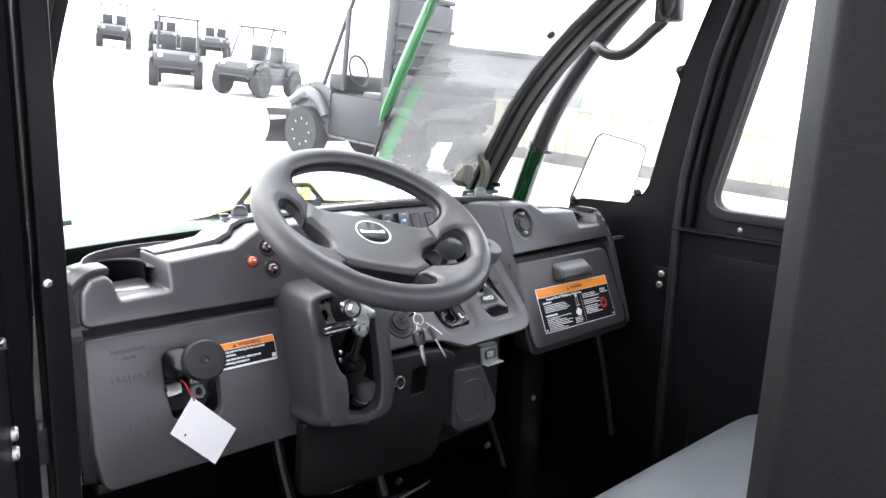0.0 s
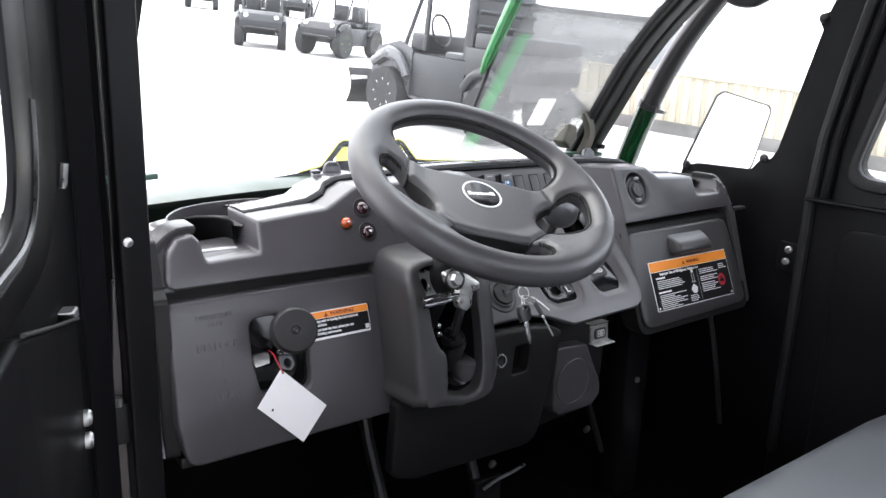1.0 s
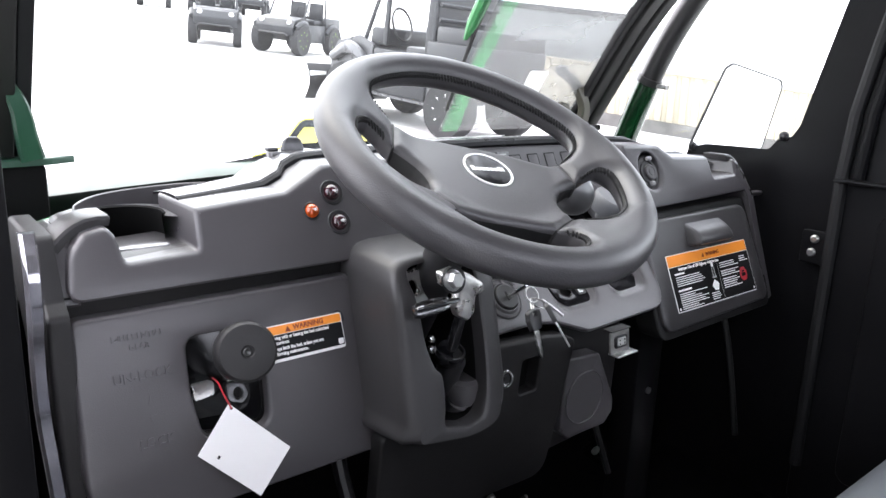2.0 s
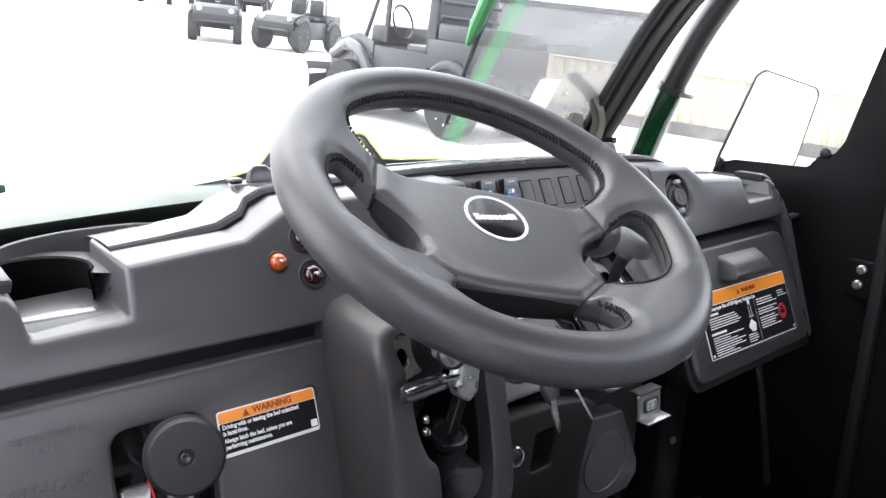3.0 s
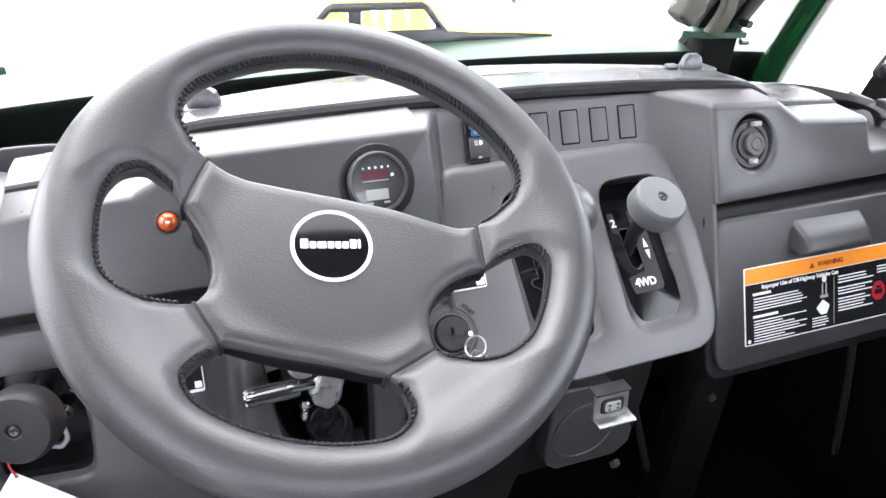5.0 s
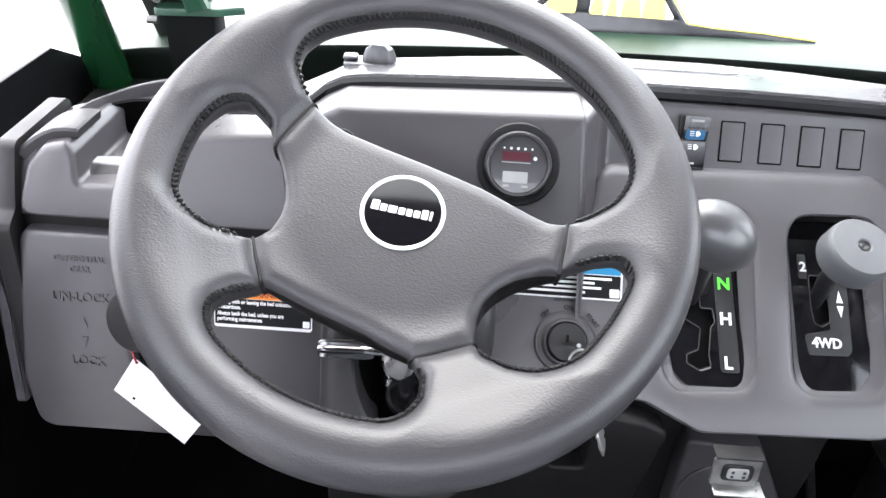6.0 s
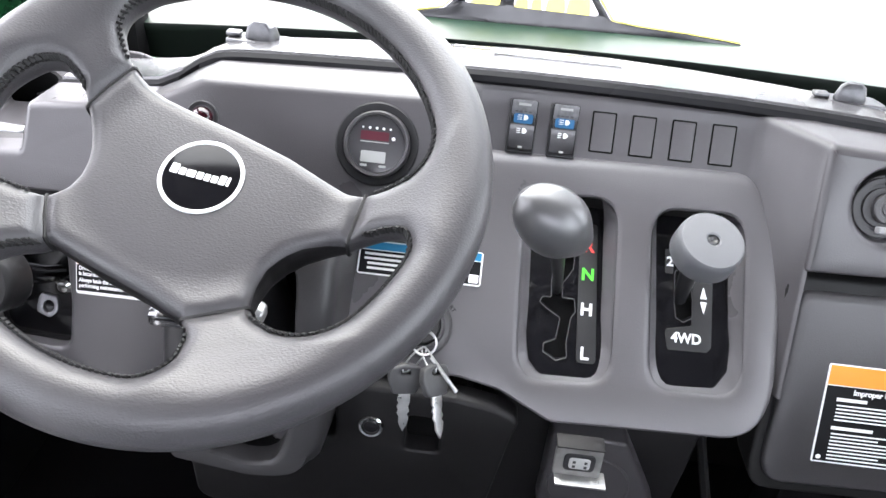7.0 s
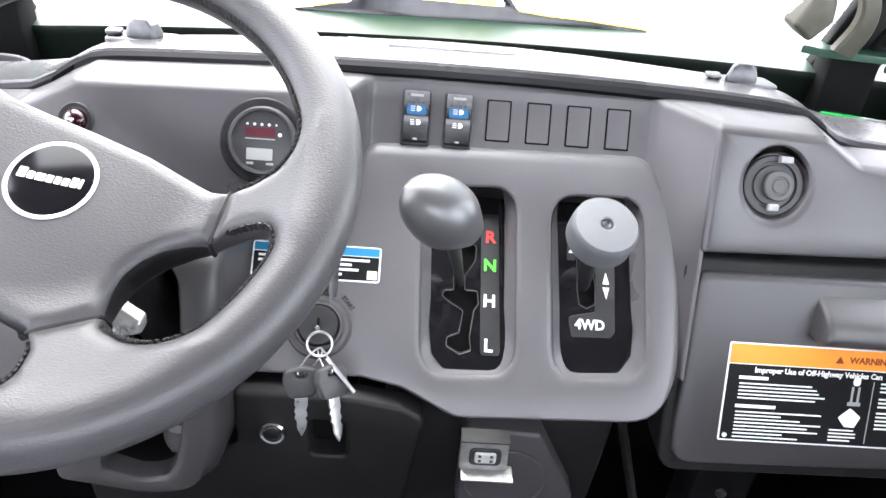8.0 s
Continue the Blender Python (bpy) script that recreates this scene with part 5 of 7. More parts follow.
def make_gates():
    t = thing("gear_gate", "gloss black stepped gear gate with coloured gear letters", "gear gate", (0.99, 1.06, 1.15))
    out = [(0.950, 1.196), (0.956, 1.150), (0.9655, 1.1107), (0.9748, 1.104, 0.008), (1.0185, 1.1045, 0.008), (1.024, 1.112), (1.021, 1.196)]
    slot = [(0.980, 1.172), (0.9876, 1.172), (0.998, 1.1705), (0.9973, 1.162), (0.9914, 1.1559), (0.9886, 1.1535), (0.989, 1.1451), (1.000, 1.1449), (1.0014, 1.1378), (0.9976, 1.1344), (0.9946, 1.120), (0.9961, 1.1125), (0.9867, 1.1103),
            (0.9751, 1.1143), (0.9753, 1.1189), (0.9856, 1.1218), (0.9883, 1.1338), (0.9764, 1.138), (0.9689, 1.1416), (0.9719, 1.1445), (0.9795, 1.1447), (0.9787, 1.1527)]
    part("gate_plate", slab([[(0.988 + (a - 0.988) * 1.10, 1.148 + (b - 1.148) * 1.05) for a, b in rp(out, 0.004)], rp(slot, 0.0015, 3)], 0.003, 0.0007, shear(*PLATE, 0.003)), GATEBLACK, t)
    lip = rp(slot, 0.0015, 3)
    part("slot_edge", tube([shear(*PLATE, 0.0)(a, b, 0.0006) for a, b in lip + lip[:1]], 0.00045, 6, None, False), SOCKET, t, "moulded slot edge")
    # slot wells here are near-black sheets painted as the slots' shade
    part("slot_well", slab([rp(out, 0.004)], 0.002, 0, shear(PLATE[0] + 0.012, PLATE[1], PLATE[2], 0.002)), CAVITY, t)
    part("letter_strip", slab([rp([(1.0016, 1.1894), (1.0175, 1.1895), (1.0212, 1.1108), (1.0042, 1.1106)], 0.003)], 0.0015, 0.0005, shear(*PLATE, 0.0)), BLACK, t)
    for ch, x, z, mat in (("R", 1.0101, 1.1754, REDLET), ("N", 1.0105, 1.159, GREENLET), ("H", 1.0108, 1.1391, WHITE), ("L", 1.0107, 1.1150, WHITE)):
        bm = letters(ch, 0.0155, on_plate(x, z, 0.0018), 0.0003)
        part("gear_letter", bm, mat, t)
    t2 = thing("drive_gate", "gloss black two and four wheel drive gate", "gear gate", (1.1, 1.06, 1.15))
    out2 = [(1.066, 1.196), (1.0705, 1.150), (1.0742, 1.1166), (1.082, 1.1055, 0.01), (1.118, 1.1062, 0.01), (1.1275, 1.116), (1.1325, 1.150), (1.134, 1.197)]
    slot2 = [(1.0888, 1.168), (1.1015, 1.168), (1.1045, 1.152), (1.1044, 1.1419), (1.0967, 1.1391), (1.0902, 1.1411), (1.0885, 1.150)]
    part("gate_plate", slab([[(1.103 + (a - 1.103) * 1.30, 1.148 + (b - 1.148) * 1.05) for a, b in rp(out2, 0.004)], rp(slot2, 0.002, 3)], 0.003, 0.0007, shear(*PLATE, 0.003)), GATEBLACK, t2)
    lip = rp(slot2, 0.002, 3)
    part("slot_edge", tube([shear(*PLATE, 0.0)(a, b, 0.0006) for a, b in lip + lip[:1]], 0.0004, 6, None, False), SOCKET, t2)
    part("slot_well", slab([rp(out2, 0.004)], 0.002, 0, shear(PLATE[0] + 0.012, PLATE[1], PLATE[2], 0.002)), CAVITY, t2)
    st = [(1.1056, 1.180), (1.1226, 1.180), (1.1226, 1.160), (1.1211, 1.1269), (1.1172, 1.1240), (1.0829, 1.1233), (1.0801, 1.1342, 0.003), (1.1040, 1.1375, 0.002)]
    part("letter_strip", slab([rp(st, 0.002)], 0.0012, 0.0004, shear(*PLATE, 0.0)), BLACK, t2)
    part("letter_strip", slab([rect(1.0800, 1.166, 1.0875, 1.180, 0.001)], 0.0012, 0.0004, shear(*PLATE, 0.0)), BLACK, t2)
    part("drive_letters", letters("4WD", 0.0125, on_plate(1.0990, 1.1297, 0.0015), 0.0003, squeeze=0.92), WHITE, t2)
    part("drive_letters", letters("2", 0.0125, on_plate(1.0840, 1.1722, 0.0015), 0.0003), WHITE, t2)
    a = on_plate(1.1141, 1.1520, 0.0014)
    for s in (1, -1):
        part("arrow", slab([[(-0.0030, s * 0.0015), (0.0030, s * 0.0015), (0.0, s * 0.0125)]], 0.0003, 0, on(a)), WHITE, t2)
    return t


make_gates()


def egg(c, axis, a, b, bm=None):
    """A knob: an egg of half length a and half width b along the axis."""
    q = Vector(axis).normalized().to_track_quat("Z", "Y").to_matrix().to_4x4()
    m = Matrix.Translation(c) @ q
    prof = [(b * 0.42, -a * 1.05), (b * 0.62, -a * 0.86)]
    for i in range(1, 17):
        u = -0.75 + 1.75 * i / 16
        prof.append((max(0.0004, b * math.sqrt(max(0, 1 - u * u)) * (1 - 0.10 * u)), a * u))
    return revolved(prof, m, 36, bm)


def make_levers():
    t = thing("gear_lever", "satin grey egg-shaped gear lever knob on a steel stem", "gear lever", (0.968, 1.06, 1.18))
    part("knob", egg((0.9585, 1.008, 1.2565), (-0.80, -0.10, 0.58), 0.0325, 0.0262), SATIN, t)
    part("stem", tube([(0.967, 1.022, 1.236), (0.975, 1.045, 1.200), (0.983, 1.068, 1.160), (0.985, 1.078, 1.142)], [0.0075, 0.006, 0.0042, 0.0036], 12), DARKSTEEL, t)
    t2 = thing("drive_lever", "matte grey puck knob lever for four wheel drive", "lever", (1.09, 1.06, 1.18))
    ax = Vector((0.06, -0.46, 0.88)).normalized()
    m = Matrix.Translation(Vector((1.0935, 1.0435, 1.2350)) - ax * 0.027) @ ax.to_track_quat("Z", "Y").to_matrix().to_4x4()
    part("knob", revolved([(0.010, -0.014), (0.0115, -0.006), (0.016, -0.001), (0.0262, 0.001), (0.0278, 0.004), (0.0275, 0.019), (0.0268, 0.0235), (0.0250, 0.0258), (0.018, 0.0266), (0.0065, 0.0270), (0.0052, 0.0262), (0.0050, 0.0240), (0.0006, 0.0240)], m, 44), PUCK, t2)
    part("screw", revolved([(0.0042, 0.0238), (0.0042, 0.0256), (0.0034, 0.0263), (0.0018, 0.0258), (0.0008, 0.0248)], m, 18), DARKSTEEL, t2, "small screw head")
    part("stem", tube([m @ Vector((0, 0, -0.012)), (1.094, 1.075, 1.178), (1.096, 1.083, 1.145)], [0.0085, 0.0078, 0.006], 12), BLACK, t2)
    t3 = thing("lock_lever", "black puck knob of the differential lock", "lever", (0.512, 1.0, 1.14))
    ax = Vector((-0.22, -0.90, 0.34)).normalized()
    m = Matrix.Translation(Vector((0.5121, 0.9825, 1.1530)) - ax * 0.030) @ ax.to_track_quat("Z", "Y").to_matrix().to_4x4()
    part("knob", revolved([(0.011, -0.012), (0.013, -0.005), (0.018, 0.0), (0.0258, 0.002), (0.0277, 0.006), (0.0275, 0.0215), (0.0266, 0.0262), (0.0245, 0.0287), (0.018, 0.0297), (0.0062, 0.0300), (0.0050, 0.0292), (0.0048, 0.0275), (0.0006, 0.0275)], m, 48), KNEE, t3)
    part("screw", revolved([(0.0040, 0.0272), (0.0040, 0.0288), (0.0032, 0.0294), (0.0016, 0.0288), (0.0008, 0.0280)], m, 18), DARKSTEEL, t3)
    part("stem", tube([m @ Vector((0, 0, -0.010)), (0.516, 1.05, 1.115), (0.518, 1.075, 1.10)], [0.0105, 0.009, 0.008], 12), GLOSS, t3)
    part("bracket", slab([rp([(0.484, 1.089), (0.504, 1.091), (0.506, 1.103), (0.484, 1.103)], 0.003)], 0.004, 0.001, lambda a, b, c: (a, 1.046 + 0.6 * (b - 1.09) - c, b)), CASTZINC, t3, "bright steel bracket")
    part("bracket", slab([rp([(0.514, 1.084), (0.528, 1.080), (0.535, 1.086), (0.533, 1.097), (0.516, 1.099)], 0.005), circle(0.5255, 1.0890, 0.0050, 20)], 0.004, 0.001, lambda a, b, c: (a, 1.042 + 0.6 * (b - 1.09) - c, b)), LATCH, t3, "dull steel eye plate")
    part("pivot", revolved([(0.008, 0), (0.008, 0.006), (0.005, 0.008), (0.001, 0.008)], facing(0.530, 1.064, 1.096, 0.2), 16), CHROME, t3)
    return t


make_levers()


def make_tag():
    t = thing("card_tag", "blank white card tag hanging on a red string", "tag", (0.50, 1.0, 1.05))
    top, l, b, r = Vector((0.4985, 0.998, 1.1010)), Vector((0.4700, 1.003, 1.0555)), Vector((0.5270, 0.998, 0.9965)), Vector((0.5560, 0.992, 1.0420))
    q = [top, l, b, r]
    off = Vector((0.0002, -0.0006, 0.0))
    bm = lofted([[p for p in q], [p + off for p in q]], True, True, smooth=False)
    part("card", bm, PAPER, t)
    part("print_mark", slab([rect(0, 0, 0.006, 0.003)], 0.0002, 0, lambda a, bb, c: l + (b - l) * (0.22 + bb * 10) + (r - b) * (0.14 + a * 10) + Vector((0, -0.0009 - c, 0))), PRINTBLACK, t)
    part("string", tube(spline([(0.503, 1.045, 1.108), (0.4985, 1.020, 1.113), (0.4965, 1.002, 1.108), (0.5005, 0.996, 1.0965)], 5), 0.0009, 6), RED, t, "thin red string")
    part("eyelet", revolved([(0.0014, 0), (0.0014, 0.0004), (0.0003, 0.0004)], Matrix.Translation((0.5005, 0.9965, 1.0965)) @ pose(0, 0, 0, 90, 0, 0), 10), PRINTBLACK, t)
    return t


make_tag()


def make_outlet():
    m = up_face(1.2420, 1.2555)
    t = thing("power_outlet", "round black power outlet with a hinged cap", "power outlet", m.translation)
    part("well", revolved([(0.0280, -0.004), (0.0276, -0.0075), (0.0265, -0.0096), (0.0005, -0.0098)], m, 48, None, True, False), DASH, t)
    part("disc", revolved([(0.0255, -0.0098), (0.0255, -0.0072), (0.0246, -0.0062), (0.0205, -0.0062), (0.0198, -0.0084), (0.0172, -0.0084), (0.0166, -0.0062), (0.0005, -0.0062)], m @ Matrix.Translation((-0.0005, 0, 0)), 44), OUTLETDARK, t)
    part("cap", revolved([(0.0130, -0.0065), (0.0128, -0.0020), (0.0118, -0.0010), (0.0084, -0.0009), (0.0078, -0.0017), (0.0062, -0.0017), (0.0056, -0.0008), (0.0004, -0.0007)], m @ Matrix.Translation((0.0025, -0.0005, 0)), 40), SOCKET, t)
    part("cap_tab", slab([rect(0.0010, 0.0190, 0.0120, 0.0245, 0.001)], 0.006, 0.001, on(m @ Matrix.Translation((0, 0, -0.0064)))), TABGREY, t, "pale grey tab")
    part("hinge_tab", slab([rect(-0.0045, -0.0220, 0.0045, -0.0155, 0.002)], 0.006, 0.002, on(m @ Matrix.Translation((0, 0, -0.0064)))), TABGREY, t, "pale grey tab")
    return t


make_outlet()

P_FACE = (1.138, 1.247, 0.92)


def on_panel(x, z, out=0.0):
    m = facing(x, P_FACE[0] + P_FACE[2] * (z - P_FACE[1]), z, P_FACE[2])
    return m @ Matrix.Translation((0, 0, out))


def make_ignition():
    m = on_panel(0.8675, 1.1265)
    t = thing("ignition_switch", "black ignition lock with raised lettering round it", "ignition switch", m.translation)
    part("collar", revolved([(0.0275, -0.001), (0.0275, 0.0015), (0.0262, 0.0028), (0.0245, 0.0022), (0.0215, 0.0030), (0.0195, 0.0065), (0.0180, 0.0068), (0.0170, 0.0040)], m, 44), SOCKET, t)
    part("barrel", revolved([(0.0165, 0.0), (0.0165, 0.009), (0.0155, 0.0102), (0.0006, 0.0102)], m, 36), DARKSTEEL, t)
    part("keyway", slab([rect(-0.0012, -0.006, 0.0012, 0.006, 0.0005)], 0.0004, 0, on(m @ Matrix.Translation((0, 0, 0.0102)))), CAVITY, t)
    part("lettering", letters("IGNITION", 0.0052, m @ Matrix.Translation((0, 0.0375, 0.0005)), 0.0003), KNEE, t)
    for word, a in (("OFF", 128), ("ON", 88), ("START", 42)):
        p = m @ pose(0, 0, 0, 0, 0, a - 90) @ Matrix.Translation((0, 0.0305, 0.0005))
        part("lettering", letters(word, 0.0050, p, 0.0003), KNEE, t)
    return t


make_ignition()


def make_keys():
    t = thing("key_bunch", "two black-headed keys hanging on a wire ring", "keys", (0.873, 0.98, 1.13))
    ring_c = Vector((0.8740, 0.985, 1.1430))
    part("shank", tube([(0.8675, 1.016, 1.1330), (0.8690, 1.004, 1.144), (0.8715, 0.992, 1.1535)], [0.0034, 0.0026, 0.0020], 10), CHROME, t)
    part("key_ring", tube([ring_c + Vector((0.0098 * math.cos(a), 0.0050 * math.sin(a), 0.0082 * math.sin(a))) for a in [2 * math.pi * i / 28 for i in range(29)]], 0.0011, 8, None, False), STEEL, t, "bright wire ring")
    for head, tip, face in (((0.8612, 0.969, 1.1150), (0.8630, 0.955, 1.0740), (0.25, -1.0, 0.35)), ((0.8845, 0.9640, 1.1200), (0.8925, 0.9410, 1.0870), (0.65, -0.50, 0.50))):
        head, tip, z = Vector(head), Vector(tip), Vector(face)
        y = (head - tip).normalized()
        z = (z - y * z.dot(y)).normalized()
        m = Matrix.Translation(head) @ Matrix((y.cross(z), y, z)).transposed().to_4x4()
        key = part("key_head", slab([rp([(-0.0140, 0.004), (-0.0125, 0.0135), (0.0, 0.0165), (0.0125, 0.0135), (0.0140, 0.004), (0.0100, -0.0095), (-0.0100, -0.0095)], 0.005), rect(-0.004, 0.0075, 0.004, 0.0120, 0.002)], 0.0062, 0.0018, on(m)), KEYHEAD, t, "black plastic key head")
        blade = [(-0.0052, -0.009), (-0.0052, -0.016), (-0.0040, -0.018), (-0.0055, -0.021), (-0.0042, -0.024), (-0.0052, -0.027), (-0.0035, -0.030), (-0.0035, -0.036), (0.0, -0.043), (0.0032, -0.037), (0.0045, -0.031), (0.0030, -0.028), (0.0048, -0.025), (0.0036, -0.021), (0.0050, -0.017), (0.0050, -0.009)]
        part("key_blade", slab([blade], 0.0022, 0.0004, on(m @ Matrix.Translation((0, 0, 0.002)))), STEEL, key, "cut steel blade")
        c = m @ Vector((0, 0.0110, 0.003))
        d = ring_c - Vector((0, 0, 0.007)) - c
        side = d.cross(Vector((0, 1, 0))).normalized()
        part("split_ring", tube([c + d * (0.5 + 0.62 * math.sin(a)) + side * 0.0045 * math.cos(a) for a in [2 * math.pi * i / 22 for i in range(23)]], 0.0008, 6, None, False), STEEL, t)
    part("wire_tail", tube([(0.8810, 0.975, 1.1380), (0.8900, 0.968, 1.1310), (0.9040, 0.960, 1.1180)], 0.0017, 8), STEEL, t)
    return t


make_keys()


def make_lamp_switch():
    t = thing("bracket_switch", "small black rocker in a bent grey metal bracket", "switch", (1.01, 0.95, 1.06))
    m = facing(1.0095, 0.953, 1.0640, 0.12)
    part("bracket", slab([rect(-0.0195, -0.0135, 0.0195, 0.0150, 0.003), rect(-0.0105, -0.0075, 0.0105, 0.0075, 0.004)], 0.0025, 0.0008, on(m)), ZINC, t)
    part("bracket_foot", box(0.992, 0.938, 1.0490, 1.034, 0.955, 1.0512, 0.0008), STEEL, t, "bright bent bracket lip")
    part("bracket_top", box(0.990, 0.950, 1.0800, 1.029, 0.965, 1.0818, 0.0005), KNEE, t)
    m = m @ Matrix.Translation((0.001, 0.001, 0))
    part("switch_bezel", slab([rect(-0.0130, -0.0085, 0.0130, 0.0085, 0.005)], 0.004, 0.001, on(m)), BLACK, t)
    part("rocker", slab([rect(-0.0088, -0.0056, 0.0088, 0.0056, 0.003)], 0.0055, 0.0015, on(m)), LCD, t, "pale rocker face")
    part("rocker_mark", bars([(-0.006, 0.001, -0.0035, 0.0035), (-0.006, -0.0035, -0.0035, -0.001), (0.0035, 0.001, 0.006, 0.0035), (0.0035, -0.0035, 0.006, -0.001)], m @ Matrix.Translation((0, 0, 0.0055)), 0.0003), DARKSTEEL, t)
    return t


make_lamp_switch()


# ---- labels ----
def make_small_label():
    m = facing(0.6015, L_PANEL(1.1295) - 0.0003, 1.1295, 0.36)
    t = thing("warning_label", "orange and black bed warning label on the lower dash", "label", m.translation)
    part("backing", slab([rect(-0.0435, -0.0185, 0.0435, 0.0185, 0.003)], 0.0006, 0, on(m)), WHITE, t)
    part("orange_band", slab([rect(-0.0425, 0.0090, 0.0425, 0.0175, 0.002)], 0.0003, 0, on(m @ Matrix.Translation((0, 0, 0.0007)))), ORANGE, t)
    part("black_field", slab([rect(-0.0425, -0.0155, 0.0425, 0.0085, 0.001)], 0.0003, 0, on(m @ Matrix.Translation((0, 0, 0.0007)))), PRINTBLACK, t)
    f = m @ Matrix.Translation((0, 0, 0.0012))
    part("heading", letters("WARNING", 0.0072, f @ Matrix.Translation((0.004, 0.0133, 0)), 0.0002), RUST, t)
    part("warning_mark", slab([[(-0.0225, 0.0103), (-0.0165, 0.0103), (-0.0195, 0.0158)]], 0.0003, 0, on(f)), RUST, t)
    for i, (line, y) in enumerate((("Driving with or leaving the bed unlatched", 0.0055), ("is hazardous.", 0.0005), ("Always latch the bed, unless you are", -0.0055), ("performing maintenance.", -0.0105))):
        part("text_line", letters(line, 0.0050, f @ Matrix.Translation((-0.0405, y, 0)), 0.0002, "LEFT", 0.80), WHITE, t)
    part("corner_mark", slab([rect(0.0355, -0.0145, 0.0415, -0.0085, 0.001)], 0.0003, 0, on(f)), WHITE, t)
    return t


make_small_label()


def make_large_label():
    m = facing(1.3370, 1.0185 - 0.0005, 1.0895, 0.43)
    t = thing("safety_label", "large orange and black safety label on the glovebox", "label", m.translation)
    W, H = 0.1165, 0.0450
    part("backing", slab([rect(-W, -H, W, H, 0.002)], 0.0006, 0, on(m)), WHITE, t)
    q = m @ Matrix.Translation((0, 0, 0.0007))
    part("orange_band", slab([rect(-W + 0.0015, H - 0.0185, W - 0.0015, H - 0.0012)], 0.0003, 0, on(q)), ORANGE, t)
    part("black_field", slab([rect(-W + 0.0015, -H + 0.0015, W - 0.0015, H - 0.0195)], 0.0003, 0, on(q)), PRINTBLACK, t)
    f = m @ Matrix.Translation((0, 0, 0.0012))
    part("heading", letters("WARNING", 0.0080, f @ Matrix.Translation((0.010, H - 0.0105, 0)), 0.0002), RUST, t)
    part("warning_mark", slab([[(-0.0220, H - 0.0135), (-0.0145, H - 0.0135), (-0.01825, H - 0.0070)]], 0.0003, 0, on(f)), RUST, t)
    part("title", letters("Improper Use of Off-Highway Vehicles Can", 0.0068, f @ Matrix.Translation((-0.092, H - 0.0240, 0)), 0.0002, "LEFT", 0.95), WHITE, t)
    random.seed(5)
    rows = []
    for y0, n, head in ((0.0135, 5, 0.026), (-0.0125, 8, 0.036)):
        rows.append((-0.105, y0 - 0.0012, -0.105 + head, y0 + 0.0018))
        for i in range(n):
            y = y0 - 0.0050 - 0.0033 * i
            rows.append((-0.104, y - 0.0007, -0.104 + random.uniform(0.040, 0.080), y + 0.0006))
    for i in range(4):
        y = -0.0295 - 0.0032 * i
        rows.append((-0.018, y - 0.0007, -0.018 + random.uniform(0.020, 0.028), y + 0.0006))
    for y0, n in ((0.0150, 3), (0.001, 3), (-0.012, 5)):
        for i in range(n):
            y = y0 - 0.0036 * i
            rows.append((0.022, y - 0.0008, 0.022 + random.uniform(0.040, 0.058), y + 0.0007))
    for i in range(3):
        y = 0.018 - 0.0036 * i
        rows.append((0.084, y - 0.0008, 0.084 + random.uniform(0.016, 0.026), y + 0.0007))
    for r in rows:
        part("text_bar", bars([r], f, 0.0002), WHITE, t)
    part("divider", bars([(0.0150, -H + 0.004, 0.0158, H - 0.0285)], f, 0.0002), LCD, t)
    part("belt_picture", slab([rp([(-0.003, 0.012), (0.0035, 0.012), (0.0035, 0.0185), (0.0, 0.021), (-0.003, 0.0185)], 0.003)], 0.0003, 0, on(f)), WHITE, t)
    part("belt_picture", bars([(-0.0035, -0.004, -0.0015, 0.011), (0.0022, -0.004, 0.0042, 0.011), (-0.0055, -0.0065, 0.006, -0.003)], f, 0.0003), LCD, t)
    part("vehicle_picture", slab([rp([(-0.012, -0.018), (-0.002, -0.0085), (0.0085, -0.0165), (0.004, -0.0265), (-0.005, -0.0262)], 0.002)], 0.0003, 0, on(f)), WHITE, t)
    stop = [(0.0865 + 0.0115 * math.cos(radians(22.5 + 45 * i)), -0.012 + 0.0125 * math.sin(radians(22.5 + 45 * i))) for i in range(8)]
    part("stop_octagon", slab([stop], 0.0003, 0, on(f)), RED, t, "red octagon")
    part("octagon_mark", bars([(0.0805, -0.016, 0.0925, -0.010), (0.083, -0.009, 0.090, -0.006)], f @ Matrix.Translation((0, 0, 0.0004)), 0.0002), PRINTBLACK, t)
    part("corner_dot", slab([circle(-W + 0.0055, -H + 0.0052, 0.0022, 14)], 0.0003, 0, on(f)), WHITE, t)
    part("corner_dot", slab([rect(W - 0.009, -H + 0.004, W - 0.005, -H + 0.0075)], 0.0003, 0, on(f)), WHITE, t)
    return t


make_large_label()


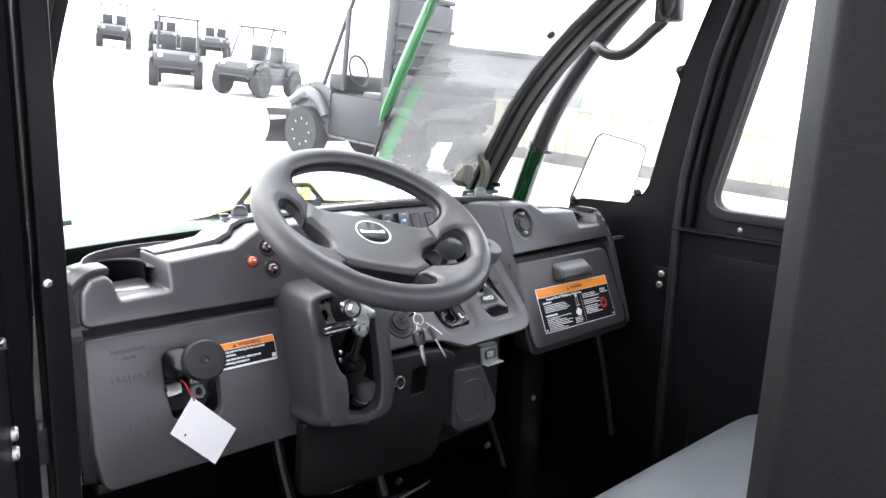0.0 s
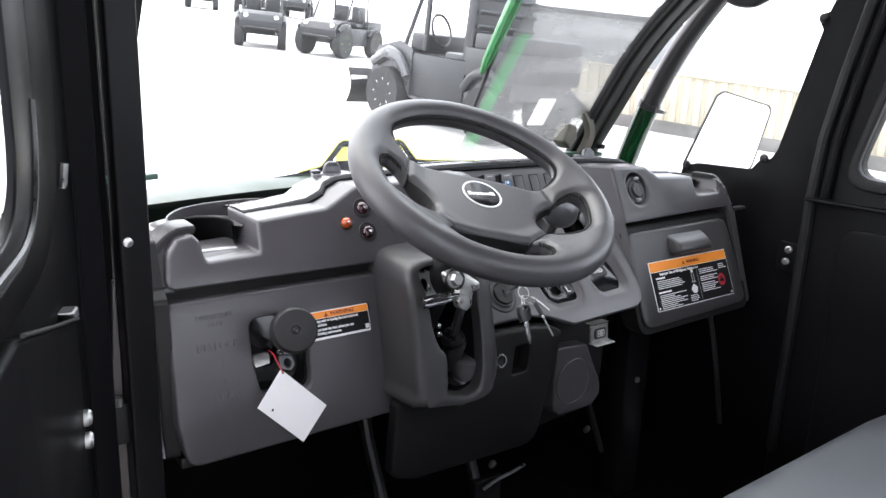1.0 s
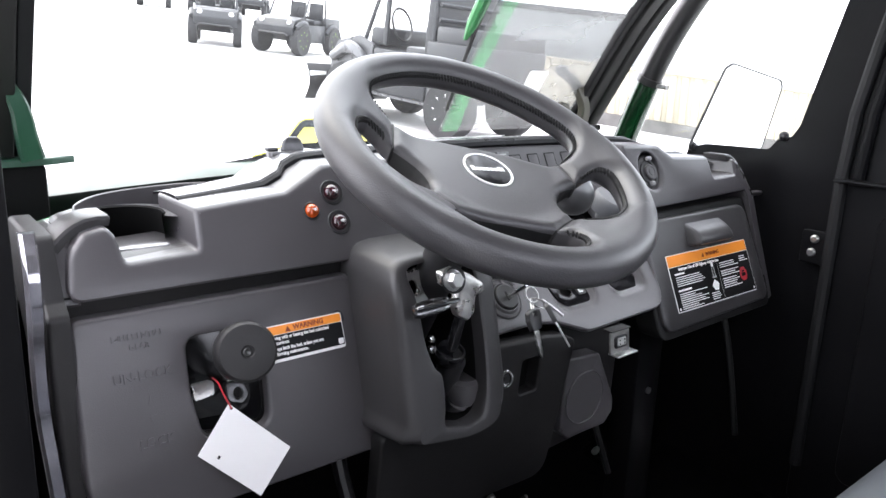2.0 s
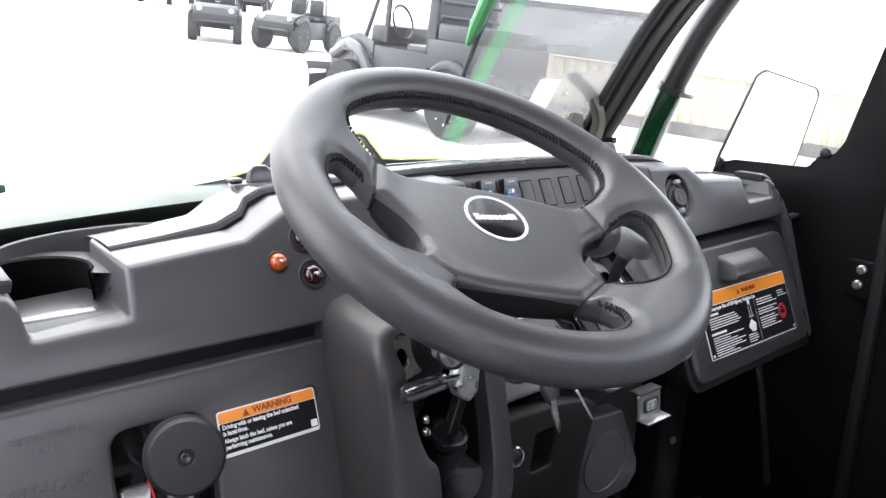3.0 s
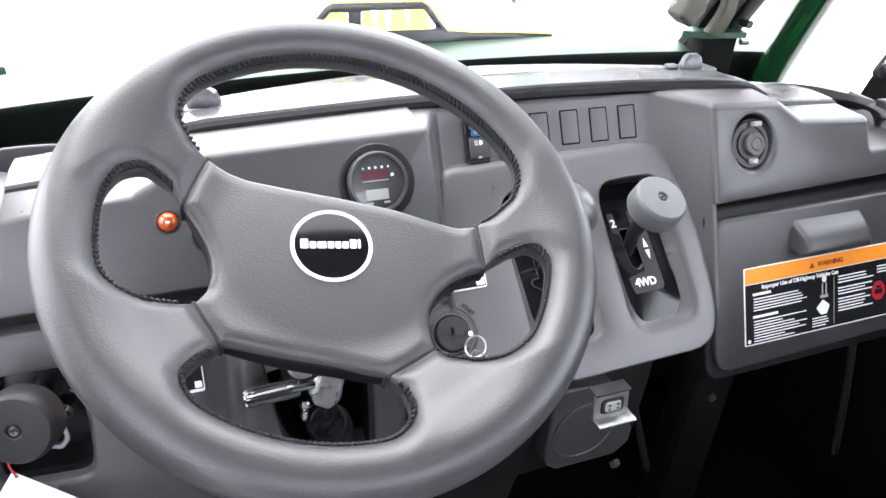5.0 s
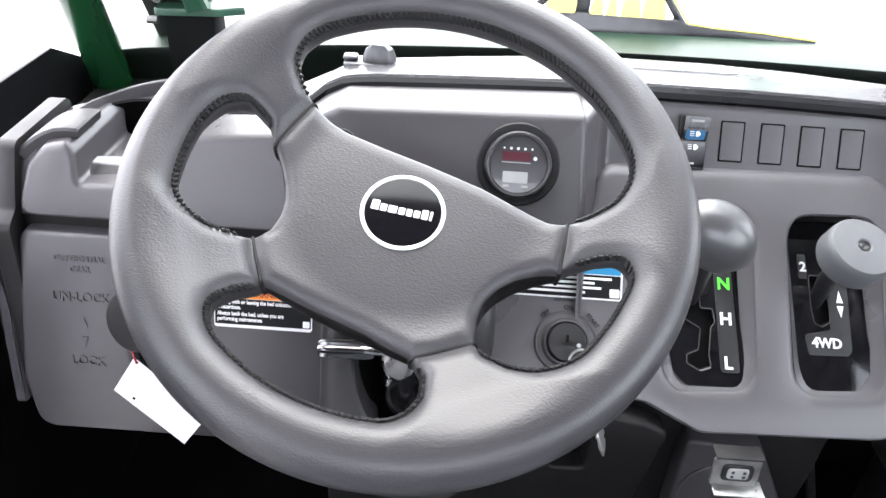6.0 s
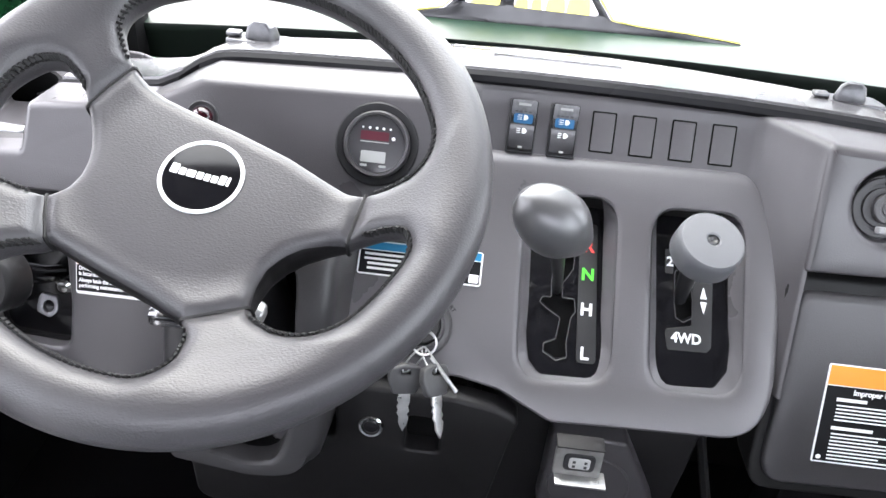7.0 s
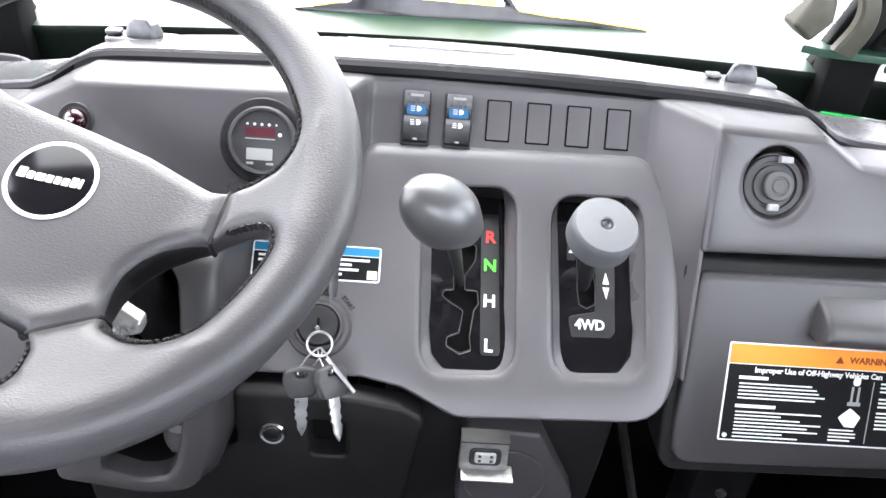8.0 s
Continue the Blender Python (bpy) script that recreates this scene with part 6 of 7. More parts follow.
def make_key_label():
    m = on_panel(0.8605, 1.1665, 0.0003)
    t = thing("starting_label", "small blue and black instruction label with white border", "label", m.translation)
    part("backing", slab([rect(-0.0545, -0.0155, 0.0545, 0.0150, 0.003)], 0.0005, 0, on(m)), WHITE, t)
    q = m @ Matrix.Translation((0, 0, 0.0006))
    part("blue_band", slab([rect(-0.0530, 0.0070, 0.0530, 0.0138, 0.001)], 0.0003, 0, on(q)), BLUE, t)
    part("black_field", slab([rect(-0.0530, -0.0140, 0.0530, 0.0062, 0.001)], 0.0003, 0, on(q)), PRINTBLACK, t)
    f = m @ Matrix.Translation((0, 0, 0.0011))
    for x0, y, x1 in ((-0.049, 0.0030, 0.045), (-0.049, -0.0012, 0.030), (-0.046, -0.0054, 0.036), (-0.046, -0.0096, 0.022)):
        part("text_bar", bars([(x0, y - 0.0011, x1, y + 0.0010)], f, 0.0002), WHITE, t)
    part("corner_mark", slab([rect(0.0435, -0.0130, 0.0520, -0.0055, 0.001)], 0.0003, 0, on(f)), WHITE, t)
    return t


make_key_label()


def make_embossing():
    def em(text, x, z, size):
        m = facing(x, L_PANEL(z) - 0.0007, z, 0.36)
        part("embossed_letters", letters(text, size, m, 0.0008), DASH, dash)
    em("DIFFERENTIAL", 0.4395, 1.1620, 0.0072)
    em("GEAR", 0.4395, 1.1530, 0.0072)
    em("UN-LOCK", 0.4390, 1.1285, 0.0115)
    em("LOCK", 0.4420, 1.0710, 0.0115)
    for z, s in ((1.103, 1), (1.094, -1)):
        m = facing(0.4410, L_PANEL(z) - 0.0007, z, 0.36)
        part("embossed_arrow", slab([[(-0.003, 0), (0.003, 0), (0.0, s * 0.009)]], 0.0005, 0, on(m)), DASH, dash)


make_embossing()

# ---- cab, driver's side ----
def make_driver_post():
    t = thing("door_post", "black steel door post with rubber seal on the driver side", "post", (0.29, 0.87, 1.2))
    part("post_body", slab([rp([(0.2955, 0.847), (0.3200, 0.847), (0.3205, 0.875), (0.2955, 0.875)], 0.003)], 1.33, 0.002, lambda a, b, c: (a, b, 0.60 + c)), CABIN, t)
    # added strip imitating the pale ground visible through the door gap
    part("gap_view_strip", slab([rp([(0.2815, 0.62), (0.2945, 0.62), (0.2945, 1.275), (0.2925, 1.275), (0.2850, 1.15)], 0.001)], 0.004, 0.001, lambda a, b, c: (a, 0.872 - c, b)), GAPVIEW, t, "pale grey strip standing in for bright ground behind the gap")
    part("seal", slab([rp([(0.259, 0.64), (0.2950, 0.64), (0.2950, 1.92), (0.259, 1.92)], 0.002)], 0.004, 0.001, lambda a, b, c: (a, 0.879 - c, b)), DOORSEAL, t, "black rubber door seal")
    part("hinge", box(0.266, 0.856, 1.128, 0.2965, 0.880, 1.168, 0.004), BLACK, t)
    part("hinge_pin", tube([(0.288, 0.857, 1.166), (0.288, 0.857, 1.174)], 0.004, 10), STEEL, t)
    part("hinge", box(0.266, 0.862, 1.66, 0.2965, 0.880, 1.70, 0.004), BLACK, t)
    part("rivet", revolved([(0.004, 0), (0.004, 0.002), (0.001, 0.003)], Matrix.Translation((0.302, 0.8465, 1.312)) @ pose(0, 0, 0, 90, 0, 0), 12), STEEL, t)
    return t


make_driver_post()


def make_driver_side():
    t = thing("cab_side_panel", "black steel side panel ahead of the driver door", "panel", (XL, 1.15, 0.9))
    out = [(0.876, 0.60), (1.44, 0.60), (1.44, 1.20), (1.36, 1.240), (1.10, 1.235), (0.985, 1.20, 0.02), (0.876, 1.10)]
    part("side_sheet", slab([rp(out, 0.004)], 0.006, 0.0015, lambda a, b, c: (XL - 0.01 + c, a, b)), CABIN, t)
    part("bolt", revolved([(0.006, 0), (0.006, 0.004), (0.002, 0.005)], Matrix.Translation((0.300, 0.93, 1.09)) @ pose(0, 0, 0, 0, 90, 0), 12), STEEL, t)
    return t


make_driver_side()


def make_driver_door():
    H, D = Vector((0.2866, 0.8834, 0.0)), Vector((-0.284, -0.959, 0.0)).normalized()
    N = Vector((-D.y, D.x, 0.0))
    t = thing("cab_door", "open black driver door with a rounded window", "door", H + Vector((0, 0, 1.2)))
    m = lambda a, b, c: H + D * a + N * (c - 0.028) + Vector((0, 0, b))
    out = [(0.0, 0.62), (0.74, 0.62), (0.74, 1.93), (0.03, 1.93)]
    win = [(0.272, 1.378), (0.70, 1.378), (0.70, 1.84), (0.262, 1.84)]
    hole = [(0.165, 1.364), (0.715, 1.364), (0.715, 1.86), (0.165, 1.86)]
    part("door_frame", slab([rp(out, 0.01), rp(hole, 0.06, 10)], 0.020, 0.003, m), DOORPAINT, t)
    m2 = lambda a, b, c: m(a, b, c + 0.0200)
    part("window_seal", slab([rp([(0.216, 1.362), (0.72, 1.362), (0.72, 1.87), (0.206, 1.87)], 0.075, 10), rp(win, 0.05, 10)], 0.004, 0.0015, m2), DOORSEAL, t, "black rubber window seal")
    part("seal_bead", tube([m2(a, b, 0.004) for a, b in rp([(0.224, 1.367), (0.71, 1.367), (0.71, 1.85), (0.214, 1.85)], 0.07, 10)], 0.0024, 8), DARKSTEEL, t)
    part("pressed_rim", slab([rp([(0.140, 1.342), (0.73, 1.342), (0.73, 1.90), (0.140, 1.90)], 0.12, 10), rp([(0.216, 1.362), (0.72, 1.362), (0.72, 1.87), (0.206, 1.87)], 0.075, 10)], 0.004, 0.002, m2), DOORPAINT, t)
    part("pane", slab([rp(hole, 0.06, 10)], 0.004, 0, lambda a, b, c: m(a, b, c + 0.008)), GLASS, t, "clear window pane").visible_shadow = False
    part("edge_rib", tube([m(0.085, 0.66, 0.020), m(0.075, 1.24, 0.020), m(0.020, 1.90, 0.020)], 0.0025, 8), DOORPAINT, t)
    part("edge_seal", tube([m(0.010, 0.63, 0.016), m(0.006, 1.2, 0.016), m(0.006, 1.92, 0.016)], 0.011, 12), DOORSEAL, t)
    part("edge_channel", box(-0.012, -0.010, 0.64, 0.012, 0.010, 1.92, 0.003, None, Matrix.Translation(H + D * 0.055 + N * -0.004)), DOORPAINT, t)
    part("lower_panel", slab([rp([(0.156, 0.68), (0.72, 0.68), (0.72, 1.340), (0.325, 1.340), (0.156, 1.290)], 0.006)], 0.008, 0.003, m2), DOORPAINT, t)
    part("ledge_edge", tube([m(0.158, 1.292, 0.029), m(0.24, 1.316, 0.029), m(0.323, 1.341, 0.029)], 0.0012, 8), DARKSTEEL, t)
    part("ledge_tip", slab([rp([(0.148, 1.290), (0.172, 1.296), (0.176, 1.302), (0.152, 1.299)], 0.002)], 0.009, 0.002, m2), STEEL, t)
    for s, z in ((0.165, 1.2245), (0.167, 1.2090)):
        part("bolt", revolved([(0.0058, 0), (0.0058, 0.003), (0.0045, 0.0045), (0.0025, 0.0045), (0.0020, 0.003), (0.0005, 0.003)], Matrix.Translation(m(s, z, 0.0285)) @ N.to_track_quat("Z", "Y").to_matrix().to_4x4(), 20), STEEL, t, "zinc bolt head")
    part("catch_pin", tube([m(0.140, 1.375, 0.024), m(0.139, 1.391, 0.026)], 0.003, 10), STEEL, t)
    return t


make_driver_door()


def make_rear_post():
    t = thing("rear_door_post", "wide dark grey door post behind the driver door", "post", (0.30, 0.1, 1.2))
    part("post_body", slab([rp([(0.268, 0.168), (0.300, 0.1855), (0.345, 0.195), (0.345, -0.10), (0.268, -0.10)], 0.006)], 1.36, 0.002, lambda a, b, c: (a, b - 0.0196 * (c - 0.75), 0.60 + c)), REARPAINT, t)
    return t


make_rear_post()


def make_bench():
    t = thing("bench_seat", "blue-grey vinyl bench seat with a rounded front edge", "seat", (0.95, 0.45, 0.85))
    prof = [(0.16, 0.70), (0.16, 0.885), (0.22, 0.905), (0.35, 0.908), (0.50, 0.915), (0.60, 0.920), (0.66, 0.917), (0.706, 0.905), (0.734, 0.870), (0.740, 0.80), (0.715, 0.74), (0.70, 0.70)]
    pts = [(p.x, p.y) for p in spline([(a, b, 0) for a, b in prof], 4)]
    rows = []
    for x, s in ((0.405, 0.90), (0.412, 0.96), (0.43, 0.99), (0.47, 1.0), (0.93, 1.0), (0.95, 0.985), (0.97, 1.0), (1.46, 1.0), (1.50, 0.99), (1.52, 0.96), (1.527, 0.90)):
        rows.append([(x, 0.44 + (y - 0.44) * s, 0.80 + (z - 0.80) * s) for y, z in pts])
    part("cushion", lofted(rows, True, True), VINYL, t)
    back = [(0.02, 0.92), (0.06, 0.90), (0.15, 0.915), (0.17, 1.00), (0.12, 1.22), (0.075, 1.40), (0.04, 1.42), (0.005, 1.40), (0.0, 1.20)]
    pb = [(p.x, p.y) for p in spline([(a, b, 0) for a, b in back], 4)]
    rows = []
    for x, s in ((0.405, 0.90), (0.42, 0.98), (0.47, 1.0), (1.46, 1.0), (1.51, 0.98), (1.527, 0.90)):
        rows.append([(x, 0.08 + (y - 0.08) * s, 1.15 + (z - 1.15) * s) for y, z in pb])
    part("backrest", lofted(rows, True, True), VINYL, t)
    part("seat_base", box(0.43, 0.0, 0.60, 1.50, 0.68, 0.72, 0.01), CABIN, t)
    return t


make_bench()

# ---- passenger side fittings ----
def make_mirror():
    t = thing("side_mirror", "white-looking door mirror in a thin dark frame", "mirror", (1.69, 1.2, 1.3))
    u = Vector((0.955, -0.296, 0.0))
    c = Vector((1.705, 1.206, 1.342))
    n = Vector((-0.296, -0.955, 0.0))
    m = lambda a, b, h: c + u * a + Vector((0, 0, b)) + n * h
    out = [(-0.136, -0.086), (0.060, -0.090), (0.096, 0.046), (0.090, 0.060), (-0.044, 0.090), (-0.062, 0.080)]
    hole = [(p[0] * 0.95 - 0.0006, p[1] * 0.955) for p in out]
    part("mirror_frame", slab([rp(out, 0.014), rp(hole, 0.013)], 0.005, 0.002, m), BLACK, t)
    part("mirror_glass", slab([rp(hole, 0.013)], 0.004, 0, m), MIRROR, t, "bright mirror glass")
    part("mirror_shell", slab([rp(out, 0.014)], 0.008, 0.004, lambda a, b, h: m(a * 0.94, b * 0.94, -h)), BLACK, t)
    part("mirror_arm", tube([m(-0.06, -0.080, -0.01), (1.655, 1.235, 1.255), (1.607, 1.20, 1.245)], 0.009, 10), BLACK, t)
    return t


make_mirror()


def make_quarter_glass():
    t = thing("quarter_window", "clear fixed quarter window beside the windscreen", "window", (XR + 0.01, 1.15, 1.4))
    out = [(1.01, 1.27), (1.40, 1.25), (1.33, 1.38), (1.05, 1.85), (0.915, 1.88)]
    part("pane", slab([rp(out, 0.02)], 0.003, 0, sideways(XR + 0.012)), GLASS, t).visible_shadow = False
    return t


make_quarter_glass()


def make_screen_clamp(side, label):
    """An over-centre clamp at a lower corner of the screen: side 1 is the passenger's, thrown shut; -1 the driver's, thrown open."""
    t = thing("screen_clamp", label, "clamp", (0.9465 + 0.48 * side, 1.44, 1.27), group="screen clamps")
    X = lambda x: 0.9465 + side * (x - 0.9465)
    P = lambda x, y, z: (X(x), y, z)
    if side > 0:
        line = [P(1.399, 1.428, 1.401), P(1.424, 1.419, 1.381), P(1.447, 1.413, 1.344), P(1.453, 1.416, 1.312), P(1.444, 1.425, 1.276)]
    else:
        line = [P(1.500, 1.400, 1.395), P(1.482, 1.405, 1.372), P(1.468, 1.410, 1.340), P(1.462, 1.418, 1.305), P(1.456, 1.425, 1.276)]
    arm = spline(line, 6)
    rows = []
    for i, p in enumerate(arm):
        d = (arm[min(i + 1, len(arm) - 1)] - arm[max(i - 1, 0)]).normalized()
        across = Vector((0, 1, 0)).cross(d).normalized()
        w = 0.0075 + 0.0065 * i / (len(arm) - 1)
        rows.append([p + across * a * w + Vector((0, b * 0.009, 0)) for a, b in ((-1, -0.6), (-0.75, -1), (0.75, -1), (1, -0.6), (1, 0.6), (0.75, 1), (-0.75, 1), (-1, 0.6))])
    part("arm", lofted(rows, True, True), CLAMPPAINT if side > 0 else CLAMPGREEN, t)
    part("ball", egg(Vector(line[0]) + Vector((-0.004, 0.002, 0.004)), (-1, 0.2, 0.3), 0.0145, 0.0120), BLACK, t)
    if side > 0:
        part("jaw", slab([rp([(1.372, 1.305), (1.398, 1.286), (1.420, 1.312), (1.416, 1.340), (1.390, 1.346)], 0.008)], 0.034, 0.006, lambda a, b, c: (a, 1.452 - c, b)), CLAMPPAINT, t)
        part("strap", slab([rp([(1.448, 1.350), (1.512, 1.372), (1.516, 1.386), (1.452, 1.368)], 0.003)], 0.012, 0.002, lambda a, b, c: (a, 1.428 - c, b)), STEEL, t, "bright steel strap")
    part("base", slab([rp([(X(1.404), 1.444, 0.001), (X(1.434), 1.428), (X(1.510), 1.418), (X(1.512), 1.480), (X(1.438), 1.476)], 0.006)], 0.009, 0.0025, lambda a, b, c: (a, b, 1.268 + c)), CLAMPGREEN, t, "green painted base plate")
    part("base_post", box(min(X(1.440), X(1.505)), 1.432, 1.176, max(X(1.440), X(1.505)), 1.476, 1.2685, 0.006), CAVITY, t)
    part("bolt", tube([P(1.500, 1.430, 1.290), P(1.500, 1.410, 1.291)], 0.006, 10), DARKSTEEL, t)
    part("bolt", tube([P(1.512, 1.434, 1.258), P(1.525, 1.432, 1.258)], 0.005, 10), ZINC, t)
    return t


make_screen_clamp(1, "olive over-centre clamp with green base at the windscreen corner")
make_screen_clamp(-1, "green clamp thrown open at the windscreen corner by the driver")


def make_grab_handle():
    t = thing("grab_handle", "black tubular grab handle on the roll cage", "handle", (1.57, 1.1, 1.65))
    x = 1.566
    part("handle_bar", tube(spline([(x, 1.196, 1.638), (x - 0.010, 1.172, 1.630), (x - 0.016, 1.138, 1.612), (x - 0.018, 1.097, 1.609), (x - 0.016, 1.060, 1.629), (x - 0.014, 1.030, 1.655), (x - 0.010, 1.004, 1.680), (x - 0.006, 0.985, 1.75), (x - 0.002, 0.985, 1.80)], 6), 0.0125, 14), DARKSTEEL, t)
    part("handle_clamp", box(x - 0.030, 0.965, 1.672, x + 0.006, 1.018, 1.760, 0.006), BLACK, t)
    part("buckle_ring", tube([(x - 0.034, 0.985 + 0.016 * math.cos(a), 1.712 + 0.034 * math.sin(a)) for a in [2 * math.pi * i / 20 for i in range(21)]], 0.005, 8, None, False), DARKSTEEL, t)
    return t


make_grab_handle()


def make_wiper():
    foot, head = Vector((0, 1.475, 1.275)), Vector((0, 1.06, 1.93))
    up = (head - foot).normalized()
    p = lambda x, b, out=0.0: Vector((x, 0, 0)) + foot + up * b + Vector((0, up.z, -up.y)) * out
    t = thing("wiper", "windscreen wiper with a bright green blade sleeve", "wiper", p(1.11, 0.1))
    part("blade_sleeve", tube([p(1.092, 0.20, 0.012), p(1.0935, 0.23, 0.012), p(1.096, 0.34, 0.012), p(1.10, 0.46, 0.012), p(1.103, 0.56, 0.012)], [0.004, 0.011, 0.0135, 0.012, 0.007], 10), GREEN, t, "bright green sleeve")
    part("blade_rubber", tube([p(1.114, 0.06, 0.006), p(1.106, 0.13, 0.006), p(1.099, 0.22, 0.006), p(1.106, 0.60, 0.006)], 0.0042, 8), RUBBER, t)
    part("wiper_arm", tube([p(1.112, 0.30, 0.028), p(1.125, 0.45, 0.030), p(1.15, 0.70, 0.026)], 0.006, 8), BLACK, t)
    return t


make_wiper()


# ---- front of the vehicle seen through the screen ----
def make_hood():
    t = thing("front_hood", "glossy dark green hood below the windscreen", "hood", (0.94, 1.55, 1.2))
    xs = [0.28, 0.30] + [0.35 + 0.05 * i for i in range(25)] + [1.575]
    def skin(profile):
        rows = []
        for dy, dz in profile:
            row = []
            for x in xs:
                d = x - 0.95
                row.append((x, 1.4885 - 0.132 * d * d + dy, 1.237 + 0.0167 * d - 0.018 * d * d - 0.016 * d ** 4 + dz - 0.10 * max(0, abs(d) - 0.62)))
            rows.append(row)
        return lofted(rows, False)
    part("hood_panel", skin(((0, 0), (0.006, 0.0015), (0.03, 0.0055), (0.065, 0.0085), (0.10, 0.006), (0.172, -0.008), (0.29, -0.06), (0.37, -0.14), (0.40, -0.32))), HOODPAINT, t)
    part("rear_flange", skin(((0.010, -0.075), (0.001, -0.012), (-0.001, -0.003), (0, 0.0))), SHADEDFLANGE, t, "rear flange of the hood, green darkened with painted shade")
    return t


def make_cowl_deck():
    t = thing("scuttle", "black scuttle channel between dashboard and hood", "scuttle", (0.94, 1.3, 1.18))
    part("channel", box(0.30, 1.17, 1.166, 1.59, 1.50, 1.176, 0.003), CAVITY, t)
    for line in ([(0.385, 1.19, 1.240), (0.402, 1.235, 1.237), (0.430, 1.270, 1.235), (0.475, 1.300, 1.233), (0.53, 1.318, 1.230)], [(1.515, 1.19, 1.240), (1.508, 1.25, 1.237), (1.490, 1.295, 1.235), (1.450, 1.322, 1.234), (1.40, 1.342, 1.232)]):
        sgn = 1 if line[0][0] < 1 else -1
        rows = [[(p.x + sgn * 0.010, p.y - 0.012, p.z - 0.004), (p.x + sgn * 0.004, p.y - 0.004, p.z), (p.x - sgn * 0.002, p.y + 0.003, p.z - 0.001), (p.x - sgn * 0.004, p.y + 0.007, p.z - 0.008), (p.x - sgn * 0.005, p.y + 0.008, p.z - 0.06)] for p in spline(line, 5)]
        part("body_edge", lofted(rows, False), GREEN, t, "bright green body edge")
    return t


# hood green darkened almost to black for its shaded rear face
SHADEDFLANGE = material("shaded_flange_paint", (0.0010, 0.0036, 0.0018), 0.5, 0, 0, vary=0.2, spec=0.3)
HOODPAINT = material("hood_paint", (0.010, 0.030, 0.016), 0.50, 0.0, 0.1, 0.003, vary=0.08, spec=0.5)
make_hood()
make_cowl_deck()


def make_hood_plate():
    t = thing("hood_plate", "black openwork plaque with yellow lettering blocks above the hood", "plaque", (0.95, 1.55, 1.23))
    m = lambda a, b, c: (a, 1.556 - c + 0.15 * (b - 1.26), b)
    out = [(0.70, 1.232), (0.72, 1.240), (0.785, 1.2475), (0.834, 1.2565, 0.01), (0.878, 1.301, 0.006), (0.888, 1.3055), (1.022, 1.3040), (1.0315, 1.299, 0.006), (1.0625, 1.2610, 0.01), (1.10, 1.2580), (1.165, 1.2555), (1.240, 1.2500), (1.25, 1.235)]
    left = [(0.858, 1.2665), (0.909, 1.2670), (0.911, 1.2935), (0.884, 1.2945)]
    right = [(0.928, 1.2670), (1.046, 1.2660), (1.024, 1.2945), (0.929, 1.2950)]
    part("plaque_body", slab([rp(out, 0.004), rp(left, 0.004), rp(right, 0.004)], 0.004, 0.001, m), GLOSS, t)
    for x0, x1 in ((0.868, 0.9095), (0.9285, 0.9455), (0.9505, 0.9640), (0.9705, 0.9960), (0.9985, 1.0300)):
        part("letter_block", slab([rp([(x0, 1.266), (x1 + 0.003, 1.2655), (x1 - 0.002, 1.2955), (x0 + 0.004, 1.2955)], 0.003)], 0.003, 0, lambda a, b, c: m(a, b, c)), YELLOW, t, "yellow letter block")
    line = [(0.785, 1.2490), (0.832, 1.2585), (0.876, 1.3030), (0.888, 1.3078), (1.022, 1.3063), (1.033, 1.3010), (1.0640, 1.2632), (1.10, 1.2595), (1.165, 1.2570), (1.240, 1.2515)]
    part("yellow_line", tube([m(a, b, 0.002) for a, b in line], 0.0022, 6), YELLOW, t, "yellow outline")
    return t


make_hood_plate()


# ---- under the dashboard ----
def make_pedals():
    t = thing("pedal_box", "black pedals with bright wire return springs in deep shade", "pedals", (0.85, 1.15, 0.75))
    part("spring_wire", tube(spline([(0.752, 1.085, 0.836), (0.768, 1.08, 0.834), (0.795, 1.08, 0.832), (0.820, 1.085, 0.829)], 6), 0.003, 8), STEEL, t, "bright return spring wire")
    part("spring_wire", tube(spline([(0.905, 1.085, 0.755), (0.93, 1.08, 0.768), (0.965, 1.08, 0.772), (0.998, 1.085, 0.774)], 6), 0.003, 8), STEEL, t, "bright return spring wire")
    for x, w in ((0.74, 0.07), (0.93, 0.06)):
        part("pedal_arm", tube([(x, 1.25, 1.00), (x, 1.20, 0.85), (x, 1.14, 0.74)], 0.011, 10), BLACK, t)
        part("pedal_pad", box(x - w / 2, 1.10, 0.70, x + w / 2, 1.115, 0.76, 0.004, None, None), RUBBER, t)
    for x, y, z in ((0.785, 1.08, 0.862), (0.915, 1.08, 0.805), (1.1476, 1.08, 0.8056)):
        part("bolt", revolved([(0.008, 0), (0.008, 0.005), (0.005, 0.007), (0.001, 0.007)], facing(x, y, z, -0.3), 6), STEEL, t, "zinc bolt head")
    return t


make_pedals()


def make_under_frame():
    t = thing("dash_support", "black square tube supports below the glovebox", "support", (1.25, 1.2, 0.9))
    part("upright", box(1.275, 1.10, 0.60, 1.345, 1.15, 1.03, 0.006), CABIN, t)
    part("brace", tube([(1.17, 1.18, 1.0), (1.26, 1.13, 0.70)], 0.006, 8), DARKSTEEL, t)
    part("cable", tube(spline([(1.52, 1.12, 1.05), (1.535, 1.08, 0.9), (1.55, 1.05, 0.72)], 5), 0.006, 8), DARKSTEEL, t)
    part("bolt", revolved([(0.006, 0), (0.006, 0.004), (0.001, 0.005)], facing(1.31, 1.10, 0.86, 0), 12), STEEL, t)
    return t


make_under_frame()


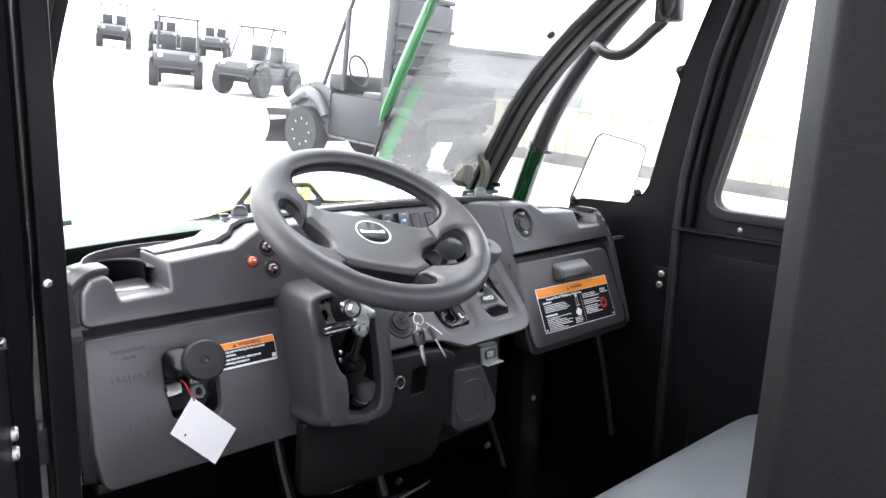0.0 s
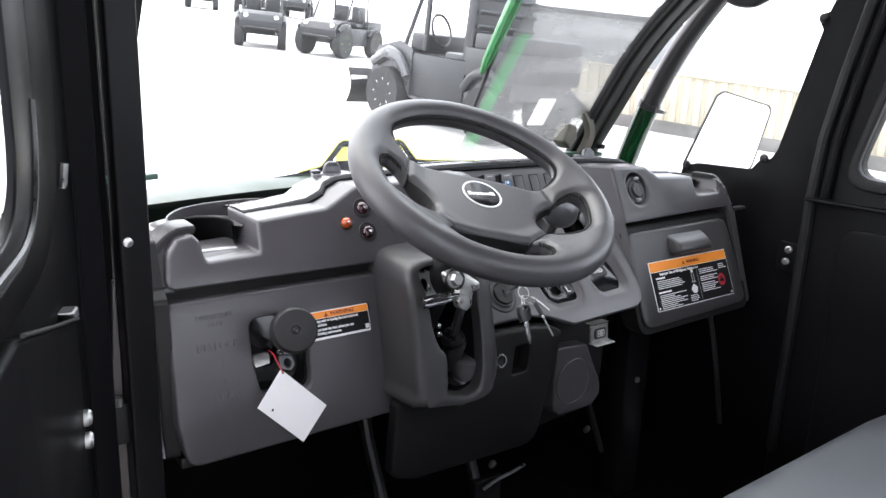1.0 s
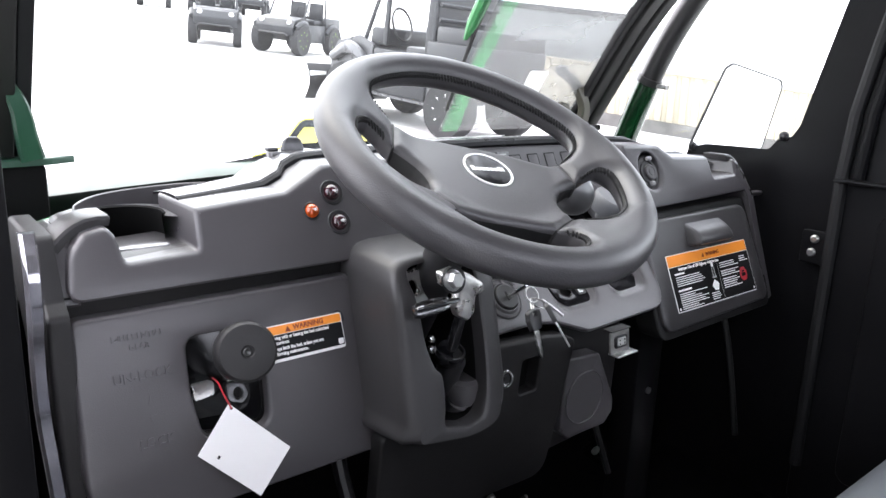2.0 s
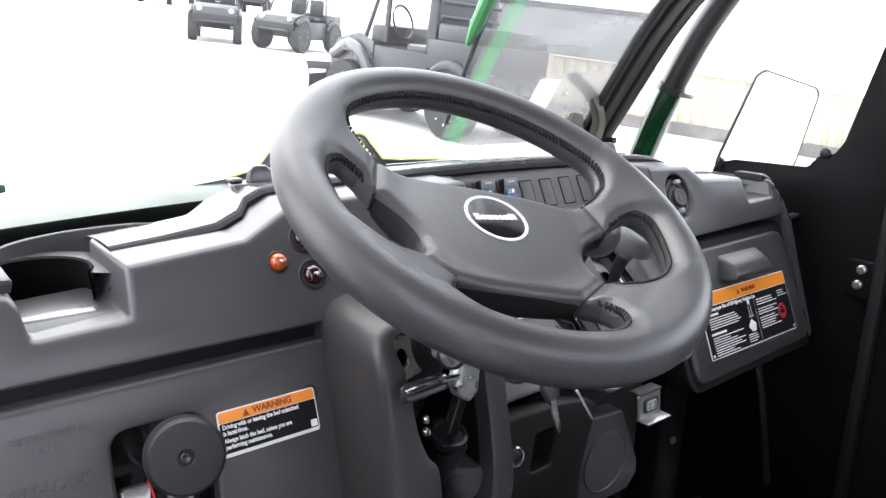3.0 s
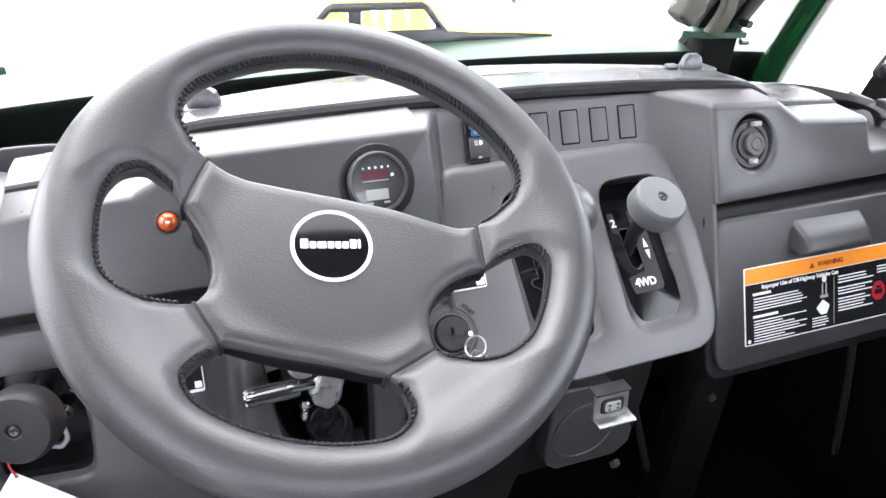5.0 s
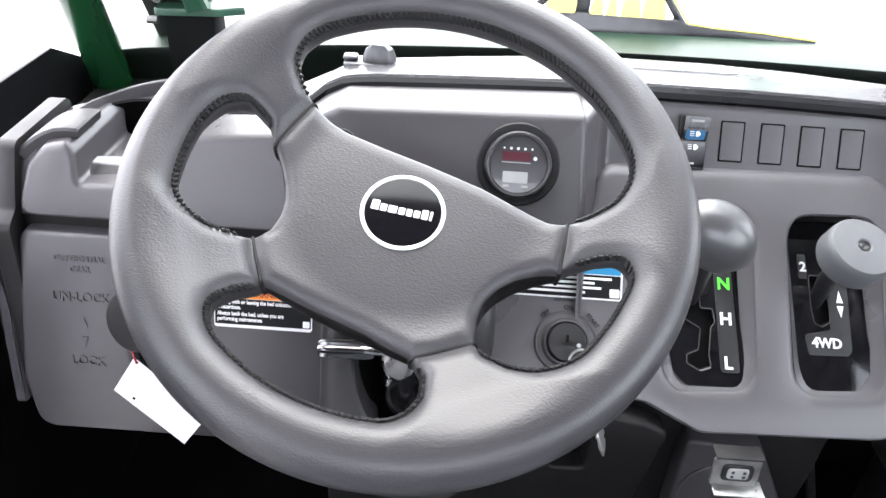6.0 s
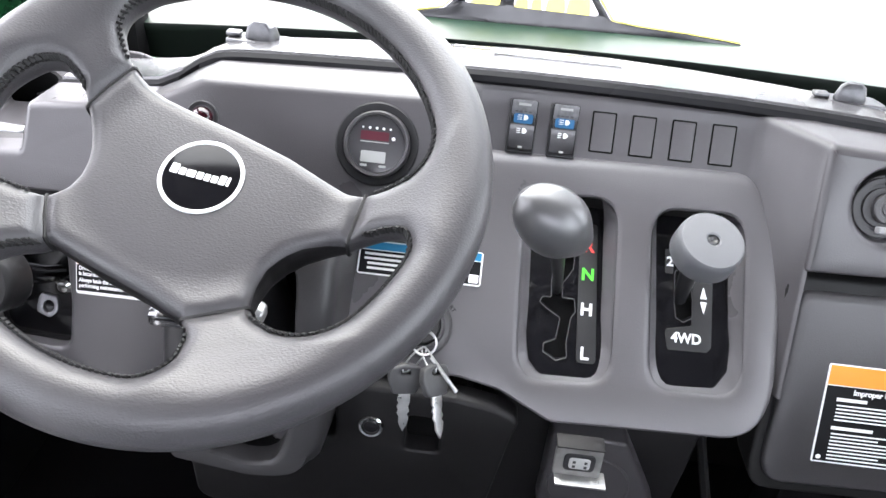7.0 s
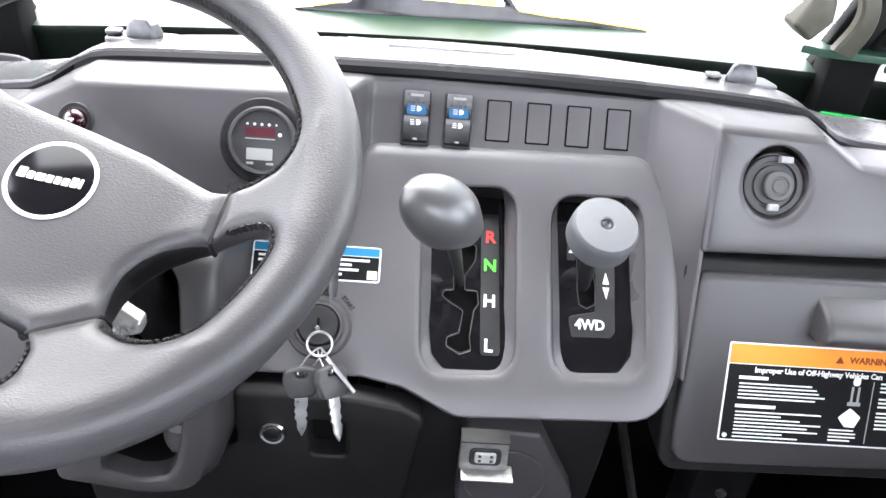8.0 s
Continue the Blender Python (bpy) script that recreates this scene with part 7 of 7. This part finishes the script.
# ---- the lot ----
def lot_pose(x, y, heading):
    n = Vector((0.03, -0.098, 1.0)).normalized()
    f = Vector((math.cos(radians(heading)), math.sin(radians(heading)), 0))
    f = (f - n * f.dot(n)).normalized()
    return Matrix.Translation((x, y, lot(x, y))) @ Matrix((f, n.cross(f), n)).transposed().to_4x4()


def make_utv(m, body, accent, label, plow=False, wheel=0.33, roof=True, tall=1.0):
    """A parked side-by-side vehicle: x ahead, y to its left, on the pose m."""
    t = thing("utility_vehicle", label, "utility vehicle", m.translation, group="parked utility vehicles")
    def tr(bm):
        for v in bm.verts:
            if v.co.z > 0.85:
                v.co.z = 0.85 + (v.co.z - 0.85) * tall
        bmesh.ops.transform(bm, matrix=m, verts=bm.verts)
        return bm
    side = [(-1.30, 0.55), (-1.30, 0.92), (-0.55, 0.95), (-0.50, 0.62), (0.45, 0.62), (0.52, 0.95), (0.80, 1.02), (1.25, 0.93), (1.38, 0.75), (1.36, 0.50), (1.22, 0.55), (0.70, 0.52), (0.50, 0.34), (-0.55, 0.34), (-0.70, 0.55)]
    part("body", tr(slab([rp(side, 0.05)], 1.16, 0.05, lambda a, b, c: (a, 0.58 - c, b))), body, t)
    part("cargo_bed", tr(box(-1.42, -0.62, 0.78, -0.50, 0.62, 1.06, 0.02)), DARKBODY, t)
    part("door_skin", tr(box(-0.52, 0.575, 0.38, 0.50, 0.60, 0.93 if tall > 1 else 0.84, 0.03)), DARKBODY, t)
    for s in (-1, 1):
        part("fender", tr(tube(spline([(0.55, s * 0.62, 0.62), (0.70, s * 0.64, 0.82), (0.98, s * 0.64, 0.88), (1.28, s * 0.62, 0.74)], 4), 0.07, 10)), body, t)
        part("fender", tr(tube(spline([(-0.55, s * 0.62, 0.62), (-0.72, s * 0.64, 0.80), (-0.98, s * 0.64, 0.84), (-1.26, s * 0.62, 0.70)], 4), 0.06, 10)), DARKBODY, t)
        part("headlight", tr(egg((1.28, s * 0.42, 0.86), (1, s * 0.3, 0.2), 0.10, 0.07)), WHITE, t, "clear headlamp")
        for x in (-0.98, 0.95):
            w = part("wheel", tr(revolved([(wheel * 0.62, -0.11), (wheel * 0.95, -0.12), (wheel, -0.07), (wheel, 0.07), (wheel * 0.95, 0.12), (wheel * 0.62, 0.11)], Matrix.Translation((x, s * 0.60, wheel)) @ pose(0, 0, 0, 90, 0, 0), 28)), TYRE, t, "black knobbly tyre")
            part("rim", tr(revolved([(wheel * 0.60, -0.10), (wheel * 0.58, 0.04), (wheel * 0.30, 0.06), (0.02, 0.06)], Matrix.Translation((x, s * 0.60, wheel)) @ pose(0, 0, 0, -90 * s, 0, 0), 20)), accent, w)
            for k in range(8):
                a = 2 * math.pi * k / 8
                part("rim_spoke", tr(tube([(x + 0.05 * math.cos(a), s * 0.685, wheel + 0.05 * math.sin(a)), (x + wheel * 0.55 * math.cos(a), s * 0.70, wheel + wheel * 0.55 * math.sin(a))], 0.015, 6)), accent, w)
        part("cage_tube", tr(tube(spline([(0.72, s * 0.55, 0.98), (0.30, s * 0.52, 1.80), (0.15, s * 0.52, 1.90), (-0.40, s * 0.52, 1.90), (-0.50, s * 0.54, 1.75), (-0.55, s * 0.56, 0.92)], 4), 0.028, 8)), DARKBODY, t)
    if tall > 1:
        part("rear_screen", tr(box(-0.56, -0.55, 1.0, -0.53, 0.55, 1.88, 0.01)), DARKBODY, t, "dark rear cab panel")
        part("door_post", tr(box(-0.56, 0.50, 0.9, -0.42, 0.58, 1.9, 0.02)), DARKBODY, t)
        part("door_post", tr(box(0.28, 0.52, 0.95, 0.36, 0.57, 1.75, 0.02)), DARKBODY, t)
        part("dashboard", tr(box(0.35, -0.55, 0.95, 0.62, 0.55, 1.12, 0.04)), DARKBODY, t)
        part("headache_rack", tr(box(-1.40, -0.60, 1.05, -0.62, 0.60, 1.20, 0.03)), DARKBODY, t)
        for k in range(4):
            part("rack_bar", tr(tube([(-0.60, -0.55, 1.25 + 0.13 * k), (-0.60, 0.55, 1.25 + 0.13 * k)], 0.02, 6)), DARKBODY, t)
    if roof:
        part("roof", tr(box(-0.55, -0.60, 1.90, 0.32, 0.60, 1.95, 0.02)), DARKBODY, t)
    for y in (-0.28, 0.28):
        part("seat", tr(box(-0.50, y - 0.22, 0.85, 0.0, y + 0.22, 0.98, 0.04)), DARKBODY, t)
        part("seat_back", tr(box(-0.55, y - 0.22, 0.95, -0.44, y + 0.22, 1.45, 0.04)), DARKBODY, t)
    part("steering_wheel", tr(tube([(0.32 + 0.08 * math.sin(a), 0.28 + 0.17 * math.cos(a), 1.16 + 0.15 * math.sin(a)) for a in [2 * math.pi * i / 20 for i in range(21)]], 0.016, 6, None, False)), BLACK, t)
    part("bumper", tr(tube([(1.42, -0.45, 0.50), (1.46, -0.40, 0.56), (1.46, 0.40, 0.56), (1.42, 0.45, 0.50)], 0.03, 8)), BLACK, t)
    part("shock", tr(tube([(0.95, 0.45, 0.40), (0.85, 0.40, 0.75)], 0.04, 8)), accent, t)
    if plow:
        rows = [[(1.62 - 0.10 * math.sin(math.pi * h / 0.5) + 0.03 * abs(y), y, 0.10 + h) for h in (0.0, 0.1, 0.2, 0.3, 0.4, 0.5)] for y in (-0.80, -0.4, 0.0, 0.4, 0.80)]
        part("plow_blade", tr(lofted(rows, False)), BLACK, t, "black snow plow blade")
        part("plow_arm", tr(box(1.10, -0.20, 0.22, 1.60, 0.20, 0.30, 0.02)), BLACK, t)
        part("plow_sticker", tr(box(1.56, 0.50, 0.42, 1.575, 0.78, 0.50, 0)), WHITE, t)
    return t


make_utv(lot_pose(6.49, 8.45, 98), SILVER, STEEL, "silver side-by-side with roof and black snow plow", True, 0.355, tall=1.35)
make_utv(lot_pose(9.20, 22.03, 246), DARKBODY, STEEL, "dark green side-by-side parked in the row", False, 0.40)
make_utv(lot_pose(10.95, 20.35, 213), DARKBODY, LIME, "dark side-by-side with lime accents", False, 0.42)
make_utv(lot_pose(19.3, 57.5, 251) @ Matrix.Scale(1.6, 4), DARKBODY, STEEL, "dark utility vehicle at the far end of the lot", False, 0.32)
make_utv(lot_pose(23.0, 57.5, 249) @ Matrix.Scale(1.6, 4), DARKBODY, STEEL, "dark utility vehicle at the far end of the lot", False, 0.32)
make_utv(lot_pose(27.0, 57.5, 240) @ Matrix.Scale(1.6, 4), DARKBODY, STEEL, "dark utility vehicle at the far end of the lot", False, 0.32)


def make_trailer():
    m = lot_pose(11.2, 11.2, 115)
    t = thing("cargo_trailer", "grey flat-sided trailer parked beside the vehicles", "trailer", m.translation)
    tr = lambda bm: (bmesh.ops.transform(bm, matrix=m, verts=bm.verts), bm)[1]
    part("trailer_box", tr(box(-2.2, -1.0, 0.5, 1.6, 0.8, 1.84, 0.05)), TRAILERGREY, t)
    part("trailer_rail", tr(box(-2.25, 0.78, 1.79, 1.65, 0.84, 1.89, 0.01)), DARKBODY, t)
    for x in (-0.8, 0.3):
        part("wheel", tr(revolved([(0.18, -0.1), (0.33, -0.1), (0.34, 0.0), (0.33, 0.1), (0.18, 0.1)], Matrix.Translation((x, 0.85, 0.34)) @ pose(0, 0, 0, 90, 0, 0), 24)), TYRE, t)
    return t


TRAILERGREY = material("trailer_grey", (0.20, 0.21, 0.21), 0.5, 0, 0, vary=0.15, vary_size=0.6)
make_trailer()


def make_fence():
    """Ribbed cream fence on a low stone base."""
    t = thing("site_fence", "cream ribbed metal fence on a low stone base", "fence", (12, 7, 0.3))
    a, b = Vector((9.5, 11.2, 0)), Vector((14.6, 0.8, 0))
    d = (b - a).normalized()
    n = Vector((d.y, -d.x, 0))
    L = (b - a).length
    part("stone_base", lofted([[a + d * s + n * o + Vector((0, 0, lot((a + d * s).x, (a + d * s).y) + h)) for o, h in ((-0.15, -0.05), (-0.15, 0.20), (0.15, 0.20), (0.15, -0.05))] for s in [L * i / 12 for i in range(13)]], True, True, smooth=False), BASE, t)
    k = int(L / 0.20)
    for i in range(k):
        s0 = i * 0.20
        p = a + d * s0
        z = lot(p.x, p.y) + 0.20
        bm = bmesh.new()
        prof = [(0.0, 0.0), (0.10, 0.0), (0.12, -0.035), (0.18, -0.035), (0.20, 0.0)]
        rows = [[p + d * s + n * o + Vector((0, 0, h)) for s, o in prof] for h in (z - 0.02, z + 0.80)]
        lofted(rows, False, False, bm, smooth=False)
        part("fence_panel", bm, FENCE, t)
    part("fence_rail", tube([a + n * 0.01 + Vector((0, 0, lot(a.x, a.y) + 1.0)), b + n * 0.01 + Vector((0, 0, lot(b.x, b.y) + 1.0))], 0.02, 6), FENCE, t)
    return t


make_fence()
